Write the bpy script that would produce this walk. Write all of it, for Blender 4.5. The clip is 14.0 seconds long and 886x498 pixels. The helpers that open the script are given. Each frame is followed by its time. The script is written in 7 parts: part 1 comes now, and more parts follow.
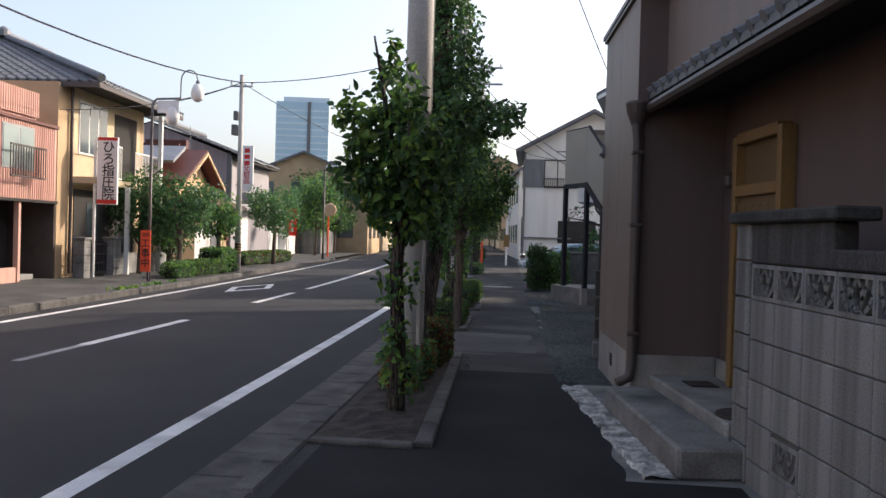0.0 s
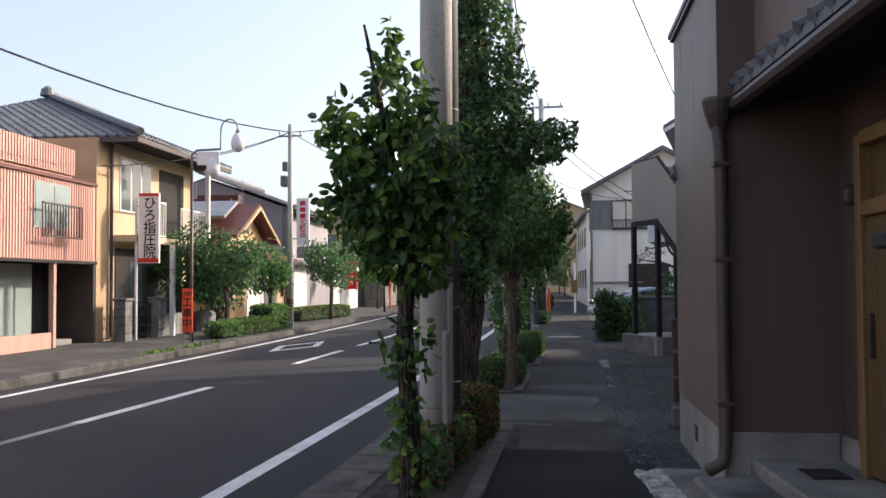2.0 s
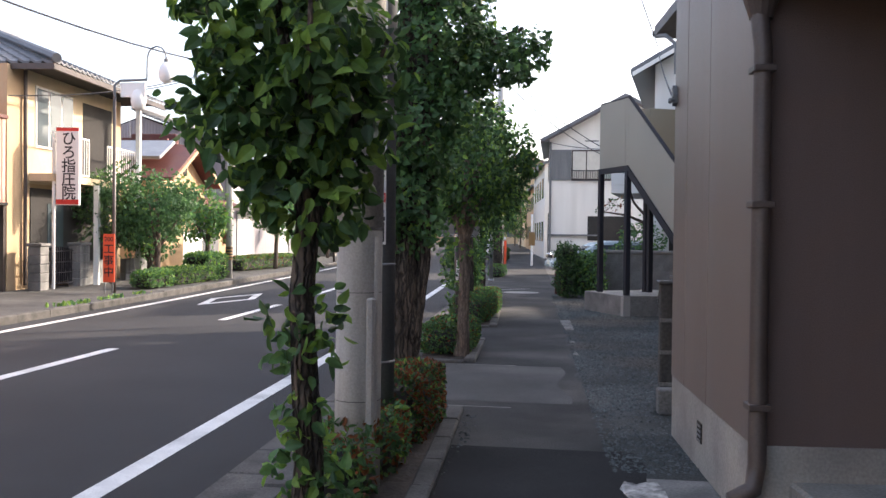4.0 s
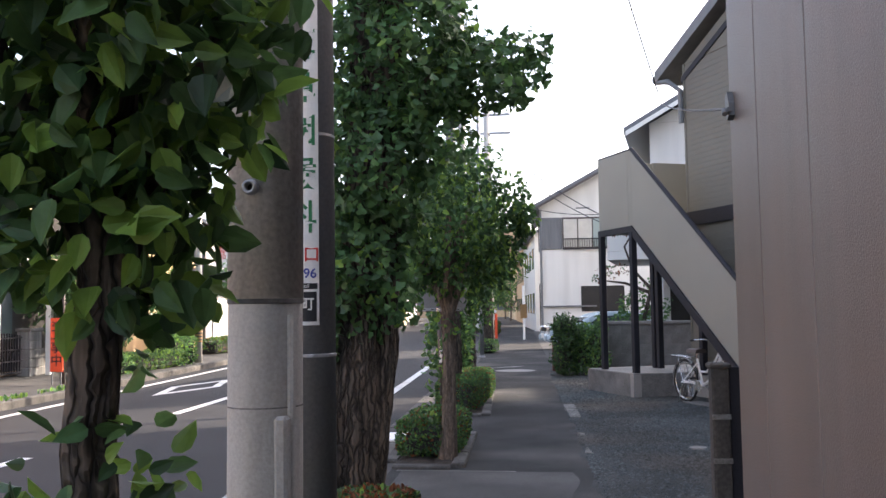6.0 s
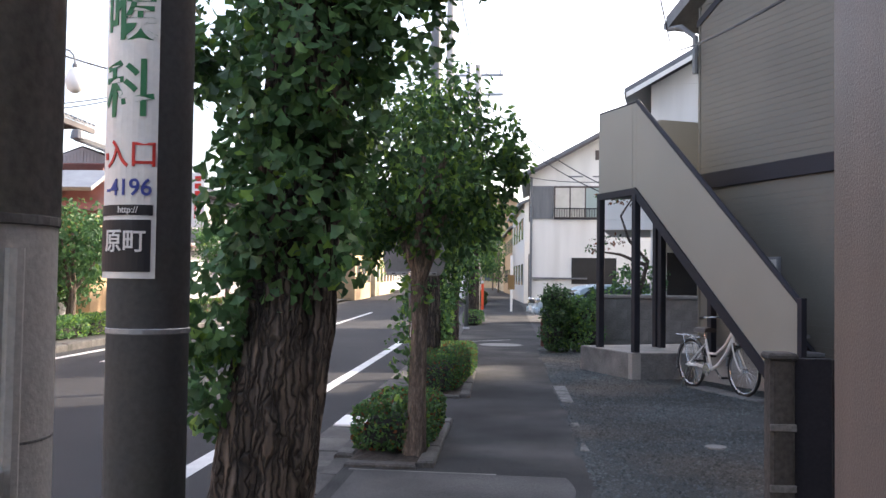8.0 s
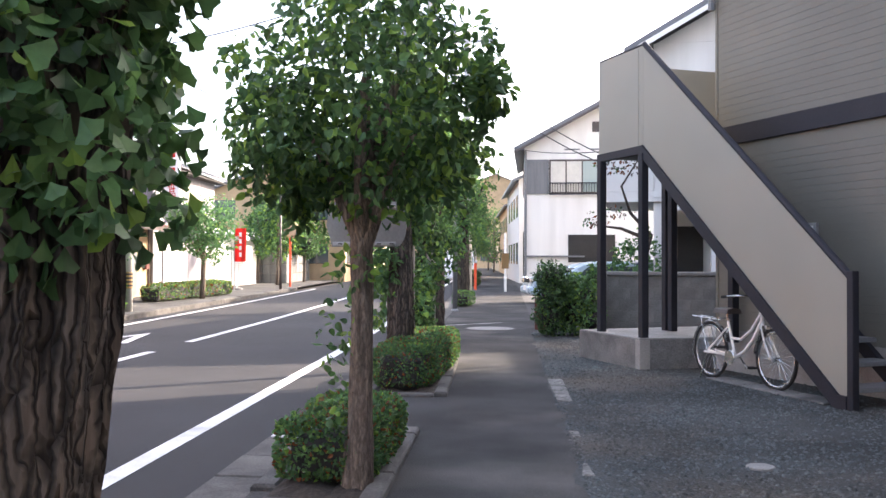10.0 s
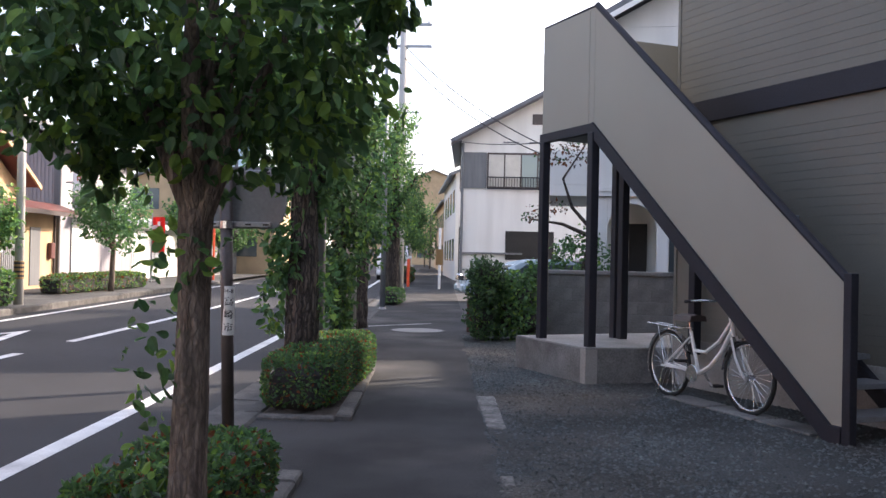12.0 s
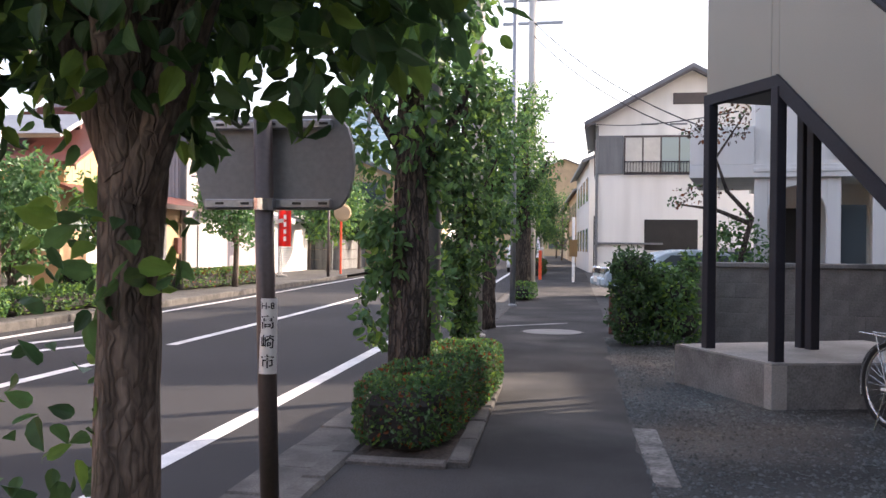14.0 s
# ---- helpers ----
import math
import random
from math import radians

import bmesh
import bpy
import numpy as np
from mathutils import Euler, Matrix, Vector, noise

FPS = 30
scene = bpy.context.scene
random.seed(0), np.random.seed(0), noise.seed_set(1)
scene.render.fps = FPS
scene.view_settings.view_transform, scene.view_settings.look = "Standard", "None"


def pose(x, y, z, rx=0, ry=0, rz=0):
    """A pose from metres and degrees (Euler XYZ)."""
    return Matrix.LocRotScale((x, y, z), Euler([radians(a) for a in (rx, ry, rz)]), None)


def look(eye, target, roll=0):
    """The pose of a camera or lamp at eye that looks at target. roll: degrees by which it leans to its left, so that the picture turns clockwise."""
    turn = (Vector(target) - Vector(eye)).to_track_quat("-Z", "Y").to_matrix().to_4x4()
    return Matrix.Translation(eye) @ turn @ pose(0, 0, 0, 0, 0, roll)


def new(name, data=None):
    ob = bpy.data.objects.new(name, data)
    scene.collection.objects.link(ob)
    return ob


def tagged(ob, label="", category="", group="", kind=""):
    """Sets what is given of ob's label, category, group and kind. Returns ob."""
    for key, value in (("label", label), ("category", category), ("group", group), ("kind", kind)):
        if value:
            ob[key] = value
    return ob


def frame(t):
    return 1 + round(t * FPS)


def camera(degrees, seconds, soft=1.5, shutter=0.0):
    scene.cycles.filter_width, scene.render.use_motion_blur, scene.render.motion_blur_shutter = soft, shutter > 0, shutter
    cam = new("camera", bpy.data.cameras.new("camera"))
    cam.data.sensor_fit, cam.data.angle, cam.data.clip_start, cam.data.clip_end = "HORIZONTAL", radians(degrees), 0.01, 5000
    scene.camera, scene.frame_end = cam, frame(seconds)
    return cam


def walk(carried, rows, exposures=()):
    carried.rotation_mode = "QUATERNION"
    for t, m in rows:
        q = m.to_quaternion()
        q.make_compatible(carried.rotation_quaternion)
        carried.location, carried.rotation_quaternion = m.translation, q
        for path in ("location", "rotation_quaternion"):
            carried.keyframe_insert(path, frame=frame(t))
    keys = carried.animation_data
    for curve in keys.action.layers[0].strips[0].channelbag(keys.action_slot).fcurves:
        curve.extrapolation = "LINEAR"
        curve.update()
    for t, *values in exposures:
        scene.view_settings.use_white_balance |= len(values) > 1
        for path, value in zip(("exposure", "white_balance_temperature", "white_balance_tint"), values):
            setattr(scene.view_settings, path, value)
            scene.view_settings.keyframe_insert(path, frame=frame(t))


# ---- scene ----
cam = camera(51.2, 14.0)
EXPOSURES = [(0.0, 0.85, 6350, 14), (1.0, 1.1, 6350, 15), (2.0, 0.95, 6350, 15), (2.5, 0.72, 6400, 15), (3.0, 1.1, 6400, 15), (5.5, 1.95, 6500, 15), (6.5, 2.0, 6550, 16), (7.5, 1.9, 6500, 15), (10.0, 2.5, 6600, 17), (10.5, 2.25, 6650, 18), (11.0, 1.95, 6400, 16), (11.5, 1.85, 6250, 15), (12.5, 1.7, 6600, 20), (13.0, 1.65, 6750, 20), (14.0, 1.85, 6750, 20)]
PATH = [
    (0, (0.735, 0.127, 1.386), (0.48, 2.111, 1.356), 1.6),
    (0.5, (0.765, 0.569, 1.399), (0.598, 2.56, 1.328), 1.7),
    (1, (0.799, 1.018, 1.428), (0.445, 2.986, 1.391), -2.3),
    (1.5, (0.778, 1.478, 1.422), (0.401, 3.441, 1.481), 1.3),
    (2, (0.797, 1.906, 1.376), (0.391, 3.863, 1.451), -0.4),
    (2.5, (0.77, 2.311, 1.351), (0.33, 4.262, 1.352), -0.4),
    (3, (0.687, 2.718, 1.372), (0.379, 4.693, 1.312), 1.0),
    (5.3, (0.483, 4.905, 1.361), (0.162, 6.879, 1.37), 0.1),
    (5.5, (0.456, 5.064, 1.36), (0.163, 7.042, 1.347), 0.6),
    (6, (0.396, 5.527, 1.361), (0.108, 7.501, 1.49), -0.9),
    (6.5, (0.309, 5.981, 1.357), (0.159, 7.973, 1.435), 0.8),
    (7, (0.281, 6.376, 1.299), (0.153, 8.369, 1.405), 0.3),
    (7.5, (0.294, 6.696, 1.321), (0.034, 8.677, 1.403), 0.9),
    (10, (0.307, 8.896, 1.248), (0.049, 10.879, 1.271), 0.1),
    (10.5, (0.275, 9.282, 1.249), (0.068, 11.271, 1.214), -0.4),
    (11, (0.318, 9.688, 1.26), (0.074, 11.67, 1.365), 0.1),
    (11.5, (0.311, 10.149, 1.235), (0.15, 12.142, 1.303), 1.3),
    (12, (0.322, 10.542, 1.213), (0.198, 12.538, 1.23), 1.2),
    (12.5, (0.293, 10.953, 1.237), (0.018, 12.934, 1.212), -1.0),
    (13, (0.23, 11.394, 1.242), (-0.077, 13.363, 1.077), -1.8),
    (13.5, (0.22, 11.828, 1.219), (-0.12, 13.799, 1.184), 0.0),
    (14, (0.135, 12.255, 1.22), (-0.269, 14.214, 1.214), 0.6),
]
SIZE = 1.12        # true metres to one unit of the plan
walk(cam, [(t, look([SIZE * v for v in eye], [SIZE * v for v in target], roll)) for t, eye, target, roll in PATH], EXPOSURES)

# ---- world and sun ----
SUN_AZ, SUN_EL = radians(52), radians(27)      # azimuth from +y towards +x
world = bpy.data.worlds.new("sky_world")
scene.world = world
world.use_nodes = True
_n = world.node_tree.nodes
_sky = _n.new("ShaderNodeTexSky")
_sky.sky_type, _sky.sun_disc = "NISHITA", False
_sky.sun_elevation, _sky.sun_rotation = SUN_EL, SUN_AZ
_sky.air_density, _sky.dust_density, _sky.ozone_density = 1.0, 4.0, 1.0
_n["Background"].inputs[1].default_value = 0.15
_haze = _n.new("ShaderNodeMix")          # thin white high haze over the clear sky
_haze.data_type = "RGBA"
_haze.inputs["Factor"].default_value = 0.17
_haze.inputs["B"].default_value = (5.85, 5.95, 6.35, 1)
world.node_tree.links.new(_sky.outputs[0], _haze.inputs["A"])
world.node_tree.links.new(_haze.outputs["Result"], _n["Background"].inputs[0])
_sun = new("sun", bpy.data.lights.new("sun", "SUN"))
_sun.data.energy, _sun.data.angle, _sun.data.color = 2.9, radians(0.6), (1.0, 0.87, 0.7)
_sun.matrix_world = look((0, 0, 30), (-math.sin(SUN_AZ) * math.cos(SUN_EL), -math.cos(SUN_AZ) * math.cos(SUN_EL), 30 - math.sin(SUN_EL)))


# ---- materials ----
def material(name, color, rough=0.8, var=0.25, fine=60.0, coarse=2.5, bump=0.15, metal=0.0, stain=None, spec=0.4, per_piece=0.0, streak=False, trans=0.0, grain=None, furrow=0.3):
    """A surface with fine grain, broad mottling and relief; per_piece varies it from piece to piece."""
    m = bpy.data.materials.new(name)
    m.use_nodes = True
    nt = m.node_tree
    N, L = nt.nodes, nt.links
    p = N["Principled BSDF"]
    co = N.new("ShaderNodeTexCoord")
    mp = N.new("ShaderNodeMapping")
    L.new(co.outputs["Object"], mp.inputs[0])
    n1, n2 = N.new("ShaderNodeTexNoise"), N.new("ShaderNodeTexNoise")
    n1.inputs["Scale"].default_value, n2.inputs["Scale"].default_value = coarse, fine
    n1.inputs["Detail"].default_value, n2.inputs["Detail"].default_value = 6, 3
    if grain:
        mg = N.new("ShaderNodeMapping")
        mg.inputs["Scale"].default_value = grain
        L.new(co.outputs["Object"], mg.inputs[0])
        L.new(mg.outputs[0], n2.inputs["Vector"])
    else:
        L.new(co.outputs["Object"], n2.inputs["Vector"])
    if streak:
        mp.inputs["Scale"].default_value = (3.0, 3.0, 0.25)
    L.new(mp.outputs[0], n1.inputs["Vector"])
    r1 = N.new("ShaderNodeMapRange")
    r1.inputs["From Min"].default_value, r1.inputs["From Max"].default_value = 0.3, 0.7
    r1.inputs["To Min"].default_value, r1.inputs["To Max"].default_value = 1 - var, 1 + var
    L.new(n1.outputs["Fac"], r1.inputs["Value"])
    r2 = N.new("ShaderNodeMapRange")
    r2.inputs["From Min"].default_value, r2.inputs["From Max"].default_value = 0.3, 0.7
    r2.inputs["To Min"].default_value, r2.inputs["To Max"].default_value = 1 - var * 0.7, 1 + var * 0.7
    L.new(n2.outputs["Fac"], r2.inputs["Value"])
    mul = N.new("ShaderNodeMath")
    mul.operation = "MULTIPLY"
    L.new(r1.outputs[0], mul.inputs[0])
    L.new(r2.outputs[0], mul.inputs[1])
    fac = mul.outputs[0]
    if per_piece:
        ob = N.new("ShaderNodeObjectInfo")
        ge = N.new("ShaderNodeNewGeometry")
        ad = N.new("ShaderNodeMath")
        ad.operation = "ADD"
        L.new(ob.outputs["Random"], ad.inputs[0])
        L.new(ge.outputs["Random Per Island"], ad.inputs[1])
        r3 = N.new("ShaderNodeMapRange")
        r3.inputs["From Max"].default_value = 2.0
        r3.inputs["To Min"].default_value, r3.inputs["To Max"].default_value = 1 - per_piece, 1 + per_piece
        L.new(ad.outputs[0], r3.inputs["Value"])
        m3 = N.new("ShaderNodeMath")
        m3.operation = "MULTIPLY"
        L.new(fac, m3.inputs[0])
        L.new(r3.outputs[0], m3.inputs[1])
        fac = m3.outputs[0]
    crack = None
    if grain:      # deep furrows between long plates of bark
        mv = N.new("ShaderNodeMapping")
        mv.inputs["Scale"].default_value = (grain[0] * 9, grain[1] * 9, grain[2] * 9)
        dn = N.new("ShaderNodeVectorMath")
        dn.operation = "MULTIPLY_ADD"
        nd = N.new("ShaderNodeTexNoise")
        nd.inputs["Scale"].default_value = 14
        L.new(co.outputs["Object"], nd.inputs["Vector"])
        L.new(nd.outputs["Color"], dn.inputs[0])
        dn.inputs[1].default_value = (0.05, 0.05, 0.05)
        L.new(co.outputs["Object"], dn.inputs[2])
        L.new(dn.outputs[0], mv.inputs[0])
        vo = N.new("ShaderNodeTexVoronoi")
        vo.feature = "DISTANCE_TO_EDGE"
        vo.inputs["Scale"].default_value = 1.0
        L.new(mv.outputs[0], vo.inputs["Vector"])
        crack = N.new("ShaderNodeMapRange")
        crack.inputs["From Max"].default_value = 0.22
        crack.inputs["To Min"].default_value, crack.inputs["To Max"].default_value = furrow, 1.2
        L.new(vo.outputs["Distance"], crack.inputs["Value"])
        mk = N.new("ShaderNodeMath")
        mk.operation = "MULTIPLY"
        L.new(fac, mk.inputs[0])
        L.new(crack.outputs[0], mk.inputs[1])
        fac = mk.outputs[0]
    base = N.new("ShaderNodeRGB")
    base.outputs[0].default_value = (*color, 1)
    col = base.outputs[0]
    if stain:
        n3 = N.new("ShaderNodeTexNoise")
        n3.inputs["Scale"].default_value, n3.inputs["Detail"].default_value = coarse * 0.6, 8
        L.new(mp.outputs[0], n3.inputs["Vector"])
        r4 = N.new("ShaderNodeMapRange")
        r4.inputs["From Min"].default_value, r4.inputs["From Max"].default_value = 0.5, 0.72
        L.new(n3.outputs["Fac"], r4.inputs["Value"])
        mx = N.new("ShaderNodeMix")
        mx.data_type = "RGBA"
        L.new(r4.outputs[0], mx.inputs["Factor"])
        L.new(col, mx.inputs["A"])
        mx.inputs["B"].default_value = (*stain, 1)
        col = mx.outputs["Result"]
    sc = N.new("ShaderNodeVectorMath")
    sc.operation = "SCALE"
    L.new(col, sc.inputs[0])
    L.new(fac, sc.inputs["Scale"])
    L.new(sc.outputs[0], p.inputs["Base Color"])
    rr = N.new("ShaderNodeMapRange")
    rr.inputs["To Min"].default_value, rr.inputs["To Max"].default_value = max(0.02, rough - 0.12), min(1.0, rough + 0.12)
    L.new(n1.outputs["Fac"], rr.inputs["Value"])
    L.new(rr.outputs[0], p.inputs["Roughness"])
    p.inputs["Metallic"].default_value = metal
    p.inputs["Specular IOR Level"].default_value = spec
    if bump:
        bp = N.new("ShaderNodeBump")
        bp.inputs["Strength"].default_value, bp.inputs["Distance"].default_value = bump, 0.02 if grain else 0.01
        L.new(crack.outputs[0] if crack else n2.outputs["Fac"], bp.inputs["Height"])
        L.new(bp.outputs[0], p.inputs["Normal"])
    if trans:
        tr = N.new("ShaderNodeBsdfTranslucent")
        L.new(sc.outputs[0], tr.inputs[0])
        ms = N.new("ShaderNodeMixShader")
        ms.inputs[0].default_value = trans
        L.new(p.outputs[0], ms.inputs[1])
        L.new(tr.outputs[0], ms.inputs[2])
        L.new(ms.outputs[0], N["Material Output"].inputs[0])
    return m


def glass_material(name, tint=(0.08, 0.1, 0.11), rough=0.06):
    m = bpy.data.materials.new(name)
    m.use_nodes = True
    p = m.node_tree.nodes["Principled BSDF"]
    p.inputs["Base Color"].default_value = (*tint, 1)
    p.inputs["Roughness"].default_value = rough
    p.inputs["Specular IOR Level"].default_value = 0.7
    return m


ASPHALT = material("road_asphalt", (0.034, 0.034, 0.0355), 0.9, 0.25, 140, 0.5, 0.5, stain=(0.043, 0.043, 0.044), spec=0.22)
WALKWAY = material("pavement_asphalt", (0.04, 0.0395, 0.0388), 0.94, 0.45, 90, 1.1, 0.7, stain=(0.085, 0.08, 0.072), spec=0.2)
PATCH = material("asphalt_patch", (0.055, 0.054, 0.052), 0.92, 0.4, 90, 1.2, 0.6, stain=(0.085, 0.082, 0.077))
LINE = material("road_paint", (0.62, 0.62, 0.6), 0.7, 0.18, 90, 3, 0.3, stain=(0.42, 0.42, 0.41))
WORN_LINE = material("worn_road_paint", (0.3, 0.3, 0.29), 0.8, 0.35, 60, 3, 0.3, stain=(0.1, 0.1, 0.1))
CONCRETE = material("concrete", (0.24, 0.233, 0.218), 0.9, 0.28, 70, 2.2, 0.35, stain=(0.16, 0.155, 0.145), per_piece=0.12)
KERBSTONE = material("kerb_concrete", (0.085, 0.08, 0.073), 0.92, 0.4, 70, 4, 0.5, stain=(0.045, 0.043, 0.04), per_piece=0.25)
DARK_CONCRETE = material("weathered_concrete", (0.17, 0.165, 0.155), 0.92, 0.35, 60, 2.5, 0.4, stain=(0.07, 0.07, 0.068), per_piece=0.15)
BLOCK = material("concrete_block", (0.21, 0.208, 0.2), 0.92, 0.3, 90, 2.2, 0.5, stain=(0.09, 0.09, 0.087), per_piece=0.22, streak=True)
JOINT = material("mortar", (0.08, 0.078, 0.074), 0.95, 0.2)
SOIL = material("soil", (0.042, 0.033, 0.026), 0.95, 0.45, 45, 6, 0.9, stain=(0.03, 0.024, 0.02))
GRAVEL = material("gravel_bed", (0.04, 0.043, 0.042), 0.95, 0.7, 55, 0.7, 1.0, stain=(0.08, 0.064, 0.048))
STONE = material("gravel_stone", (0.066, 0.076, 0.076), 0.9, 0.3, 60, 0.7, 0.4, per_piece=1.0, stain=(0.09, 0.076, 0.06))
EARTH = material("ground_earth", (0.12, 0.115, 0.1), 0.95, 0.35, 40, 0.8, 0.6, stain=(0.09, 0.09, 0.08))
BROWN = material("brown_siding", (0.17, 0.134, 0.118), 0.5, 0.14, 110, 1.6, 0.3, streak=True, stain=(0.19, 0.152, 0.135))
# the same brown siding, darkened in colour for walls in shade
BROWN_SHADED = material("shaded_brown_siding", (0.105, 0.076, 0.068), 0.75, 0.12, 160, 1.5, 0.3, streak=True)
PLINTH = material("painted_plinth", (0.3, 0.285, 0.26), 0.9, 0.2, 70, 2, 0.3, stain=(0.18, 0.17, 0.16))
OCHRE = material("ochre_wood", (0.2, 0.12, 0.045), 0.55, 0.15, 40, 3, 0.15, streak=True)
OCHRE_PANEL = material("ochre_panel", (0.12, 0.075, 0.032), 0.6, 0.12, 60, 2, 0.1, streak=True)
BLACK_STEEL = material("dark_painted_steel", (0.022, 0.022, 0.028), 0.62, 0.2, 80, 3, 0.08, spec=0.25)
BROWN_STEEL = material("dark_brown_steel", (0.06, 0.045, 0.04), 0.45, 0.2, 80, 3, 0.08, spec=0.5)
PANEL = material("stair_panel", (0.27, 0.256, 0.216), 0.6, 0.07, 120, 0.8, 0.08, stain=(0.25, 0.237, 0.2))
SIDING = material("apartment_siding", (0.155, 0.146, 0.122), 0.7, 0.1, 120, 0.9, 0.2, stain=(0.137, 0.129, 0.107))
WHITEWALL = material("white_render", (0.66, 0.65, 0.62), 0.8, 0.05, 90, 0.8, 0.15, stain=(0.59, 0.58, 0.55), streak=True)
ROOFTILE = material("roof_tile", (0.12, 0.125, 0.135), 0.5, 0.2, 60, 2, 0.2, per_piece=0.18)
REDROOF = material("red_sheet_roof", (0.12, 0.04, 0.033), 0.55, 0.25, 50, 1.5, 0.1, stain=(0.11, 0.05, 0.04))
PINK = material("pink_corrugated_sheet", (0.52, 0.3, 0.24), 0.6, 0.12, 60, 1.2, 0.05, streak=True, stain=(0.44, 0.24, 0.19))
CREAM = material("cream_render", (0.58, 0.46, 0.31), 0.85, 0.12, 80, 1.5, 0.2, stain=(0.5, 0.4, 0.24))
YELLOWWALL = material("pale_yellow_boarding", (0.5, 0.34, 0.19), 0.8, 0.1, 80, 1.5, 0.1)
GREYSHEET = material("grey_corrugated_sheet", (0.3, 0.28, 0.29), 0.65, 0.15, 60, 1.5, 0.08, streak=True)
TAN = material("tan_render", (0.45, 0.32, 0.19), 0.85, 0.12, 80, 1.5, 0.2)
WHITEPAINT = material("white_paint", (0.75, 0.74, 0.71), 0.5, 0.06, 60, 2, 0.05)
GREYMETAL = material("galvanised_steel", (0.3, 0.31, 0.32), 0.45, 0.15, 60, 4, 0.05, metal=0.6)
GREYPAINT = material("grey_painted_steel", (0.14, 0.145, 0.15), 0.55, 0.18, 70, 2, 0.08, streak=True)
POLECON = material("pole_concrete", (0.43, 0.415, 0.385), 0.9, 0.15, 90, 2.5, 0.25, stain=(0.25, 0.24, 0.225), streak=True)
POLESTAIN = material("stained_pole_concrete", (0.46, 0.44, 0.41), 0.85, 0.25, 60, 3.2, 0.3, stain=(0.27, 0.255, 0.24), streak=True)
RED = material("red_paint", (0.55, 0.03, 0.02), 0.5, 0.1, 50, 3, 0.03)
ORANGE = material("orange_red_sheet", (0.75, 0.09, 0.03), 0.5, 0.08, 50, 3, 0.03)
GREENINK = material("green_ink", (0.03, 0.17, 0.07), 0.6, 0.05, 50, 3, 0)
BLUEINK = material("blue_ink", (0.05, 0.07, 0.3), 0.6, 0.05, 50, 3, 0)
BLACKINK = material("black_ink", (0.015, 0.015, 0.018), 0.6, 0.05, 50, 3, 0)
# near black that stands for shade in openings, under eaves and inside plants
DARK = material("near_black_shade", (0.03, 0.028, 0.026), 0.9, 0.2, 30, 2, 0.1)
GLASS = glass_material("window_glass")
PALEGLASS = glass_material("pale_window_glass", (0.3, 0.36, 0.34), 0.15)
CURTAIN = material("curtain", (0.5, 0.48, 0.43), 0.9, 0.1, 40, 3, 0.1)
RUBBER = material("rubber", (0.015, 0.015, 0.015), 0.8, 0.2, 80, 5, 0.1)
CHROME = material("bright_metal", (0.6, 0.6, 0.6), 0.25, 0.08, 60, 4, 0.02, metal=0.9)
BARK = material("rough_bark", (0.085, 0.066, 0.052), 0.95, 0.5, 14, 9, 1.0, streak=True, stain=(0.03, 0.024, 0.02), grain=(3.5, 3.5, 0.5))
PALEBARK = material("flaky_bark", (0.14, 0.108, 0.085), 0.95, 0.5, 16, 9, 0.7, streak=True, stain=(0.07, 0.052, 0.042), grain=(5.5, 5.5, 1.2), furrow=0.8)
LEAF = material("leaf_green", (0.1, 0.195, 0.064), 0.5, 0.25, 30, 4, 0.05, per_piece=0.7, spec=0.35, trans=0.5)
LEAF_DARK = material("leaf_dark_green", (0.064, 0.14, 0.054), 0.45, 0.25, 30, 4, 0.05, per_piece=0.7, spec=0.4, trans=0.36)
# paler tone for young shoots, and for sunlit leaves as painted light
LEAF_LIGHT = material("leaf_light_green", (0.19, 0.32, 0.06), 0.5, 0.2, 30, 4, 0.05, per_piece=0.35, spec=0.35, trans=0.45)
LEAF_RUST = material("leaf_rust", (0.2, 0.065, 0.02), 0.6, 0.25, 30, 4, 0.05, per_piece=0.45, trans=0.3)


# ---- building blocks ----
def thing(name, label="", category="", group="", kind="", at=(0, 0, 0), rz=0.0):
    ob = tagged(new(name), label, category, group, kind)
    ob.empty_display_size = 0.2
    ob.matrix_world = pose(*at, 0, 0, rz)
    return ob


def part(name, bm, mat, parent=None, label="", smooth=False, kind=""):
    me = bpy.data.meshes.new(name)
    bm.normal_update()
    bm.to_mesh(me)
    bm.free()
    mats = mat if isinstance(mat, (list, tuple)) else [mat]
    for mm in mats:
        me.materials.append(mm)
    if smooth:
        me.polygons.foreach_set("use_smooth", [True] * len(me.polygons))
    ob = new(name, me)
    if parent is not None:
        ob.parent = parent
    return tagged(ob, label, kind=kind)


def mesh_part(name, verts, faces, mat, parent=None, label="", kind="", smooth=False, mat_index=None):
    me = bpy.data.meshes.new(name)
    me.from_pydata(verts, [], faces)
    for mm in (mat if isinstance(mat, (list, tuple)) else [mat]):
        me.materials.append(mm)
    if mat_index is not None:
        me.polygons.foreach_set("material_index", mat_index)
    if smooth:
        me.polygons.foreach_set("use_smooth", [True] * len(faces))
    ob = new(name, me)
    if parent is not None:
        ob.parent = parent
    return tagged(ob, label, kind=kind)


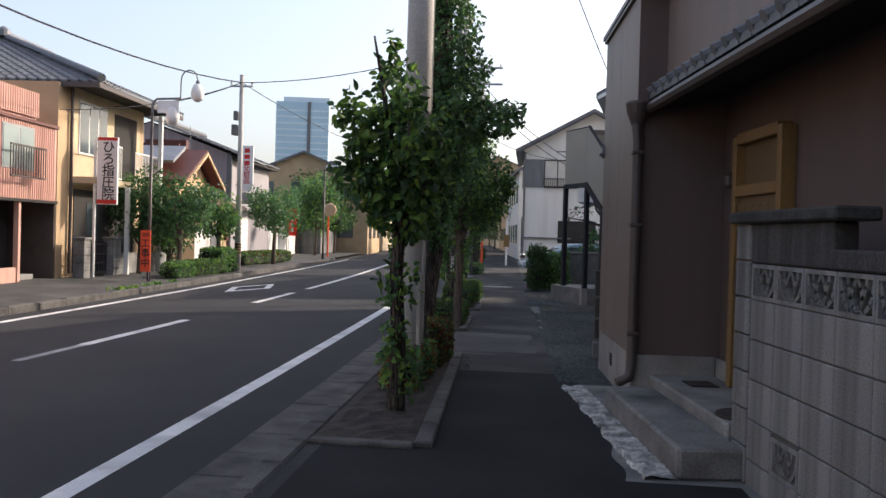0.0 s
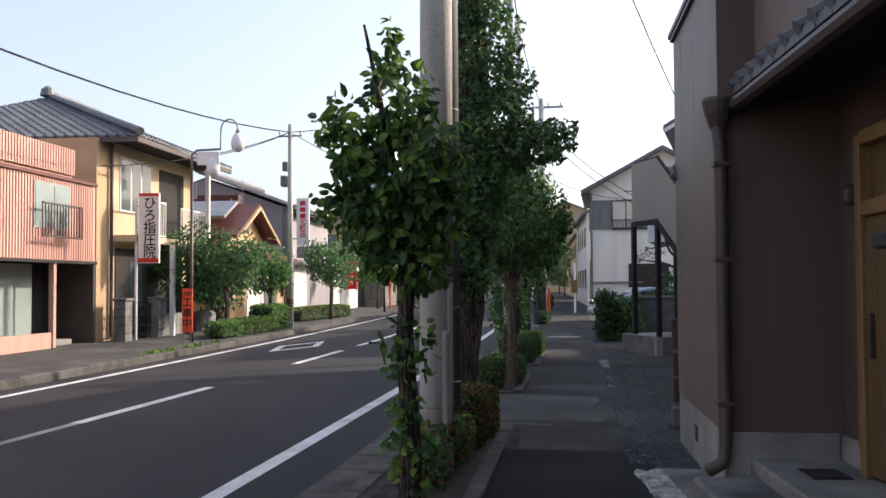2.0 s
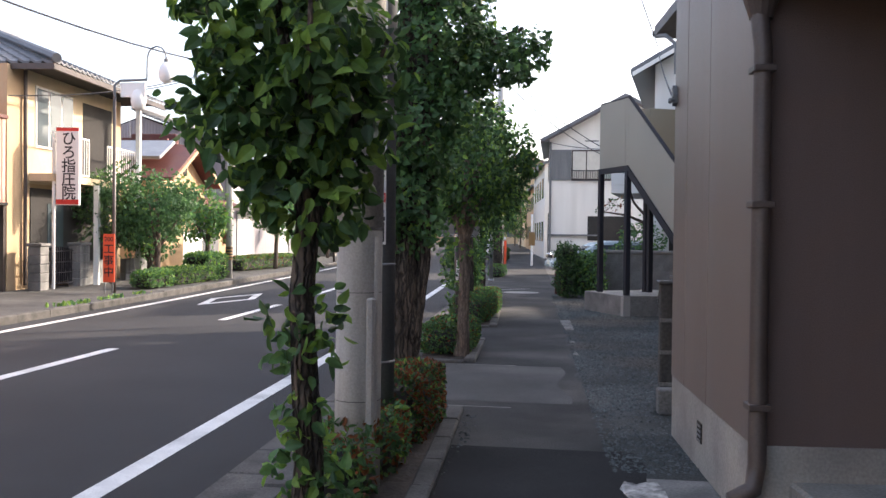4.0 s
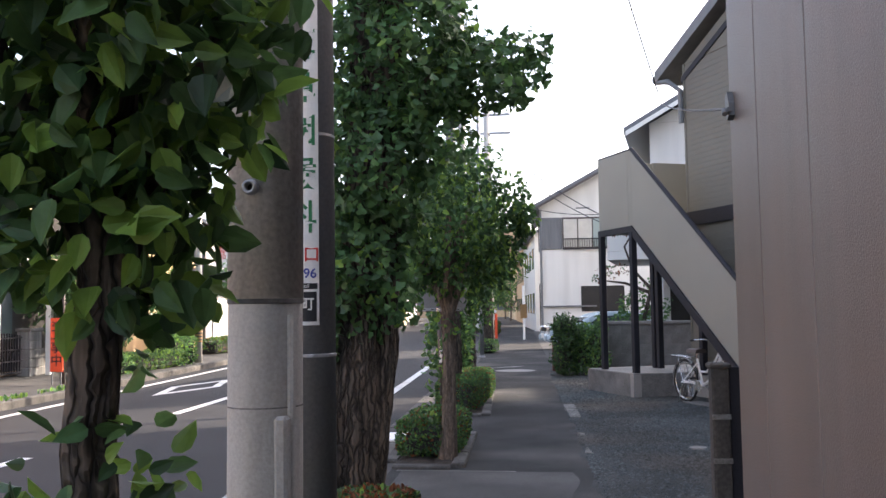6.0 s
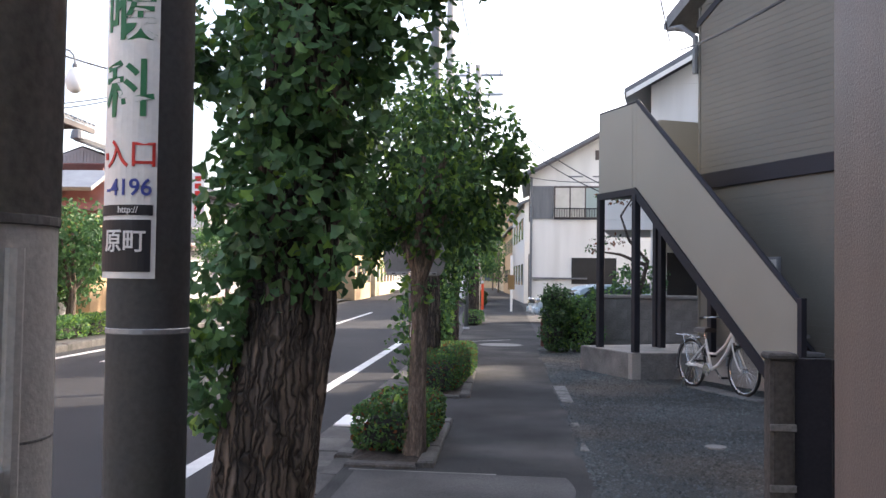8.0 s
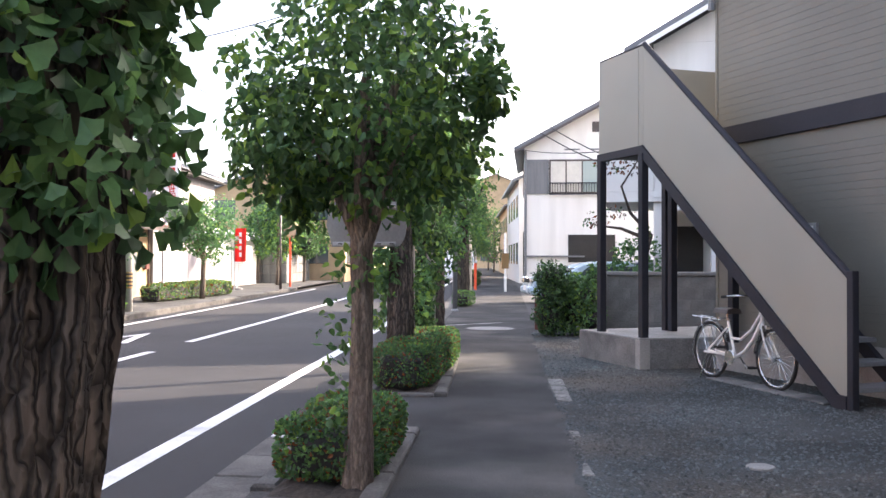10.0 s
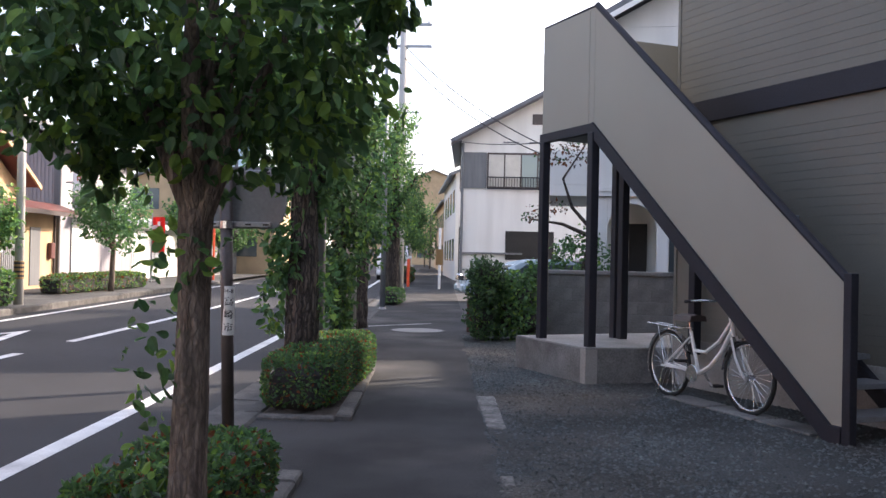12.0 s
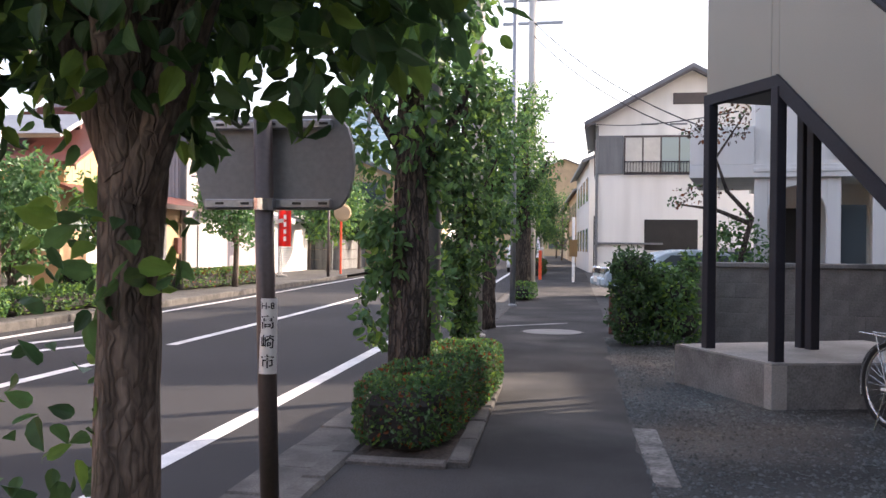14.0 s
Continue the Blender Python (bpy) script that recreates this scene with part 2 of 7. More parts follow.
def box(x0, x1, y0, y1, z0, z1, bevel=0.0, bm=None, m=None):
    """A box with softened edges."""
    own = bm is None
    if own:
        bm = bmesh.new()
    vs = [bm.verts.new((x, y, z)) for x in (x0, x1) for y in (y0, y1) for z in (z0, z1)]
    fs = [bm.faces.new([vs[i] for i in q]) for q in ((0, 1, 3, 2), (4, 6, 7, 5), (0, 4, 5, 1), (2, 3, 7, 6), (0, 2, 6, 4), (1, 5, 7, 3))]
    if bevel:
        es = list({e for f in fs for e in f.edges})
        r = bmesh.ops.bevel(bm, geom=es, offset=bevel, segments=1, affect="EDGES")
        vs = list({v for f in r["faces"] for v in f.verts} | {v for v in vs if v.is_valid})
    if m is not None:
        bmesh.ops.transform(bm, matrix=m, verts=vs)
    return bm


def prism(pts, z0, z1, bm=None):
    """An upright prism over a plan outline (counter-clockwise)."""
    bm = bm or bmesh.new()
    lo = [bm.verts.new((x, y, z0)) for x, y in pts]
    hi = [bm.verts.new((x, y, z1)) for x, y in pts]
    n = len(pts)
    bm.faces.new(hi)
    bm.faces.new(lo[::-1])
    for i in range(n):
        bm.faces.new((lo[i], lo[(i + 1) % n], hi[(i + 1) % n], hi[i]))
    return bm


def slab(profile, x0, x1, axis="x", bm=None):
    """A profile of (a, z) points drawn out along x (profile in y, z) or y (profile in x, z)."""
    bm = bm or bmesh.new()
    f = (lambda a, z, t: (t, a, z)) if axis == "x" else (lambda a, z, t: (a, t, z))
    A = [bm.verts.new(f(a, z, x0)) for a, z in profile]
    B = [bm.verts.new(f(a, z, x1)) for a, z in profile]
    n = len(profile)
    bm.faces.new(A)
    bm.faces.new(B[::-1])
    for i in range(n):
        bm.faces.new((A[i], B[i], B[(i + 1) % n], A[(i + 1) % n]))
    bmesh.ops.recalc_face_normals(bm, faces=bm.faces)
    return bm


def tube(points, radii, n=10, bm=None, cap=True):
    """A round bar through points, with one radius or one for each point."""
    bm = bm or bmesh.new()
    P = [Vector(p) for p in points]
    if not isinstance(radii, (list, tuple)):
        radii = [radii] * len(P)
    rings = []
    ref = None
    for i, p in enumerate(P):
        d = (P[min(i + 1, len(P) - 1)] - P[max(i - 1, 0)]).normalized()
        if ref is None or abs(ref.dot(d)) > 0.98:
            ref = Vector((0, 0, 1)) if abs(d.z) < 0.9 else Vector((1, 0, 0))
        u = (ref - d * ref.dot(d)).normalized()
        v = d.cross(u)
        ref = u
        rings.append([bm.verts.new(p + (u * math.cos(2 * math.pi * k / n) + v * math.sin(2 * math.pi * k / n)) * radii[i]) for k in range(n)])
    for a, b in zip(rings, rings[1:]):
        for k in range(n):
            bm.faces.new((a[k], a[(k + 1) % n], b[(k + 1) % n], b[k]))
    if cap:
        bm.faces.new(rings[0][::-1])
        bm.faces.new(rings[-1])
    return bm


def lathe(profile, n=20, bm=None, centre=(0, 0, 0)):
    """A round body from (radius, z) points."""
    bm = bm or bmesh.new()
    cx, cy, cz = centre
    rings = [[bm.verts.new((cx + r * math.cos(2 * math.pi * k / n), cy + r * math.sin(2 * math.pi * k / n), cz + z)) for k in range(n)] for r, z in profile]
    for a, b in zip(rings, rings[1:]):
        for k in range(n):
            bm.faces.new((a[k], a[(k + 1) % n], b[(k + 1) % n], b[k]))
    bm.faces.new(rings[0][::-1])
    bm.faces.new(rings[-1])
    return bm


def words(name, text, size, m, mat, parent, squeeze=1.0):
    """Raised lettering in the built-in font as a mesh."""
    cu = bpy.data.curves.new(name, "FONT")
    cu.body, cu.size, cu.extrude, cu.offset = text, size, 0.0015, size * 0.012
    cu.align_x, cu.align_y = "CENTER", "CENTER"
    tmp = bpy.data.objects.new(name, cu)
    me = bpy.data.meshes.new_from_object(tmp)
    bpy.data.objects.remove(tmp)
    me.name = name
    me.materials.clear()
    me.materials.append(mat)
    me.transform(m @ Matrix.Diagonal((squeeze, 1, 1, 1)))
    ob = new(name, me)
    ob.parent = parent
    return ob


# ---- the lie of the street: road lines as gentle bends over y ----
def bend(a, b, c, far=38.0, near=3.0):
    def f(y):
        t = min(max(y, near), far)
        return a + b * t + c * t * t + (b + 2 * c * t) * (y - t)
    return f


right_line = bend(-1.737, -0.0411, -0.0006)
left_line = bend(-6.825, -0.044, -0.0008)
centre_line = bend(-4.88, -0.0077, -0.00124, 36)


def kerb_x(y):
    """Road side of the right-hand kerb."""
    return right_line(y) + 0.94 + 0.006 * min(y, 40)


def walk_right(y):
    """Right edge of the asphalt footway."""
    return 1.42 - 0.062 * y


def left_kerb(y):
    return left_line(y) - 0.48


ROAD_Z = -0.1
STREET_Y = [-40, -20, -10, -5, 0] + list(range(2, 62, 2)) + [70, 85, 105, 140]


def ribbon(name, left, right, z, mat, ys, parent=None, label="", kind="", thick=0.0):
    """A flat strip between two lines over y, with sides when it has thickness."""
    v, f = [], []
    for y in ys:
        v += [(left(y), y, z), (right(y), y, z)]
    n = len(ys)
    for i in range(n - 1):
        f.append((2 * i, 2 * i + 1, 2 * i + 3, 2 * i + 2))
    if thick:
        o = len(v)
        v += [(x, y, z - thick) for x, y, z in v]
        for i in range(n - 1):
            f.append((2 * i, 2 * i + 2, o + 2 * i + 2, o + 2 * i))
            f.append((2 * i + 1, o + 2 * i + 1, o + 2 * i + 3, 2 * i + 3))
        f.append((0, o, o + 1, 1))
        f.append((2 * n - 2, 2 * n - 1, o + 2 * n - 1, o + 2 * n - 2))
    return mesh_part(name, v, f, mat, parent, label, kind)


def span(a, b, step=1.0):
    n = max(1, int(math.ceil((b - a) / step)))
    return [a + (b - a) * i / n for i in range(n + 1)]


# ---- ground, road and footways ----
ground = mesh_part("ground", [(-900, -900, -0.16), (900, -900, -0.16), (900, 900, -0.16), (-900, 900, -0.16)], [(0, 1, 2, 3)], EARTH, kind="structure")
tagged(ground, "bare grey-brown ground reaching to the horizon", "ground")
road = ribbon("road", left_kerb, lambda y: kerb_x(y) - 0.4, ROAD_Z, ASPHALT, STREET_Y, label="worn dark grey asphalt two-lane road", kind="structure")
tagged(road, category="road")
pavement = ribbon("pavement_right", lambda y: kerb_x(y) + 0.15, walk_right, 0.0, WALKWAY, STREET_Y, label="patched dark asphalt footway beside the planting beds", kind="structure")
tagged(pavement, category="pavement")
pavement_left = ribbon("pavement_left", lambda y: left_kerb(y) - 4.6, lambda y: left_kerb(y) - 0.15, 0.0, PATCH, STREET_Y, label="sunlit grey asphalt footway across the road", kind="structure")
tagged(pavement_left, category="pavement")
yard = ribbon("yard_ground", walk_right, lambda y: 14.0, 0.0, GRAVEL, [9.0, 10.9, 12, 14, 16, 18, 20, 22, 24, 26.5], label="grey gravel yard in front of the apartment stair", kind="structure")
tagged(yard, category="yard")
apron = ribbon("apron_ground", walk_right, lambda y: 14.0, 0.0, DARK_CONCRETE, [-40, -10, 0, 4, 8, 9.0], label="dark stained concrete ground before the brown building", kind="structure")
tagged(apron, category="ground")
drive = ribbon("driveway_ground", walk_right, lambda y: 14.0, 0.0, PATCH, [26.5, 34, 48, 80, 140], label="grey asphalt driveway beside the white house", kind="structure")
tagged(drive, category="ground")

lines = tagged(thing("road_markings"), "white painted road lines, partly worn", "road marking", kind="structure")
Z = ROAD_Z + 0.004
ribbon("edge_line", lambda y: right_line(y) - 0.075, lambda y: right_line(y) + 0.075, Z, LINE, span(-20, 90, 2), lines)
ribbon("edge_line", lambda y: left_line(y) - 0.07, lambda y: left_line(y) + 0.07, Z, LINE, span(-20, 50, 2), lines)
for y0, y1 in ((-14, -9), (-4, 1), (10.9, 14.4), (18.3, 21.7), (23.3, 44)):
    ribbon("centre_dash", lambda y: centre_line(y) - 0.075, lambda y: centre_line(y) + 0.075, Z, LINE, span(y0, y1, 2), lines)
ribbon("worn_dash", lambda y: centre_line(y) - 0.06, lambda y: centre_line(y) + 0.06, Z, WORN_LINE, span(9.4, 10.9, 1), lines)


def diamond(cx, cy, hw, hl, w):
    o = [(cx, cy - hl), (cx + hw, cy), (cx, cy + hl), (cx - hw, cy)]
    k = 1 - w / hw
    i = [(cx + (x - cx) * k, cy + (y - cy) * k) for x, y in o]
    v = [(x, y, Z) for x, y in o + i]
    return v, [(a, (a + 1) % 4, 4 + (a + 1) % 4, 4 + a) for a in range(4)]


mesh_part("crossing_ahead_diamond", *diamond(-7.13, 23.0, 0.5, 1.9, 0.16), LINE, lines)

# gutter stones, kerb stones
gutter = thing("gutter", "weathered concrete gutter slabs along the kerb", "gutter", kind="structure")
kerb = thing("kerb", "weathered grey concrete kerb stones beside the road", "kerb", kind="structure")
kerb_left = thing("kerb_left", "sunlit concrete kerb stones of the far footway", "kerb", kind="structure")


def strip_piece(name, mat, parent, y0, y1, xl, xr, z0, z1, bev):
    """A stone of a row that follows a bend."""
    bm = bmesh.new()
    a = [(xl(y0), y0), (xr(y0), y0), (xr(y1), y1), (xl(y1), y1)]
    lo = [bm.verts.new((x, y, z0)) for x, y in a]
    cx, cy = sum(x for x, _ in a) / 4, sum(y for _, y in a) / 4
    mid = [bm.verts.new((x, y, z1 - bev)) for x, y in a]
    hi = [bm.verts.new((x + bev * (1 if x < cx else -1), y + bev * (1 if y < cy else -1), z1)) for x, y in a]
    for A, B in ((lo, mid), (mid, hi)):
        for i in range(4):
            bm.faces.new((A[i], A[(i + 1) % 4], B[(i + 1) % 4], B[i]))
    bm.faces.new(hi)
    return part(name, bm, mat, parent)


rnd = random.Random(4)
y = -6.0
while y < 52:
    near = y < 30
    L = 0.6 if near else 2.4
    if y < 34:
        strip_piece("gutter_slab", KERBSTONE, gutter, y + 0.005, y + L - 0.005, lambda t: kerb_x(t) - 0.41, lambda t: kerb_x(t) - 0.005, -0.2, ROAD_Z + 0.012 + rnd.uniform(-0.004, 0.004), 0.01)
    dz = -0.03 if 11.2 < y < 13.2 or 20.6 < y < 26.5 else 0.0
    strip_piece("kerb_stone", KERBSTONE, kerb, y + 0.004, y + L - 0.004, kerb_x, lambda t: kerb_x(t) + 0.15, -0.2, 0.018 + dz + rnd.uniform(-0.005, 0.005), 0.018)
    y += L
y = 8.0
while y < 48:
    strip_piece("kerb_stone", KERBSTONE, kerb_left, y + 0.005, y + 0.995, lambda t: left_kerb(t) - 0.15, left_kerb, -0.2, 0.03 + rnd.uniform(-0.01, 0.01), 0.02)
    y += 1.0
ribbon("gutter_bed", lambda t: kerb_x(t) - 0.42, lambda t: kerb_x(t) + 0.15, -0.13, JOINT, STREET_Y, gutter)


# planting beds with their stone borders
def planter(y0, y1, xr0, xr1, label):
    """A bed from the kerb to its own right-hand border, whose x runs from xr0 to xr1."""
    t = thing("planting_bed", label, "planting bed", kind="structure")
    xr = lambda q: xr0 + (xr1 - xr0) * (q - y0) / (y1 - y0)
    xl = lambda q: kerb_x(q) + 0.15
    r = random.Random(int(y0 * 10))
    ny, nx = int((y1 - y0) / 0.12), 8
    v, f = [], []
    for i in range(ny + 1):
        q = y0 + 0.1 + (y1 - y0 - 0.2) * i / ny
        for j in range(nx + 1):
            a = j / nx
            edge = 0 if j in (0, nx) or i in (0, ny) else 1
            v.append((xl(q) + (xr(q) - 0.1 - xl(q)) * a, q, 0.008 + edge * r.uniform(0.0, 0.035)))
    for i in range(ny):
        for j in range(nx):
            k = i * (nx + 1) + j
            f.append((k, k + 1, k + nx + 2, k + nx + 1))
    mesh_part("soil", v, f, SOIL, t, "dark crumbly soil with litter")
    q = y0
    while q < y1 - 0.1:
        e = min(q + 0.6, y1)
        strip_piece("border_stone", KERBSTONE, t, q + 0.004, e - 0.004, lambda s: xr(s) - 0.12, xr, -0.05, 0.045 + r.uniform(-0.01, 0.01), 0.012)
        q += 0.6
    for yy in (y0, y1):
        strip_piece("border_stone", KERBSTONE, t, yy - 0.06, yy + 0.06, lambda s: xl(s) + 0.0, lambda s: xr(s) - 0.125, -0.05, 0.03, 0.012)
    return t


planter(6.05, 10.75, -0.06, -0.36, "long bed of dark soil in concrete borders, holding a small tree and hedge")
planter(13.45, 15.5, -0.6, -0.72, "bed of soil with litter in concrete borders around a hedge")
planter(17.25, 20.35, -0.74, -0.98, "bed in concrete borders filled by a clipped hedge")

# ---- brown building on the right: frame with x into the plot, y along the street, far corner at 0 ----
R_AT, R_RZ = (1.148, 9.546, 0), 8.1
brown = thing("brown_house", "brown sided house with a recessed entrance and tiled porch roof", "house", at=R_AT, rz=R_RZ)
NEAR = -1.5       # near end of the bay where the entrance recess begins
REC = 0.7         # depth of the entrance recess
TOP = 3.47
BAY_AT, BAY_RZ, BAY = (1.153, 10.18, 0), 4.7, -2.157      # far corner, turn and near end of the projecting bay
BAY_M = pose(*R_AT, 0, 0, R_RZ).inverted() @ pose(*BAY_AT, 0, 0, BAY_RZ)


def bay_part(name, bm, mat, label="", smooth=False):
    ob = part(name, bm, mat, brown, label, smooth)
    ob.matrix_local = BAY_M
    return ob


# bay: wide siding panels with recessed joints
for a, b in ((0.0, -0.46), (-0.46, -1.13), (-1.13, BAY)):
    bay_part("siding_panel", box(0.0, 0.06, b + 0.004, a - (0.004 if a else 0), 0.42, TOP, 0.004), BROWN, "brown vertical siding panel")
    bay_part("roof_edge", box(-0.03, 0.08, b, a, TOP, TOP + 0.035), BROWN_STEEL)
bay_part("bay_core", box(0.02, 5.0, BAY + 0.02, -0.02, 0.0, TOP - 0.02), BROWN_SHADED)
# return wall takes the darker siding tone, its shade put into the colour
bay_part("end_wall", box(0.0, REC + 0.1, BAY - 0.012, BAY + 0.018, 0.42, TOP), BROWN_SHADED, "brown return wall beside the entrance, coloured darker for shade")
bay_part("far_wall", box(0.003, 5.0, -0.02, 0.012, 0.42, TOP), BROWN)
bay_part("plinth", box(0.006, 5.0, BAY, 0.006, 0.0, 0.42, 0.006), PLINTH, "pale painted concrete plinth, stained")
bay_part("plinth", box(0.0, REC, BAY - 0.03, BAY - 0.014, 0.0, 0.43, 0.006), PLINTH)
vent = bay_part("vent", box(-0.002, 0.006, -1.02, -0.9, 0.17, 0.29, 0.003), DARK, "small dark underfloor vent")
for i in range(4):
    part("louvre", box(-0.006, -0.001, -1.01, -0.91, 0.18 + 0.028 * i, 0.19 + 0.028 * i), GREYPAINT, vent)
bay_part("parapet_cap", slab([(-0.04, TOP + 0.036), (5.0, TOP + 1.2), (5.0, TOP + 1.26), (-0.04, TOP + 0.08)], BAY - 0.3, 0.05, "y"), BROWN_STEEL, "thin dark metal roof edge")
bay_part("upper_wall", slab([(0.09, TOP - 0.02), (5.0, TOP - 0.02), (5.0, TOP + 1.2), (0.09, TOP + 0.03)], BAY, 0.0, "y"), BROWN)
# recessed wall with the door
# the recess's shade is put into this wall's colour
part("recess_wall", box(REC, REC + 0.12, -5.6, NEAR, 0.25, TOP + 0.4), BROWN_SHADED, brown, "brown entrance wall, coloured darker for shade")
# upper front is carried up beyond view to cut sky light on the footway
part("upper_front", box(0.2, 0.32, -12.0, NEAR - 0.05, 2.78, 6.2), BROWN, brown, "brown upper wall above the porch roof")
part("recess_plinth", box(REC - 0.03, REC, -5.6, NEAR, 0.0, 0.42, 0.006), PLINTH, brown)
part("near_wall", box(0.62, 5.0, -12.0, -5.6, 0.0, TOP + 0.4), BROWN_SHADED, brown)
part("rear_mass", box(3.0, 9.0, -12.0, -0.05, 0.0, 6.2), BROWN_SHADED, brown)
# storey out of view, added only to block sky over the footway
part("upper_storey", box(0.321, 2.999, -12.0, NEAR - 0.06, TOP + 0.42, 6.2), BROWN_SHADED, brown, "unseen upper storey added to block sky light")
# porch roof: tiles over a soffit with its shade put into the colour
part("soffit", slab([(0.09, 2.49), (REC + 0.02, 2.62), (REC + 0.02, 2.7), (0.09, 2.57)], -9.0, NEAR - 0.02, "y"), DARK, brown, "eave soffit, near black to stand for its shade")
part("gutter_channel", tube([(0.05, -9.0, 2.49), (0.05, NEAR - 0.02, 2.49)], 0.045, 8), BROWN_STEEL, brown, "dark brown eaves gutter")
rt = random.Random(9)
for i in range(34):
    yy = NEAR - 0.14 - 0.225 * i
    part("roof_tile", slab([(0.06, 2.57), (0.3, 2.63), (0.3, 2.79), (0.15, 2.69), (0.06, 2.625)], yy - 0.105, yy + 0.105 + rt.uniform(-0.01, 0.01), "y"), ROOFTILE, brown, "")
    part("tile_roll", tube([(0.045, yy + 0.11, 2.625), (0.3, yy + 0.11, 2.76)], 0.045, 8), ROOFTILE, brown)
# downpipe at the corner
dp = bay_part("downpipe", tube([(-0.0, BAY - 0.06, 2.48), (-0.02, BAY - 0.07, 2.38), (0.0, BAY - 0.075, 2.2), (0.0, BAY - 0.075, 0.36), (-0.02, BAY - 0.09, 0.25), (-0.12, BAY - 0.12, 0.2)], 0.042, 12), BROWN_STEEL, "dark brown downpipe with a funnel head", smooth=True)
part("funnel", lathe([(0.05, 0), (0.085, 0.1), (0.1, 0.18), (0.09, 0.2)], 14, centre=(-0.01, BAY - 0.06, 2.34)), BROWN_STEEL, dp)
for z in (0.6, 1.5, 2.1):
    part("bracket", box(-0.05, 0.05, BAY - 0.125, BAY - 0.013, z, z + 0.03, 0.004), BROWN_STEEL, dp)
hook = bay_part("cable_bracket", slab([(-0.1, 2.27), (-0.06, 2.25), (-0.035, 2.29), (-0.03, 2.37), (-0.07, 2.39), (-0.1, 2.33)], -0.03, -0.001, "x"), GREYPAINT, "small grey cable bracket")
part("cleat", tube([(-0.02, -0.09, 2.29), (-0.05, -0.1, 2.285), (-0.055, -0.12, 2.27)], [0.014, 0.018, 0.012], 8), GREYPAINT, hook)
# steps
steps = thing("entrance_step", "worn grey concrete entrance steps with a mat", "step", at=R_AT, rz=R_RZ)
part("lower_step", box(-0.27, 0.12, -3.95, NEAR - 0.22, 0.0, 0.19, 0.02), DARK_CONCRETE, steps, "stained lower step")
part("platform", box(0.121, REC - 0.03, -3.6, NEAR - 0.03, 0.0, 0.27, 0.015), CONCRETE, steps, "pale concrete landing")
grate = thing("drain_cover", "dark metal drain cover set in the landing", "drain cover", at=R_AT, rz=R_RZ)
part("plate", box(0.3, 0.52, -2.2, -1.92, 0.271, 0.279, 0.003), BLACK_STEEL, grate)
for i in range(5):
    part("rib", box(0.32, 0.5, -2.17 + 0.05 * i, -2.155 + 0.05 * i, 0.279, 0.285), BROWN_STEEL, grate)
mat_ = thing("door_mat", "round brown door mat on the landing", "mat", at=R_AT, rz=R_RZ)
part("mat", lathe([(0.24, 0), (0.25, 0.008), (0.24, 0.016), (0.02, 0.018)], 24, centre=(0.38, -3.35, 0.271)), SOIL, mat_)
# ochre door
door = thing("door_1", "closed ochre wooden entrance door with a transom", "door", kind="structure", at=R_AT, rz=R_RZ)
DX, D0, D1 = REC - 0.02, -3.1, -2.1
for a, b in ((D1 - 0.08, D1), (D0, D0 + 0.08)):
    part("jamb", box(DX - 0.09, DX + 0.02, a, b, 0.27, 2.2, 0.006), OCHRE, door)
for z in (1.74, 2.14):
    part("header", box(DX - 0.088, DX + 0.02, D0 + 0.081, D1 - 0.081, z, z + 0.085, 0.006), OCHRE, door)
part("transom_panel", box(DX - 0.02, DX + 0.01, D0 + 0.081, D1 - 0.081, 1.826, 2.139), OCHRE_PANEL, door)
leaf = part("door_leaf", box(DX - 0.055, DX, D0 + 0.082, D1 - 0.082, 0.29, 1.738, 0.004), OCHRE_PANEL, door, "ochre door leaf")
for i in range(6):
    a = D0 + 0.1 + 0.165 * i
    part("door_board", box(DX - 0.066, DX - 0.0555, a, a + 0.155, 0.42, 1.68, 0.003), OCHRE_PANEL, leaf)
part("handle", box(DX - 0.1, DX - 0.067, D1 - 0.2, D1 - 0.175, 0.95, 1.2, 0.006), BROWN_STEEL, leaf, "dark metal pull handle")
part("door_lamp", lathe([(0.03, 0), (0.045, 0.03), (0.045, 0.1), (0.02, 0.13)], 12, centre=(REC - 0.06, D1 + 0.2, 1.82)), BROWN_STEEL, brown, "small dark wall lamp")

# fence of dark boards at the plot's corner
WOODPOST = material("weathered_post", (0.06, 0.055, 0.05), 0.95, 0.4, 40, 5, 0.6, streak=True)
fence = thing("board_fence", "low dark board fence with a notched concrete post", "fence", at=(1.142, 11.06, 0), rz=4)
fpost = part("post", box(0.0, 0.1, 0.0, 0.11, 0.0, 1.0, 0.012), WOODPOST, fence, "weathered concrete fence post")
for z in (0.2, 0.45, 0.7):
    part("notch_band", box(-0.004, 0.104, -0.005, 0.004, z, z + 0.03, 0.002), DARK_CONCRETE, fpost)
part("post_cap", box(-0.012, 0.112, -0.012, 0.122, 0.99, 1.022, 0.01), WOODPOST, fpost)
for i in range(9):
    part("board", box(0.105 + 0.16 * i, 0.258 + 0.16 * i, 0.03 + 0.006 * (i % 2), 0.05 + 0.006 * (i % 2), 0.05, 1.0 - 0.004 * i, 0.003), BLACK_STEEL, fence)
for z in (0.2, 0.85):
    part("rail", box(0.1, 1.55, 0.058, 0.09, z, z + 0.06, 0.004), BLACK_STEEL, fence)
part("foot", box(-0.03, 0.16, -0.16, -0.02, 0.0, 0.2, 0.012), DARK_CONCRETE, fence, "grey concrete footing block")

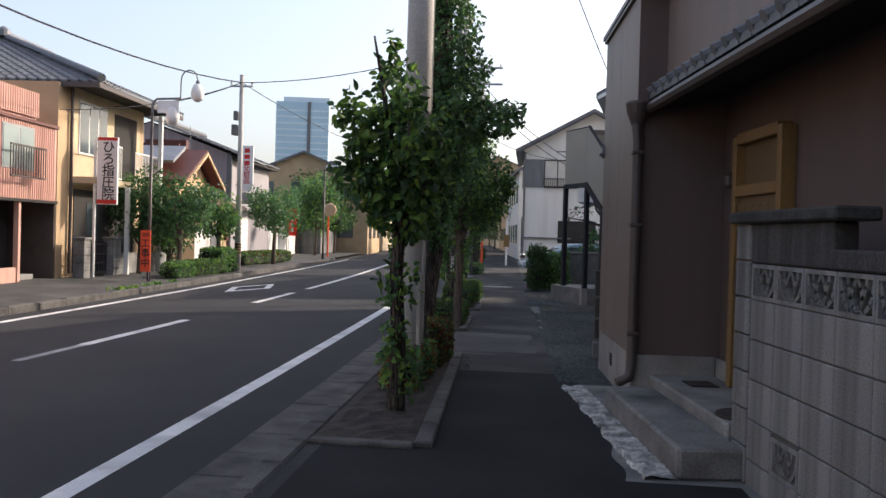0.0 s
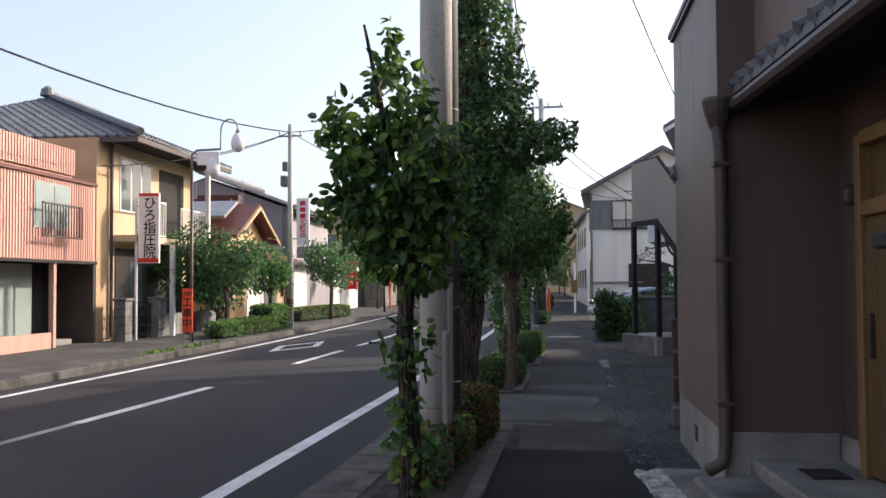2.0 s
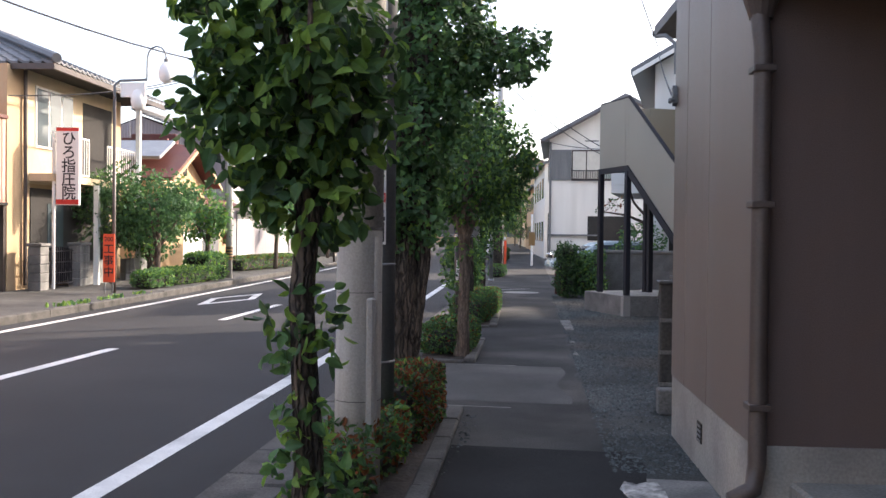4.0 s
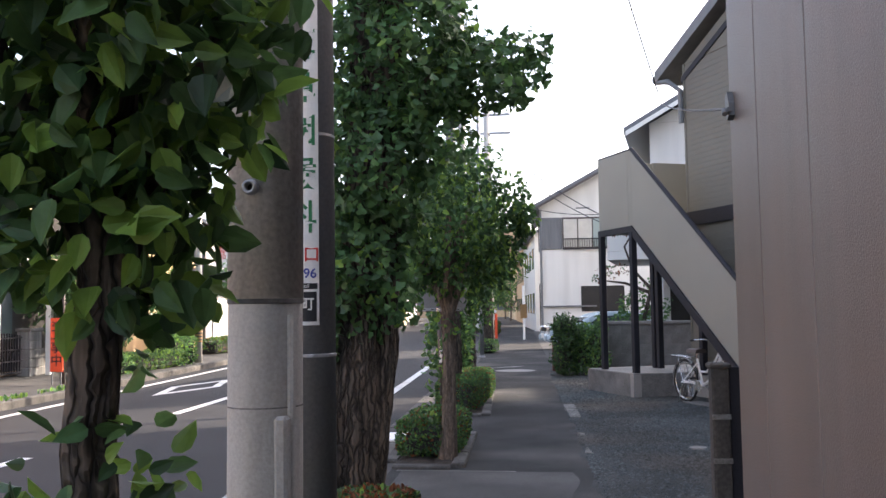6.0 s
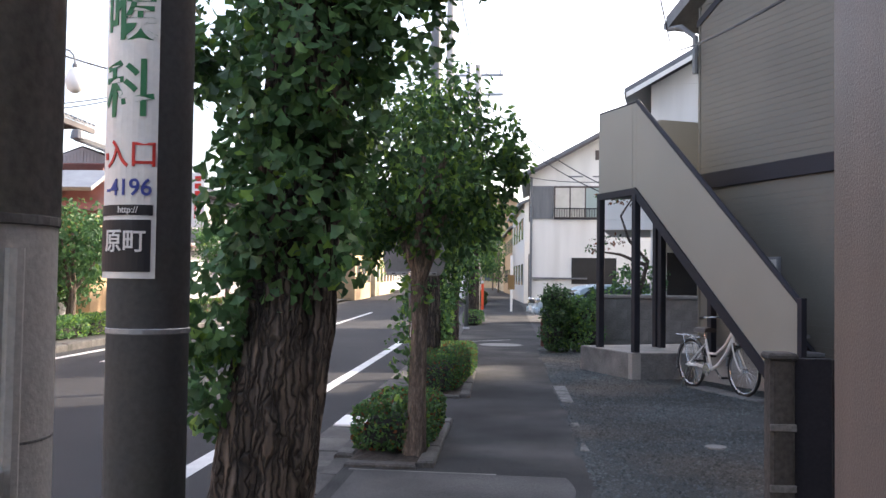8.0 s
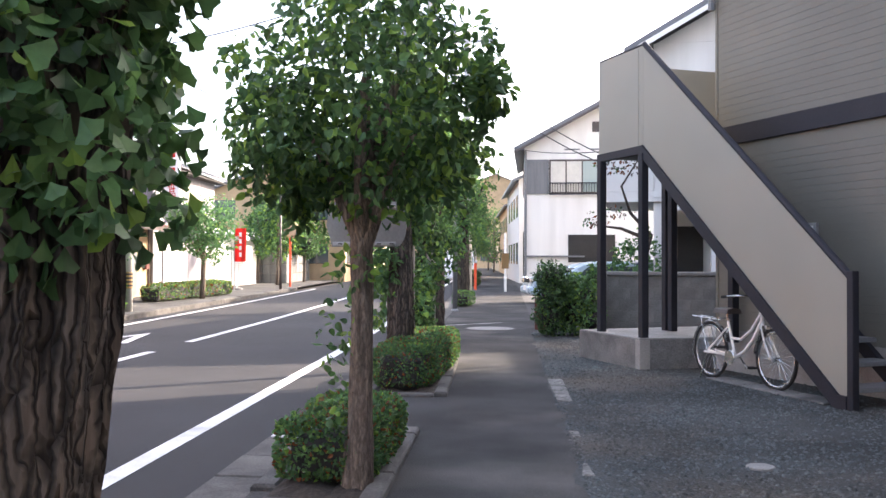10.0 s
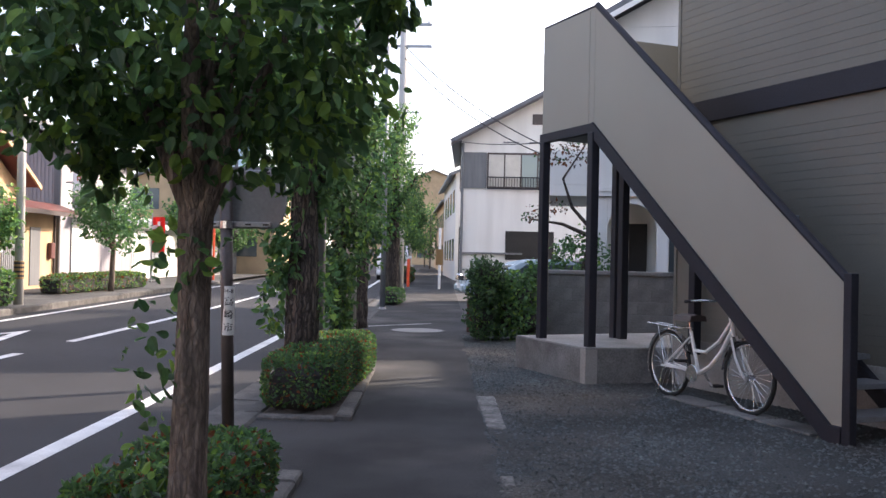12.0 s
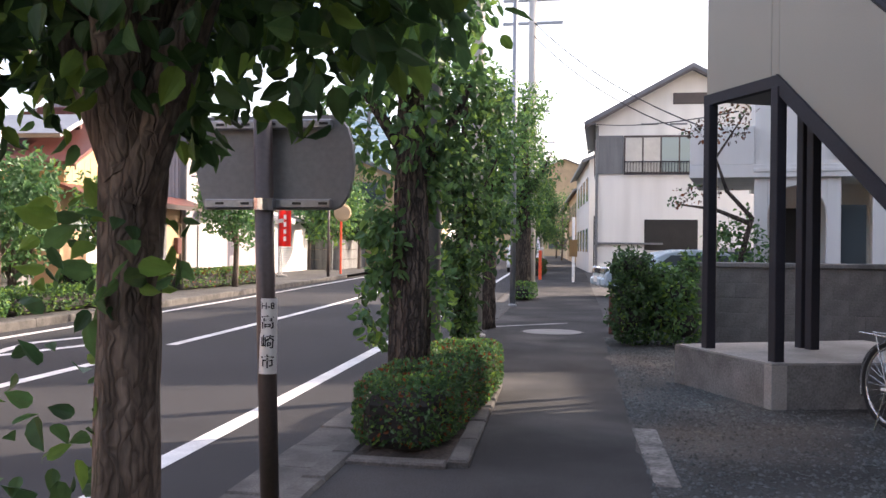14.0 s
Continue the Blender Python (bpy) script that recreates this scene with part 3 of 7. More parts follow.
# ---- concrete block wall with pierced blocks ----
wall = thing("block_wall", "grey concrete block garden wall with pierced fan blocks", "wall", kind="structure", at=R_AT, rz=R_RZ)
WX = 0.12
W0 = -3.73
PITCH, COURSE = 0.372, 0.23
COPING = material("mossy_coping", (0.04, 0.041, 0.038), 0.95, 0.4, 50, 5, 0.6, stain=(0.022, 0.023, 0.022))
STAINED = material("soot_stained_block", (0.045, 0.044, 0.043), 0.95, 0.4, 60, 4, 0.5, stain=(0.085, 0.083, 0.08), streak=True)
blk = bmesh.new()
box(0, 0.12, -PITCH + 0.008, 0, 0, COURSE - 0.008, 0.006, blk)
BLK = part("block", blk, BLOCK, wall)
blk_mesh = BLK.data
BLK.location = (WX, W0 - 0.235, -0.08)
part("wall_core", box(WX + 0.012, WX + 0.108, -12.0, W0 - 0.02, 0.0, 1.085), JOINT, wall)


def fan_block(name):
    """A pierced block: rim, stem and curved ribs."""
    bm = bmesh.new()
    w, h, d = PITCH - 0.008, 0.2, 0.12
    for b in ((0, d, -w, -w + 0.022, 0, h), (0, d, -0.022, 0, 0, h), (0, d, -w + 0.022, -0.022, 0, 0.022), (0, d, -w + 0.022, -0.022, h - 0.022, h)):
        box(*b, bm=bm)
    c = -w / 2
    for g in (-1, 1):
        ogive = [(0.0, 0.015), (0.04, 0.05), (0.055, 0.09), (0.035, 0.135), (0.0, 0.185)]
        petal = [(0.0, 0.015), (0.07, 0.03), (0.12, 0.065), (0.14, 0.11), (0.165, 0.185)]
        spur = [(0.055, 0.09), (0.085, 0.14), (0.09, 0.185)]
        for pts in (ogive, petal, spur):
            for a, b in zip(pts, pts[1:]):
                p0, p1 = Vector((d / 2, c + g * a[0], a[1])), Vector((d / 2, c + g * b[0], b[1]))
                v = p1 - p0
                m = Matrix.Translation((p0 + p1) / 2) @ Matrix.Rotation(-math.atan2(v.y, v.z), 4, "X")
                box(-d / 2 + 0.006, d / 2 - 0.006, -0.012, 0.012, -v.length / 2 - 0.006, v.length / 2 + 0.006, bm=bm, m=m)
    return bm


FAN = part("pierced_block", fan_block("fan"), BLOCK, wall, "pierced fan-pattern block")
fan_mesh = FAN.data
FAN.location = (WX, W0 - 0.235, 1.0)
ROWS6 = 6
for r in range(ROWS6):
    for c in range(16):
        if r == 0 and c == 0:
            continue
        yy = W0 - 0.235 - PITCH * c
        isfan = (r == 5) or (r == 1 and c in (1,))
        if isfan and r == 5 and c == 0:
            FAN.location = (WX, yy, COURSE * r - 0.08)
            continue
        ob = new("pierced_block" if isfan else "block", fan_mesh if isfan else blk_mesh)
        ob.parent = wall
        ob.location = (WX + rnd.uniform(-0.002, 0.002), yy, COURSE * r - 0.08)
for r in range(7):
    part("pillar_block", box(WX - 0.015, WX + 0.13, W0 - 0.232, W0, 0.215 * r, 0.215 * r + 0.207, 0.008), BLOCK, wall)
part("upper_course", box(WX + 0.0, WX + 0.12, W0 - 1.3, W0 - 0.235, 1.277, 1.5, 0.008), STAINED, wall, "dark stained top course")
part("coping", box(WX - 0.05, WX + 0.17, W0 - 1.42, W0 + 0.06, 1.503, 1.57, 0.012), COPING, wall, "dark mossy coping slab")
part("cap_course", box(WX - 0.012, WX + 0.132, -12.0, W0 - 1.302, 1.277, 1.37, 0.01), STAINED, wall, "dark stained cap course")
# near-black sheet added behind the pierced blocks for the shade in their gaps
part("shade_backing", box(WX + 0.3, WX + 0.34, -12, W0 - 0.3, 0.0, 1.25), DARK, wall)

# ---- apartment building with its outside stair ----
ST_AT, ST_RZ = (1.225, 19.8, 0), 26.6      # fold of landing and flight; local -y runs down the stair
stair = thing("outside_stair", "beige panelled outside stair on dark steel posts", "stair", at=ST_AT, rz=ST_RZ)
SL = 3.19                                   # plan length of the flight
ZT, ZB, RT = 2.58, 0.0, 1.155                # landing underside, foot, parapet height
part("flight_panel", slab([(0, ZT + RT), (0, ZT), (-SL + 0.1, 0.12), (-SL, 0.12), (-SL, 1.1)], 0.0, 0.035, "x"), PANEL, stair, "beige sloping parapet panel")
part("landing_panel", box(0.0, 0.035, 0.006, 1.05, ZT, ZT + RT, 0.003), PANEL, stair, "beige landing parapet panel")
part("landing_end", box(0.036, 1.0, 1.015, 1.05, ZT, ZT + RT - 0.02, 0.003), PANEL, stair)
part("seam", box(-0.004, 0.0, 0.1, 0.112, ZT + 0.01, ZT + RT - 0.01), PANEL, stair)
ang = math.atan2(ZT + RT - 1.1, SL)
part("handrail", tube([(0.017, 0.0, ZT + RT + 0.02), (0.017, -SL, 1.12)], 0.032, 8), BLACK_STEEL, stair, "dark sloping handrail")
part("handrail", tube([(0.017, 1.05, ZT + RT + 0.012), (0.017, 0.0, ZT + RT + 0.02)], 0.014, 8), BLACK_STEEL, stair)
part("stringer", slab([(0, ZT), (0, ZT - 0.14), (-SL + 0.14, 0.0), (-SL, 0.0), (-SL, 0.12), (-SL + 0.1, 0.12)], -0.03, 0.06, "x"), BLACK_STEEL, stair, "dark steel stringer")
part("stringer", slab([(0, ZT), (0, ZT - 0.14), (-SL + 0.14, 0.0), (-SL, 0.0), (-SL, 0.12), (-SL + 0.1, 0.12)], 0.72, 0.78, "x"), BLACK_STEEL, stair)
part("landing_beam", box(-0.02, 0.05, 0.0, 1.07, ZT - 0.1, ZT - 0.003, 0.004), BLACK_STEEL, stair, "dark edge beam")
part("landing_deck", box(0.05, 1.0, -0.1, 1.05, ZT - 0.06, ZT + 0.1), GREYPAINT, stair)
part("newel", box(-0.02, 0.05, -SL - 0.07, -SL, 0.0, 1.16, 0.005), BLACK_STEEL, stair, "dark steel newel post")
part("newel", box(0.71, 0.78, -SL - 0.07, -SL, 0.0, 1.16, 0.005), BLACK_STEEL, stair)
NT = 14
for i in range(NT):
    f = (i + 0.5) / NT
    yy, zz = -SL + SL * f, ZT * (i + 1) / NT
    tr = part("tread", box(0.06, 0.72, yy - 0.14, yy + 0.13, zz - 0.04, zz, 0.005), GREYMETAL, stair, "grey steel tread")
for x, y0, z0 in ((0.0, 0.0, 0.34), (0.0, 0.98, 0.34), (0.86, 0.72, 0.34), (0.86, 0.86, 0.34), (0.68, -0.75, 0.34)):
    top = ZT - 0.1 if y0 >= 0 else ZT - 0.14 - 0.75 * ZT / SL
    part("column", box(x - 0.045, x + 0.045, y0 - 0.045, y0 + 0.045, z0, top, 0.006), BLACK_STEEL, stair, "dark steel column")
part("soffit_pipe", tube([(0.88, 0.8, ZT - 0.08), (0.5, 0.2, ZT - 0.12), (0.88, 0.0, ZT - 0.4)], 0.035, 8), BLACK_STEEL, stair)
base = thing("stair_base", "pale concrete base slab under the stair columns", "concrete base", at=ST_AT, rz=ST_RZ)
part("slab", prism([(-0.12, -0.12), (1.9, -0.42), (1.9, 1.35), (-0.12, 1.35)], 0.0, 0.34), DARK_CONCRETE, base)
part("corner_patch", prism([(-0.124, -0.12), (-0.12, -0.124), (0.0, -0.142), (0.0, -0.137), (-0.12, -0.12), (-0.12, -0.03), (-0.124, -0.03)], 0.0, 0.338), PLINTH, base, "paler corner strip")
part("skim", prism([(-0.11, -0.10), (1.9, -0.4), (1.9, 1.34), (-0.11, 1.34)], 0.34, 0.352), CONCRETE, base, "top skin paler than the sides")

apt = thing("apartment_house", "two-storey beige sided apartment house with a dark belt", "apartment house", at=ST_AT, rz=ST_RZ)
AX, AY0, AY1, AH = 0.8, -9.5, -0.3, 5.04
part("gable_core", box(AX + 0.01, AX + 9.0, AY0, AY1 - 0.01, 0.0, AH), SIDING, apt)
zz = 0.3
while zz < AH - 0.05:
    if not 2.45 < zz < 2.72:
        part("siding_board", box(AX - 0.004, AX + 0.014, AY0, AY1, zz, min(zz + 0.0745, AH), 0.0), SIDING, apt)
    zz += 0.077
part("belt", box(AX - 0.03, AX + 0.01, AY0, AY1 + 0.01, 2.55, 2.76, 0.004), BLACK_STEEL, apt, "dark belt course between the storeys")
part("corner_trim", box(AX - 0.014, AX + 0.05, AY1 - 0.02, AY1 + 0.02, 0.0, AH), SIDING, apt)
part("street_wall", box(AX + 0.0, AX + 9.0, AY1 - 0.01, AY1 + 0.012, 0.0, AH), SIDING, apt)
part("gable_top", slab([(AY1, AH), (AY1 - 4.6, AH + 2.1), (AY0, AH)], AX, AX + 9.0, "x"), SIDING, apt)
part("roof", slab([(AY1 + 0.62, AH - 0.16), (AY1 - 4.6, AH + 2.2), (AY1 - 4.6, AH + 2.38), (AY1 + 0.62, AH + 0.02)], AX - 0.14, AX + 9.3, "x"), GREYPAINT, apt, "blue-grey sheet roof")
part("roof", slab([(AY0 - 0.6, AH - 0.16), (AY1 - 4.6, AH + 2.2), (AY1 - 4.6, AH + 2.38), (AY0 - 0.6, AH + 0.02)], AX - 0.14, AX + 9.3, "x"), GREYPAINT, apt)
part("verge_band", slab([(AY1 + 0.05, AH - 0.28), (AY1 - 4.4, AH + 1.75), (AY1 - 4.4, AH + 1.85), (AY1 + 0.05, AH - 0.18)], AX - 0.02, AX + 0.02, "x"), BLACK_STEEL, apt)
part("eaves_gutter", tube([(AX - 0.14, AY1 + 0.64, AH - 0.1), (AX + 9.3, AY1 + 0.64, AH - 0.1)], 0.06, 8), GREYPAINT, apt)
part("gutter_bend", tube([(AX - 0.1, AY1 + 0.6, AH - 0.15), (AX - 0.1, AY1 + 0.3, AH - 0.2), (AX - 0.05, AY1 + 0.04, AH - 0.4), (AX - 0.05, AY1 + 0.04, AH - 0.9)], 0.04, 8), GREYPAINT, apt)
part("walkway_parapet", box(1.0, AX + 9.0, 1.0, 1.06, ZT, ZT + 1.15), PANEL, apt, "beige walkway parapet")
part("walkway_slab", box(1.0, AX + 9.0, AY1 + 0.02, 1.06, ZT - 0.12, ZT), CONCRETE, apt)
part("plinth", box(AX - 0.02, AX - 0.005, AY0, AY1 + 0.01, 0.0, 0.46, 0.004), PLINTH, apt, "pale lilac-grey rendered plinth")
notice = thing("notice_board", "small framed white notice on the wall", "notice", at=ST_AT, rz=ST_RZ)
part("frame", box(AX - 0.05, AX - 0.006, -1.95, -1.55, 1.05, 1.62, 0.006), GREYMETAL, notice)
part("sheet", box(AX - 0.054, AX - 0.0505, -1.92, -1.58, 1.08, 1.59), WHITEPAINT, notice)
for i in range(4):
    part("text_bar", box(AX - 0.0565, AX - 0.0545, -1.88, -1.64, 1.5 - 0.09 * i, 1.53 - 0.09 * i), BLACKINK, notice)

# block wall behind the stair
bw = thing("yard_wall", "low grey concrete block wall behind the stair", "wall", kind="structure", at=(0.85, 24.9, 0), rz=-4)
bmx = box(0, 0.39, 0, 0.12, 0, 0.191, 0.003)
first = part("block", bmx, DARK_CONCRETE, bw)
for r in range(5):
    for c in range(15):
        if r or c:
            ob = new("block", first.data)
            ob.parent = bw
            ob.location = (0.394 * c + (0.197 if r % 2 else 0.0), rnd.uniform(-0.002, 0.002), 0.196 * r)
part("wall_core", box(0, 5.9, 0.004, 0.112, 0, 0.98), DARK_CONCRETE, bw)
part("coping", box(-0.03, 5.95, -0.03, 0.15, 0.982, 1.05, 0.01), DARK_CONCRETE, bw, "dark coping")

# ---- white house with the arched porch ----
h2 = thing("arched_house", "white rendered house with an arched porch", "house", at=(1.5, 31.0, 0), rz=-6)
part("upper_storey", box(0.9, 9.0, 0.0, 8.0, 2.75, 6.3, 0.01), WHITEWALL, h2, "white upper storey")
part("ground_storey", box(3.2, 9.0, 0.1, 8.0, 0.0, 2.75), WHITEWALL, h2)
part("porch_roof", box(-0.3, 3.3, -0.1, 4.0, 2.6, 2.85, 0.01), WHITEWALL, h2, "white porch slab")
part("balcony_wall", box(-0.3, 0.9, -0.1, 0.05, 2.85, 3.6, 0.01), WHITEWALL, h2)
part("porch_back", box(1.0, 3.2, 2.2, 2.4, 0.0, 2.6), WHITEWALL, h2)
part("ledge", box(0.88, 9.0, -0.12, 0.0, 2.7, 2.78, 0.01), WHITEWALL, h2)


def arch(x0, x1, z0, zs, z1, y0, y1, top):
    """A wall panel with a round-headed opening between x0 and x1, springing at zs."""
    bm = bmesh.new()
    c, r = (x0 + x1) / 2, (x1 - x0) / 2
    pts = [(x0, z0), (x0, zs)] + [(c - r * math.cos(math.pi * i / 12), zs + (z1 - zs) * math.sin(math.pi * i / 12)) for i in range(1, 12)] + [(x1, zs), (x1, z0)]
    for a, b in zip(pts, pts[1:]):
        if abs(a[0] - b[0]) < 1e-6:
            continue
        q = [bm.verts.new((a[0], y, z)) for y, z in ((y0, a[1]), (y0, top), (y1, top), (y1, a[1]))]
        p = [bm.verts.new((b[0], y, z)) for y, z in ((y0, b[1]), (y0, top), (y1, top), (y1, b[1]))]
        for i in range(4):
            bm.faces.new((q[i], p[i], p[(i + 1) % 4], q[(i + 1) % 4]))
    bmesh.ops.remove_doubles(bm, verts=bm.verts[:], dist=1e-5)
    return bm


part("arch_head", arch(1.15, 2.2, 0, 1.9, 2.45, 0.0, 0.2, 2.6), WHITEWALL, h2, "round porch arch")
for a, b in ((0.9, 1.15), (2.2, 2.45), (3.0, 3.25)):
    part("porch_pillar", box(a, b, 0.0, 0.2, 0.0, 2.6, 0.008), WHITEWALL, h2)
part("porch_window", box(2.5, 2.95, 0.5, 0.55, 0.9, 2.1), GLASS, h2, "dark porch window")
part("entrance_door", box(1.3, 2.1, 2.1, 2.19, 0.0, 2.1), DARK, h2, "dark entrance door")
meter = part("meter_box", box(3.9, 4.3, -0.1, 0.1, 1.5, 2.1, 0.02), GREYMETAL, h2, "grey electricity meter box")
part("meter_glass", lathe([(0.1, 0), (0.1, 0.03), (0.06, 0.05)], 12, centre=(0, 0, 0)), GLASS, meter).matrix_local = pose(4.1, -0.1, 1.88, 90)
for x in (3.95, 4.25):
    part("conduit", tube([(x, 0.05, 2.1), (x, 0.05, 2.55), (x + 0.2, 0.05, 2.65)], 0.02, 8), WHITEPAINT, h2)
part("service_head", box(2.3, 2.6, -0.15, 0.0, 3.0, 3.45, 0.02), GREYPAINT, h2, "grey cable junction boxes")
for s in (-1, 1):
    part("roof", slab([(5.0 - s * 4.75, 5.95), (5.0, 8.6), (5.0, 8.8), (5.0 - s * 4.75, 6.1)], -0.6, 8.6, "y"), ROOFTILE, h2, "grey tiled roof slope")
    part("verge", slab([(5.0 - s * 4.7, 5.88), (5.0, 8.48), (5.0, 8.6), (5.0 - s * 4.7, 6.0)], -0.64, -0.6, "y"), WHITEPAINT, h2, "white verge board")
part("gable", slab([(0.95, 6.3), (9.0, 6.3), (5.0, 8.5)], 0.0, 8.0, "y"), WHITEWALL, h2)

# ---- far white house at the end of the block: front faces the walker ----
HX, HY = -1.25, 46.0
far_house = thing("white_gable_house", "white two-storey house with a gabled roof and shutter window", "house", at=(HX, HY, 0), rz=2)
part("body", slab([(0, -0.1), (6.7, -0.1), (6.7, 5.75), (3.35, 7.55), (0, 5.75)], 0.0, 9.0, "y"), WHITEWALL, far_house, "white rendered walls")
for s in (-1, 1):
    pr = [(3.35 - s * 3.75, 5.52), (3.35, 7.55), (3.35, 7.73), (3.35 - s * 3.75, 5.7)]
    part("roof", slab(pr, -0.5, 9.4, "y"), ROOFTILE, far_house, "grey roof slope")
    part("verge_board", slab([(3.35 - s * 3.75, 5.44), (3.35, 7.47), (3.35, 7.57), (3.35 - s * 3.75, 5.54)], -0.54, -0.5, "y"), BROWN_STEEL, far_house, "dark verge board")
w = part("window", box(0.05, 0.98, -0.06, 0.0, 3.87, 5.25, 0.008), GREYPAINT, far_house, "grey shutter box")
for i in range(6):
    part("shutter_rib", box(0.09, 0.94, -0.068, -0.0605, 3.95 + 0.21 * i, 4.1 + 0.21 * i), GREYPAINT, w)
win = part("window", box(1.0, 3.6, -0.05, 0.0, 3.87, 5.25, 0.006), BROWN_STEEL, far_house, "four-pane window with dark frame")
for i in range(4):
    part("pane", box(1.06 + 0.635 * i, 1.64 + 0.635 * i, -0.056, -0.051, 3.95, 5.17), CURTAIN if i in (0, 1) else PALEGLASS, win)
for i in range(26):
    part("baluster", tube([(1.02 + 0.103 * i, -0.16, 3.88), (1.02 + 0.103 * i, -0.16, 4.28)], 0.012, 5), BLACK_STEEL, win)
part("balcony_rail", box(1.0, 3.62, -0.18, -0.14, 4.28, 4.32), BLACK_STEEL, win)
part("balcony_rail", box(1.0, 3.62, -0.18, -0.14, 3.84, 3.88), BLACK_STEEL, win)
part("attic_vent", box(2.7, 3.9, -0.04, 0.0, 6.35, 6.75, 0.006), BROWN_STEEL, far_house, "brown louvred attic vent")
for x in (1.6, 2.6):
    part("vent_slot", box(x, x + 0.6, -0.02, 0.0, 5.62, 5.68), GREYPAINT, far_house)
part("garage_window", box(1.75, 3.6, -0.03, 0.0, 1.15, 2.25, 0.004), DARK, far_house, "wide dark ground-floor window")
part("ledge", box(0.0, 2.4, -0.12, 0.0, 1.35, 1.42), GREYPAINT, far_house)
part("downpipe", tube([(0.06, -0.08, 5.6), (0.06, -0.08, 0.0)], 0.05, 8), GREYPAINT, far_house, "grey downpipe")
part("side_window", box(-0.05, 0.0, 1.0, 2.6, 3.9, 5.2), BROWN_STEEL, far_house)
part("side_window", box(-0.05, 0.0, 0.8, 2.4, 0.3, 2.4), DARK, far_house)

# ---- across the road: local x towards the street, local y along it ----
L_AT, L_RZ = (-12.2, 23.0, 0), 5.71


def ribs(x, y0, y1, z0, z1, mat, parent, pitch=0.11, depth=0.02, name="corrugated_sheet", label=""):
    """A standing corrugated sheet on a wall face."""
    v, f = [], []
    n = int((y1 - y0) / pitch)
    k = 0
    for i in range(n):
        a = y0 + pitch * i
        for dy, dx in ((0, 0), (0.3, 0), (0.42, depth), (0.88, depth)):
            v += [(x + dx, a + pitch * dy, z0), (x + dx, a + pitch * dy, z1)]
    v += [(x, y1, z0), (x, y1, z1)]
    for i in range(len(v) // 2 - 1):
        f.append((2 * i, 2 * i + 2, 2 * i + 3, 2 * i + 1))
    return mesh_part(name, v, f, mat, parent, label)


def sash(parent, x, y0, y1, z0, z1, panes=2, frame_mat=GREYMETAL, pane_mat=GLASS, label="aluminium window"):
    """A window proud of a wall that faces +x."""
    w = part("window", box(x - 0.02, x + 0.03, y0, y1, z0, z1, 0.005), frame_mat, parent, label)
    pw = (y1 - y0) / panes
    for i in range(panes):
        part("pane", box(x + 0.031, x + 0.037, y0 + pw * i + 0.05, y0 + pw * (i + 1) - 0.03, z0 + 0.06, z1 - 0.06), pane_mat, w)
    return w


def railing(parent, x, y0, y1, z0, z1, mat, pitch=0.11, name="railing", label=""):
    r = part(name, box(x - 0.02, x + 0.02, y0, y1, z1 - 0.04, z1, 0.004), mat, parent, label)
    part("rail", box(x - 0.02, x + 0.02, y0, y1, z0, z0 + 0.04, 0.004), mat, r)
    n = int((y1 - y0) / pitch)
    for i in range(n + 1):
        yy = y0 + (y1 - y0) * i / n
        part("baluster", box(x - 0.01, x + 0.01, yy - 0.01, yy + 0.01, z0 + 0.04, z1 - 0.04), mat, r)
    return r


pink = thing("pink_shophouse", "pink corrugated shophouse with a dark open ground floor", "house", at=L_AT, rz=L_RZ)
part("upper_core", box(-6.0, -0.02, -14.0, -0.72, 1.95, 3.78), PINK, pink)
ribs(0.0, -14.0, -0.7, 1.95, 3.8, PINK, pink, label="pink corrugated front")
part("sign_core", box(-5.0, -0.02, -14.0, -1.8, 3.8, 4.5), PINK, pink)
ribs(0.03, -14.0, -1.78, 3.95, 4.55, PINK, pink, label="pink corrugated parapet")
# lintel and back wall near black: shade of the open bay as colour
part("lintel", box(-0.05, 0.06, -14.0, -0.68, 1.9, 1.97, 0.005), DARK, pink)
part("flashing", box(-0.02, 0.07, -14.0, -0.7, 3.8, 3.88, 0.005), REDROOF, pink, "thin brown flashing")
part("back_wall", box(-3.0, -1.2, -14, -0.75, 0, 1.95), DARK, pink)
part("side_wall", box(-4.0, 0.0, -0.78, -0.68, 0.0, 1.95), BROWN_STEEL, pink, "dark side wall of the open bay")
for yy in (-2.55, -5.8):
    part("pillar", box(-0.12, 0.0, yy - 0.06, yy + 0.06, 0.0, 1.95, 0.005), PINK, pink)
sash(pink, -0.9, -3.9, -2.0, 0.08, 1.9, 2, GREYMETAL, PALEGLASS, "pale green glazed sliding door")
part("sill", box(-1.2, -0.2, -4.2, -1.4, 0.0, 0.14, 0.02), CONCRETE, pink)
sash(pink, 0.0, -3.5, -1.95, 2.65, 3.68, 2, GREYMETAL, PALEGLASS, "sliding window behind a railing")
railing(pink, 0.28, -3.6, -1.88, 2.45, 3.2, BROWN_STEEL, 0.12, label="dark window railing")
part("low_wall", box(-0.1, 0.0, -14.0, -2.7, 0.0, 0.35), PINK, pink)

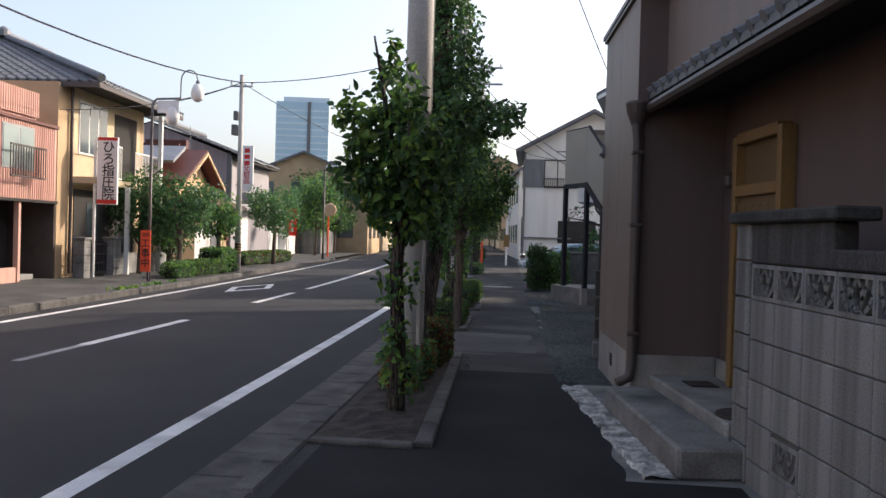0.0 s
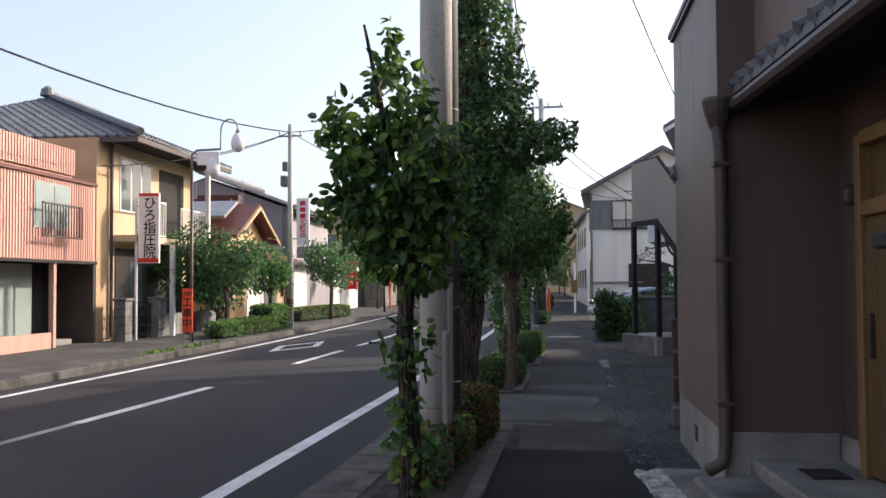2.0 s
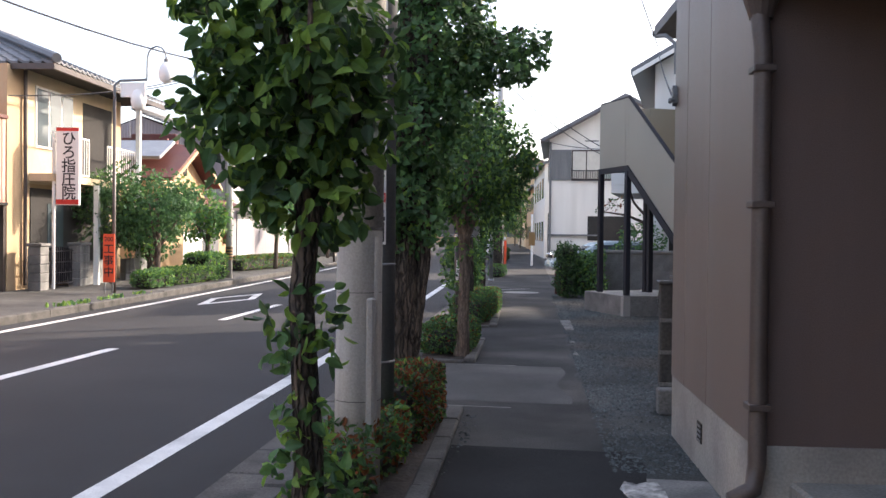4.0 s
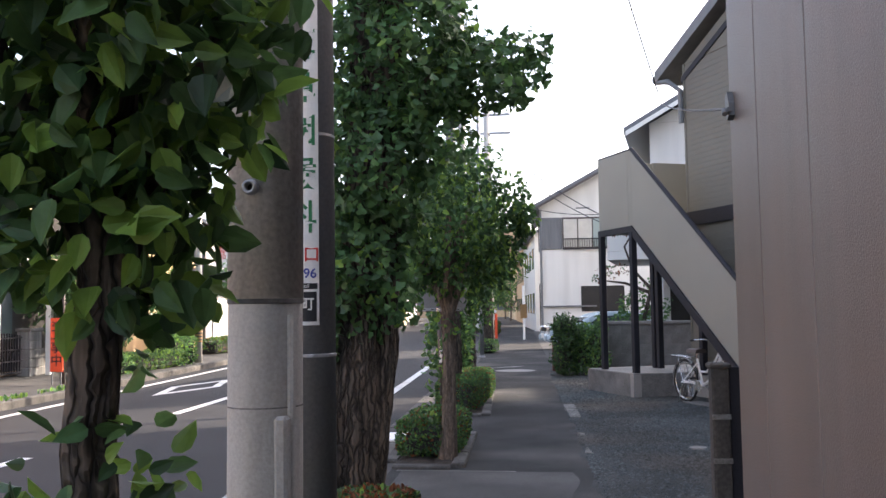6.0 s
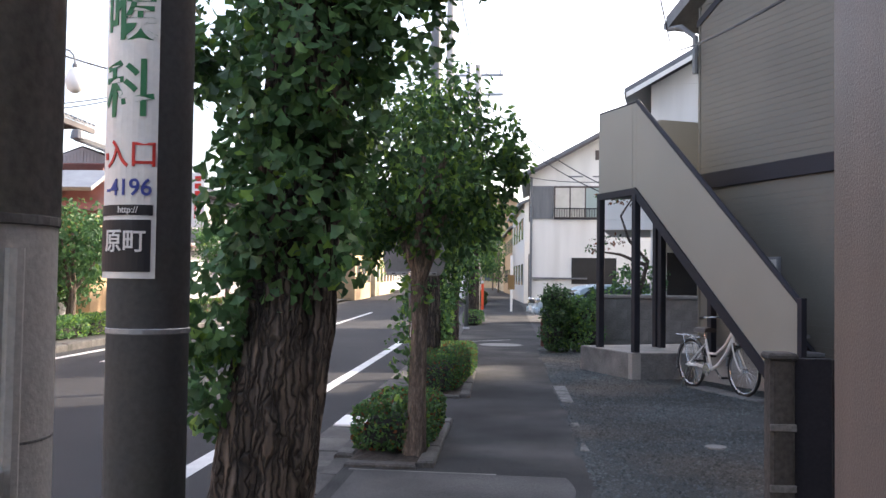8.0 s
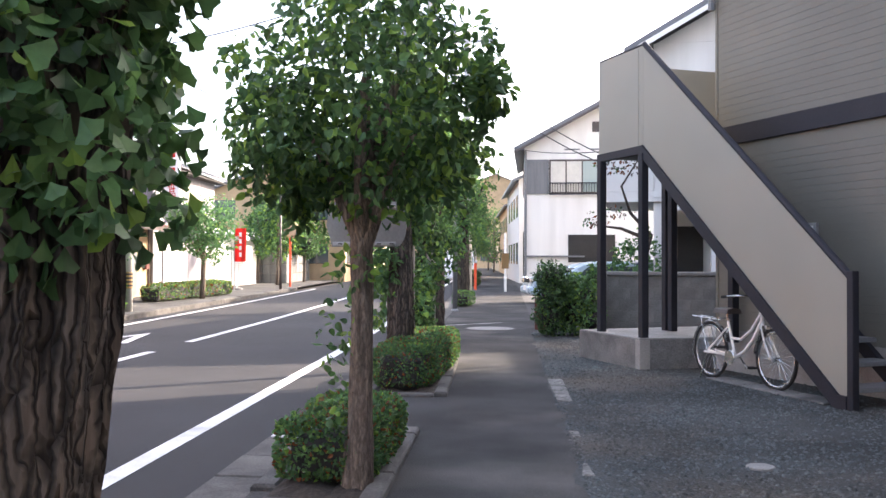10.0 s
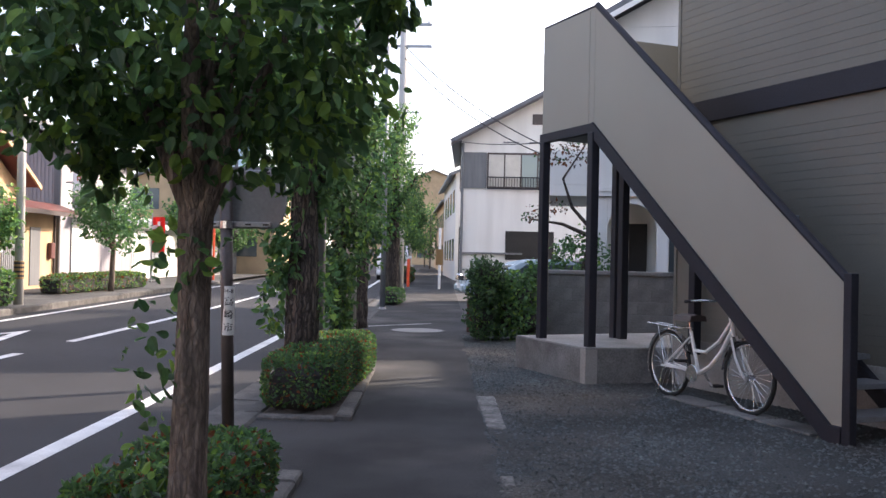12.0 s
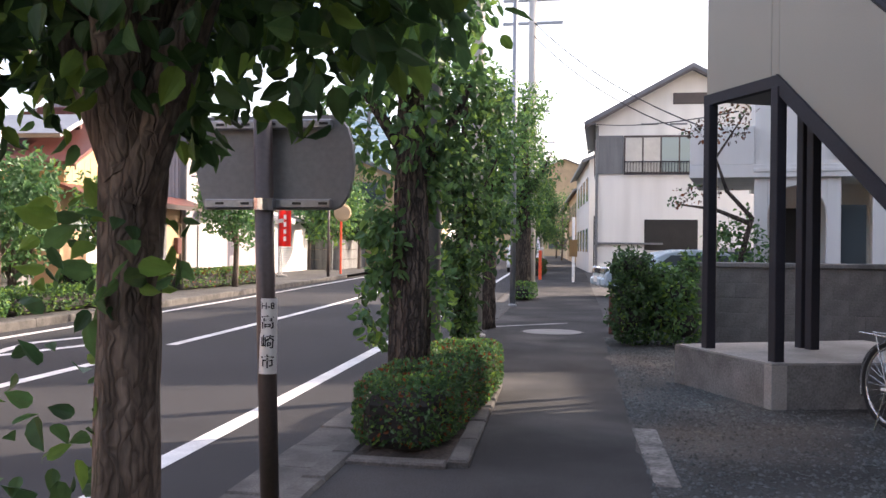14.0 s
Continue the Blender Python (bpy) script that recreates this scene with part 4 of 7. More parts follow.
clinic = thing("yellow_house", "cream rendered two-storey house with a grey tiled roof", "house", at=L_AT, rz=L_RZ)
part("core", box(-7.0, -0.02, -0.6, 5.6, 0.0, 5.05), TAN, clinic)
# cream sheet over the tan core: the front's sun is put into its colour
part("front_wall", box(-0.04, 0.0, 0.12, 5.2, 2.45, 5.05), CREAM, clinic, "cream upper wall, coloured lighter than the sides for sun")
part("corner_pipe", tube([(0.06, 0.05, 5.0), (0.06, 0.05, 0.1)], 0.045, 8), BROWN_STEEL, clinic, "brown downpipe")
# flat near-black sheet painted in for the shade under the balcony
part("recess", box(-0.03, 0.005, 0.4, 4.8, 0.1, 2.35), DARK, clinic, "flat near-black sheet standing for the porch's shade")
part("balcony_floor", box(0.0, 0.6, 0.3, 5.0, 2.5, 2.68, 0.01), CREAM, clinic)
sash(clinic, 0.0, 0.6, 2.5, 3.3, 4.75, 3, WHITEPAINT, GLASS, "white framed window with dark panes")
# another near-black sheet, for shade at the back of the balcony
part("balcony_shade", box(-0.035, 0.012, 3.1, 4.9, 2.7, 4.7), DARK, clinic)
railing(clinic, 0.58, 0.3, 2.2, 2.7, 3.65, WHITEPAINT, 0.13, label="white balcony railing")
railing(clinic, 0.58, 3.3, 5.1, 2.7, 3.6, WHITEPAINT, 0.13, label="white balcony railing")
part("porch_post", box(0.7, 0.82, 2.2, 2.32, 0.0, 2.5), WHITEPAINT, clinic, "white porch post")
part("porch_post", box(0.7, 0.82, 4.9, 5.02, 0.0, 4.9), WHITEPAINT, clinic)
part("porch_window", box(0.0, 0.02, 1.2, 2.0, 0.8, 2.0), GLASS, clinic)


def tiled_roof(parent, x_eave, x_ridge, y0, y1, z_eave, z_ridge, cols, rows, hip0=0.0, hip1=0.0, turn=False, mat=ROOFTILE):
    """One slope of rolled tiles from an eave to a ridge; the slope narrows by the hips, and turn swaps the two plan directions."""
    bm = bmesh.new()
    pw = (y1 - y0) / cols
    put = (lambda x, y, z: bm.verts.new((y, x, z))) if turn else (lambda x, y, z: bm.verts.new((x, y, z)))
    for i in range(cols):
        for j in range(rows):
            t0, t1 = j / rows, (j + 1) / rows
            ya = y0 + pw * i
            if ya - y0 < hip0 * t0 - pw * 0.5 or y1 - ya - pw < hip1 * t0 - pw * 0.5:
                continue
            xa, xb = x_eave + (x_ridge - x_eave) * t0, x_eave + (x_ridge - x_eave) * t1
            za, zb = z_eave + (z_ridge - z_eave) * t0, z_eave + (z_ridge - z_eave) * t1
            pr = ((0, 0.03), (0.3, 0.0), (0.62, 0.0), (0.8, 0.055), (1.0, 0.03))
            lo = [put(xa, ya + pw * a, za + h + 0.035) for a, h in pr]
            hi = [put(xb, ya + pw * a, zb + h) for a, h in pr]
            ft = [put(xa, ya + pw * a, za + h - 0.02) for a, h in pr]
            for k in range(4):
                bm.faces.new((lo[k], lo[k + 1], hi[k + 1], hi[k]))
                bm.faces.new((ft[k], ft[k + 1], lo[k + 1], lo[k]))
    return part("tiles", bm, mat, parent, "rows of grey roof tiles", kind="stuff")


def ridge(parent, p0, p1, r=0.1):
    b = tube([p0, p1], r, 8)
    part("ridge", b, ROOFTILE, parent, "grey ridge tiles")


RX, RY, RZ_ = -3.6, 3.6, 6.95        # near end of the ridge
bm = bmesh.new()
c = [bm.verts.new(p) for p in ((0.95, -0.35, 5.06), (0.95, 6.4, 5.06), (-8.2, 6.4, 5.06), (-8.2, -0.35, 5.06), (RX, RY, RZ_ - 0.06), (RX, 6.4, RZ_ - 0.06))]
for q in ((0, 1, 5, 4), (3, 0, 4), (2, 3, 4, 5), (1, 2, 5), (3, 2, 1, 0)):
    bm.faces.new([c[k] for k in q])
# eaves shade is put into the core's near-black colour
part("roof_core", bm, DARK, clinic, "roof core, near black for the shade under the eaves")
tiled_roof(clinic, 1.0, RX, -0.4, 6.5, 5.1, RZ_, 26, 16, 4.0, 0.0)
tiled_roof(clinic, -0.4, RY, -8.2, 1.0, 5.1, RZ_, 34, 15, 4.6, 4.6, True)
part("fascia", box(0.9, 0.98, -0.38, 6.5, 4.95, 5.08), BROWN_STEEL, clinic, "dark eaves fascia")
part("fascia", box(-8.2, 0.98, -0.46, -0.39, 4.95, 5.08), BROWN_STEEL, clinic)
ridge(clinic, (RX, RY - 0.1, RZ_ + 0.1), (RX, 6.6, RZ_ + 0.1), 0.15)
ridge(clinic, (1.02, -0.42, 5.2), (RX, RY, RZ_ + 0.06), 0.11)
part("end_tile", lathe([(0.05, 0), (0.22, 0.05), (0.18, 0.25), (0.05, 0.35)], 12, centre=(RX, RY - 0.1, RZ_)), ROOFTILE, clinic, "ornamental ridge-end tile")

# projecting clinic sign
csign = thing("clinic_sign", "white upright signboard with black lettering and red bands", "sign", at=(-11.35, 23.5, 0), rz=8)
cb = part("board", box(-0.27, 0.27, -0.05, 0.05, 1.95, 3.75, 0.01), WHITEPAINT, csign, "white sign panel")
part("red_band", box(-0.262, 0.262, -0.056, -0.051, 3.66, 3.74), RED, cb)
part("red_band", box(-0.262, 0.262, -0.056, -0.051, 1.97, 2.08), RED, cb)
for i, ch in enumerate("ひろ指圧院"):
    words("lettering", ch, 0.34, pose(0.03, -0.056, 3.47 - 0.315 * i, 90), BLACKINK, cb)
part("pole", tube([(-0.34, 0.0, 0.0), (-0.34, 0.0, 3.5)], 0.04, 8), WHITEPAINT, csign, "white sign post")
for z in (2.4, 3.4):
    part("arm", box(-0.34, -0.28, -0.02, 0.02, z, z + 0.04), GREYMETAL, csign)

# gate, posts and front wall
gate = thing("lattice_gate", "black wrought metal lattice gate, closed", "gate", at=L_AT, rz=L_RZ)
for i in range(13):
    yy = 0.1 + 0.11 * i
    part("bar", box(0.48, 0.51, yy, yy + 0.02, 0.08, 0.92 + 0.06 * math.sin(i / 12 * math.pi)), BLACK_STEEL, gate)
for z in (0.1, 0.35, 0.6, 0.86):
    part("rail", box(0.475, 0.515, 0.06, 1.5, z, z + 0.03), BLACK_STEEL, gate)
for i in range(6):
    part("scroll", tube([(0.5, 0.2 + 0.22 * i, 0.4), (0.5, 0.31 + 0.22 * i, 0.55), (0.5, 0.2 + 0.22 * i, 0.7)], 0.012, 6), BLACK_STEEL, gate)


def gate_post(y, w, h, mat, label):
    t = thing("gate_post", label, "gate post", at=L_AT, rz=L_RZ)
    n = int(h / 0.2)
    for i in range(n):
        part("block", box(0.35, 0.65, y - w / 2, y + w / 2, 0.2 * i, 0.2 * i + 0.194, 0.012), mat, t)
    part("cap", box(0.32, 0.68, y - w / 2 - 0.03, y + w / 2 + 0.03, 0.2 * n, 0.2 * n + 0.07, 0.012), DARK_CONCRETE, t)


gate_post(-0.2, 0.4, 1.0, DARK_CONCRETE, "dark weathered concrete gate post")
gate_post(1.85, 0.55, 1.0, BLOCK, "pale block gate post in the sun")
fw = thing("front_wall_low", "low tan block wall along the far footway", "wall", kind="structure", at=L_AT, rz=L_RZ)
for r in range(3):
    for c in range(4):
        part("block", box(0.4, 0.55, 2.15 + 0.4 * c, 2.54 + 0.4 * c, 0.2 * r, 0.2 * r + 0.195, 0.008), BLOCK, fw)
for r in range(3):
    for c in range(5):
        part("block", box(0.4, 0.55, 4.6 + 0.4 * c, 4.99 + 0.4 * c, 0.2 * r, 0.2 * r + 0.195, 0.008), BLOCK, fw)

# ---- red-roofed house and grey shed ----
M_AT = (-13.3, 34.0, 0)
redh = thing("red_roof_house", "pale yellow boarded house with a red sheet gable roof", "house", at=M_AT, rz=L_RZ)
part("upper", box(-8.0, -0.01, -2.1, 2.15, 2.2, 3.15), YELLOWWALL, redh)
part("gable", slab([(-2.1, 3.1), (2.15, 3.1), (0.02, 4.15)], -8.0, -0.01, "x"), YELLOWWALL, redh, "pale yellow gable")
for i in range(14):
    a = -2.05 + 0.3 * i
    zt = 4.05 - abs(a + 0.15) * 0.49
    part("gable_board", box(-0.012, 0.006, a, a + 0.285, 2.5, zt), YELLOWWALL, redh)
for s in (-1, 1):
    part("roof", slab([(s * 2.6, 2.98), (0.0, 4.26), (0.0, 4.38), (s * 2.6, 3.1)], -8.3, 0.5, "x"), REDROOF, redh, "red sheet roof slope")
    part("bargeboard", slab([(s * 2.6, 2.9), (0.0, 4.16), (0.0, 4.3), (s * 2.6, 3.02)], 0.5, 0.55, "x"), TAN, redh, "brown bargeboard")
part("gable_vent", box(0.006, 0.02, -0.2, 0.2, 3.3, 3.6), DARK, redh)
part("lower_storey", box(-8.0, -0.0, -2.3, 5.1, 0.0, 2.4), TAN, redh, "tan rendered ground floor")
part("pent_roof", slab([(0.75, 2.28), (-0.01, 2.55), (-0.01, 2.63), (0.75, 2.35)], -2.5, 5.4, "y"), REDROOF, redh, "red pent roof")
part("pent_fascia", box(0.74, 0.78, -2.5, 5.4, 2.2, 2.33), BROWN_STEEL, redh)
sash(redh, 0.0, -1.9, -0.5, 1.5, 2.1, 2, GREYMETAL, PALEGLASS, "bright upper window")
sash(redh, 0.0, 1.5, 2.5, 0.85, 1.72, 2, BROWN_STEEL, GLASS, "dark barred window")
part("door", box(0.0, 0.03, 3.15, 3.9, 0.1, 1.85, 0.005), GREYPAINT, redh, "grey front door")
part("downpipe", tube([(0.05, 4.95, 2.3), (0.05, 4.95, 0.1)], 0.04, 8), BROWN_STEEL, redh)
part("meter", box(0.0, 0.14, 4.5, 4.8, 0.9, 1.4, 0.02), REDROOF, redh)
heater = thing("solar_heater", "grey rooftop solar water panel on the red roof", "solar panel", at=M_AT, rz=L_RZ)
ob = part("panel", box(-1.3, 0.9, -2.1, -0.5, 0, 0.12, 0.01), GREYMETAL, heater, "grey glazed panel")
ob.matrix_local = Matrix.Translation((-1.0, -0.2, 4.55)) @ Matrix.Rotation(radians(24), 4, "X")
part("support", box(-2.0, -0.4, -0.6, -0.5, 4.0, 4.55), REDROOF, heater)
part("tank", box(-1.9, -0.3, -0.05, 0.25, 4.38, 4.75, 0.03), REDROOF, heater, "red tank box")
for x in (-2.0, -0.2):
    part("rod", tube([(x, 0.1, 4.3), (x, 0.1, 5.3)], 0.012, 6), GREYMETAL, heater)

shed = thing("grey_shed_house", "grey corrugated two-storey building with a tiled roof", "house", at=(-13.9, 39.4, 0), rz=L_RZ)
part("core", slab([(0, 0), (0, 4.7), (-3.6, 6.0), (-7.2, 4.7), (-7.2, 0)], 0.0, 8.0, "y"), GREYSHEET, shed, "grey walls")
bmr = bmesh.new()
for i in range(56):
    a = -0.05 - 0.125 * i
    zt = 4.7 + 1.3 * (1 - abs(a + 3.6) / 3.6) - 0.1
    box(a - 0.06, a, -0.03, 0.0, 0.05, zt, bm=bmr)
part("corrugated_wall", bmr, GREYSHEET, shed, "grey corrugated gable wall", kind="stuff")
part("corner_post", box(-0.1, 0.06, -0.08, 0.06, 0.0, 4.75), GREYPAINT, shed)
part("corner_pipe", tube([(0.1, -0.1, 4.6), (0.1, -0.1, 0.1)], 0.05, 8), GREYPAINT, shed)
part("shutter_window", box(-2.5, -1.5, -0.06, -0.03, 3.0, 4.2), GREYPAINT, shed)
part("vent", box(-3.2, -2.7, -0.05, -0.03, 3.6, 3.9), DARK, shed)
tiled_roof(shed, 0.5, -3.6, -0.4, 8.3, 4.62, 6.15, 30, 13)
part("roof_core", slab([(0.45, 4.55), (-3.6, 6.06), (-7.7, 4.55), (-7.7, 4.48), (0.45, 4.48)], 0.02, 8.2, "y"), DARK, shed)
ridge(shed, (-3.6, -0.5, 6.3), (-3.6, 8.4, 6.3), 0.16)
part("end_tile", lathe([(0.05, 0), (0.25, 0.05), (0.2, 0.35), (0.05, 0.45)], 12, centre=(-3.6, -0.45, 6.2)), ROOFTILE, shed, "ornamental ridge-end tile")

shop = thing("white_shop", "low white shop with closed roller shutters", "shop", at=(-13.9, 39.4, 0), rz=L_RZ)
part("body", box(-6, 0.02, 8.05, 16.5, 0.0, 2.6), WHITEWALL, shop)
part("awning", slab([(0.0, 2.4), (0.55, 2.22), (0.55, 2.3), (0.0, 2.5)], 1.0, 16.5, "y"), GREYMETAL, shop, "grey metal awning")
for k in range(3):
    y0 = 1.2 + 2.4 * k if k == 0 else 8.2 + 2.6 * (k - 1)
    rsh = part("roller_shutter", box(0.022, 0.03, y0, y0 + 2.2, 0.05, 2.24), GREYPAINT, shop, "pale ribbed roller shutter")
    for i in range(22):
        part("slat", box(0.0305, 0.055, y0, y0 + 2.2, 0.05 + 0.1 * i, 0.14 + 0.1 * i), WHITEPAINT, rsh)
psign = thing("cosmetics_sign", "pale pink upright sign with red lettering", "sign", at=(-13.0, 39.15, 0), rz=3)
pb = part("board", box(-0.27, 0.27, -0.06, 0.06, 3.05, 5.05, 0.01), WHITEPAINT, psign)
for i in range(3):                        # plain shapes for the maker's mark
    part("red_mark", box(-0.12, 0.12, -0.066, -0.061, 4.74 - 0.27 * i, 4.93 - 0.27 * i), RED, pb)
for i, ch in enumerate("化粧品"):
    words("lettering", ch, 0.3, pose(0, -0.066, 4.04 - 0.27 * i, 90), RED, pb)
part("lower_panel", box(-0.27, 0.27, -0.05, 0.05, 2.5, 3.0), GREYMETAL, psign)
part("bracket", box(-0.5, -0.27, -0.03, 0.03, 3.3, 3.36), GREYMETAL, psign)

flag = thing("banner_flag", "red banner flag with pale writing on a pole", "flag", at=(-12.55, 45.0, 0), rz=10)
part("pole", tube([(-0.36, 0, 0), (-0.36, 0, 2.7)], 0.02, 6), GREYMETAL, flag)
bf = bmesh.new()
cols = [[bf.verts.new((-0.34 + 0.45 * i / 8, 0.03 * math.sin(i * 1.1), z)) for z in (1.15, 1.7, 2.5)] for i in range(9)]
for a, b in zip(cols, cols[1:]):
    for k in range(2):
        bf.faces.new((a[k], b[k], b[k + 1], a[k + 1]))
bmesh.ops.solidify(bf, geom=bf.faces[:], thickness=0.004)
cloth = part("cloth", bf, RED, flag, "red cloth")
for i in range(4):
    part("text_bar", box(-0.16, -0.06, -0.06, -0.045, 1.35 + 0.27 * i, 1.52 + 0.27 * i), WHITEPAINT, cloth)

# walled garden further on
gw = thing("garden_wall", "long tan stone garden wall across the road", "wall", kind="structure", at=(-14.4, 56.0, 0), rz=L_RZ)
for r in range(3):
    for c in range(24):
        part("block", box(0, 0.3, 0.9 * c, 0.9 * c + 0.89, 0.5 * r, 0.5 * r + 0.49, 0.02), BLOCK, gw)
for c in range(6):
    for r in range(3):
        part("block", box(-0.9 * c - 0.9, -0.9 * c - 0.01, -0.3, 0.0, 0.5 * r, 0.5 * r + 0.49, 0.02), BLOCK, gw)

# ---- closing rows of plain houses behind and beyond ----
def plain_house(x, y, rz, w, d, h, mat, roof_mat, label):
    t = thing("far_house", label, "house", at=(x, y, 0), rz=rz)
    part("wall", box(-w / 2, w / 2, -d / 2, d / 2, -0.1, h), mat, t)
    for s in (-1, 1):
        part("roof", slab([(s * (w / 2 + 0.4), h - 0.2), (0, h + w * 0.2), (0, h + w * 0.2 + 0.15), (s * (w / 2 + 0.4), h - 0.05)], -d / 2 - 0.4, d / 2 + 0.4, "y"), roof_mat, t)
    part("gable", slab([(-w / 2, h), (w / 2, h), (0, h + w * 0.2)], -d / 2, d / 2, "y"), mat, t)
    for sx in (-1, 1):
        for k in range(int(d // 3)):
            for z in (1.0, 3.6):
                if z + 1.2 < h:
                    wy = -d / 2 + 1 + 3 * k
                    part("window", box(sx * w / 2 - 0.03, sx * w / 2 + 0.03, wy, wy + 1.6, z, z + 1.2, 0.01), GLASS, t)
    for sy in (-1, 1):
        for k in range(int(w // 3)):
            for z in (1.0, 3.6):
                if z + 1.2 < h:
                    wx = -w / 2 + 0.8 + 2.8 * k
                    part("window", box(wx, wx + 1.6, sy * d / 2 - 0.03, sy * d / 2 + 0.03, z, z + 1.2, 0.01), GLASS, t)


for x, yy, rz, w_, d_, h_, m_, r_, lb in (
        # unseen houses behind the walker, added to close the street and shade it
        (7.5, -8, 8, 9, 14, 5.5, TAN, ROOFTILE, "tan two-storey house behind the walker"),
        (8, -26, 4, 10, 16, 5.5, WHITEWALL, ROOFTILE, "white two-storey house behind the walker"),
        (-16, -2, 2, 8, 14, 5.5, CREAM, ROOFTILE, "cream two-storey house behind the walker"),
        (-15, -20, 2, 8, 16, 5.5, WHITEWALL, REDROOF, "white house with a red roof"),
        # added out of view, tall enough to stop a sun stripe on the footway
        (12.8, 27.7, 8, 5, 5, 6.6, TAN, ROOFTILE, "unseen tan house added to keep sun off the footway"),
        (4, -42, 4, 30, 6, 7, TAN, ROOFTILE, "long tan building closing the street"),
        (1.2, 66, 6, 8, 14, 5.6, WHITEWALL, ROOFTILE, "white house far along the street"),
        (-1.0, 92, 6, 8, 20, 5.6, TAN, ROOFTILE, "tan house far along the street"),
        (-4.0, 122, 6, 8, 24, 5.6, CREAM, ROOFTILE, "cream house far along the street"),
        (-19.5, 84, 6, 9, 16, 5.4, CREAM, ROOFTILE, "cream house beyond the garden wall"),
        (-17.6, 67, 6, 9, 9, 5.0, TAN, ROOFTILE, "tan house behind the garden wall"),
        (-23, 108, 6, 9, 22, 5.4, WHITEWALL, ROOFTILE, "white house far across the road"),
        (-11, 162, 6, 40, 8, 7, TAN, ROOFTILE, "long building at the end of the street")):
    plain_house(x, yy, rz, w_, d_, h_, m_, r_, lb)

# glass office tower in the distance
tower = thing("office_tower", "blue glass office tower on the skyline, haze put into its colours", "tower", at=(-83, 291, 0), rz=12)
# both tower colours are paled to carry the haze of distance
TB = material("hazed_tower_glass", (0.42, 0.58, 0.66), 0.25, 0.06, 1, 0.1, 0)
TW = material("hazed_tower_bands", (0.6, 0.7, 0.74), 0.5, 0.06, 1, 0.1, 0)
part("core", box(-8.2, 8.2, -8, 8, 0, 42), TB, tower)
for i in range(20):
    part("floor_band", box(-8.3, 8.3, -8.1, 8.1, 2 * i + 1.0, 2 * i + 1.5), TW, tower)
part("crown", box(-6.0, 8.3, -7, 7, 42, 43.6), TW, tower)
part("core_strip", box(1.6, 2.6, -8.3, -8.12, 0, 42), GREYPAINT, tower)


# ---- plants ----
POINTED = ((0, 0, 0), (-0.2, 0.1, 0.05), (-0.31, 0.34, 0.08), (-0.22, 0.7, 0.05), (0, 1.0, -0.12), (0.22, 0.7, 0.05), (0.31, 0.34, 0.08), (0.2, 0.1, 0.05))
FAN_LEAF = ((0, 0, 0), (-0.3, 0.42, 0.04), (-0.55, 0.68, 0.1), (-0.3, 0.92, 0.03), (0, 0.84, -0.03), (0.3, 0.92, 0.03), (0.55, 0.68, 0.1), (0.3, 0.42, 0.04))


def leaves(rng, spots, normals, size, droop=0.5, spread=0.7, shape=POINTED):
    """Folded pointed leaves at the spots, hanging outwards: vertices and faces."""
    n = len(spots)
    out = normals / (np.linalg.norm(normals, axis=1, keepdims=True) + 1e-9)
    d = out * 0.6 + rng.normal(0, spread, (n, 3))
    d[:, 2] -= droop
    d /= np.linalg.norm(d, axis=1, keepdims=True) + 1e-9
    side = np.cross(d, out + rng.normal(0, 0.5, (n, 3)))
    side /= np.linalg.norm(side, axis=1, keepdims=True) + 1e-9
    up = np.cross(side, d)
    s = size * rng.uniform(0.6, 1.25, (n, 1))
    V = np.stack([spots + side * a * s + d * b * s + up * c * s for a, b, c in shape], 1).reshape(-1, 3)
    k = np.arange(n)[:, None] * 8
    F = np.concatenate([k + np.array([[0, 1, 2, 3, 4]]), k + np.array([[0, 4, 5, 6, 7]])], 1).reshape(-1, 5)
    return V, F


def foliage(name, parent, clumps, size, seed, mats, weights, droop=0.5, label="", fill=0.55, floor=None, shape=POINTED, tufts=0, kind=""):
    """One crown of leaves in clumps (x, y, z, rx, ry, rz, count); the outline is uneven."""
    rng = np.random.default_rng(seed)
    P, Nn = [], []
    clumps = list(clumps)
    for _ in range(tufts):        # stray twigs that break the outline
        x, y, z, rx, ry, rz, _c = clumps[rng.integers(len(clumps))]
        u = rng.normal(0, 1, 3)
        u /= np.linalg.norm(u)
        clumps.append((x + u[0] * rx * 1.1, y + u[1] * ry * 1.1, z + u[2] * rz * 1.1, 0.05, 0.05, 0.09, 12))
    for x, y, z, rx, ry, rz, cnt in clumps:
        u = rng.normal(0, 1, (cnt, 3))
        u /= np.linalg.norm(u, axis=1, keepdims=True)
        lob = 1 + 0.16 * np.sin(u[:, 0] * 5 + x * 3) * np.cos(u[:, 2] * 6 + y) + 0.12 * np.sin(u[:, 1] * 9 + z * 7)
        r = (fill + (1.05 - fill) * rng.random(cnt) ** 0.45) * lob
        P.append(np.array([x, y, z]) + u * r[:, None] * np.array([rx, ry, rz]))
        Nn.append(u)
    P, Nn = np.concatenate(P), np.concatenate(Nn)
    if floor is not None:
        keep = P[:, 2] > floor
        P, Nn = P[keep], Nn[keep]
    V, F = leaves(rng, P, Nn, size, droop, shape=shape)
    mi = rng.choice(len(mats), len(P), p=weights)
    return mesh_part(name, V.tolist(), F.tolist(), list(mats), parent, label, kind, mat_index=np.repeat(mi, 2).tolist())


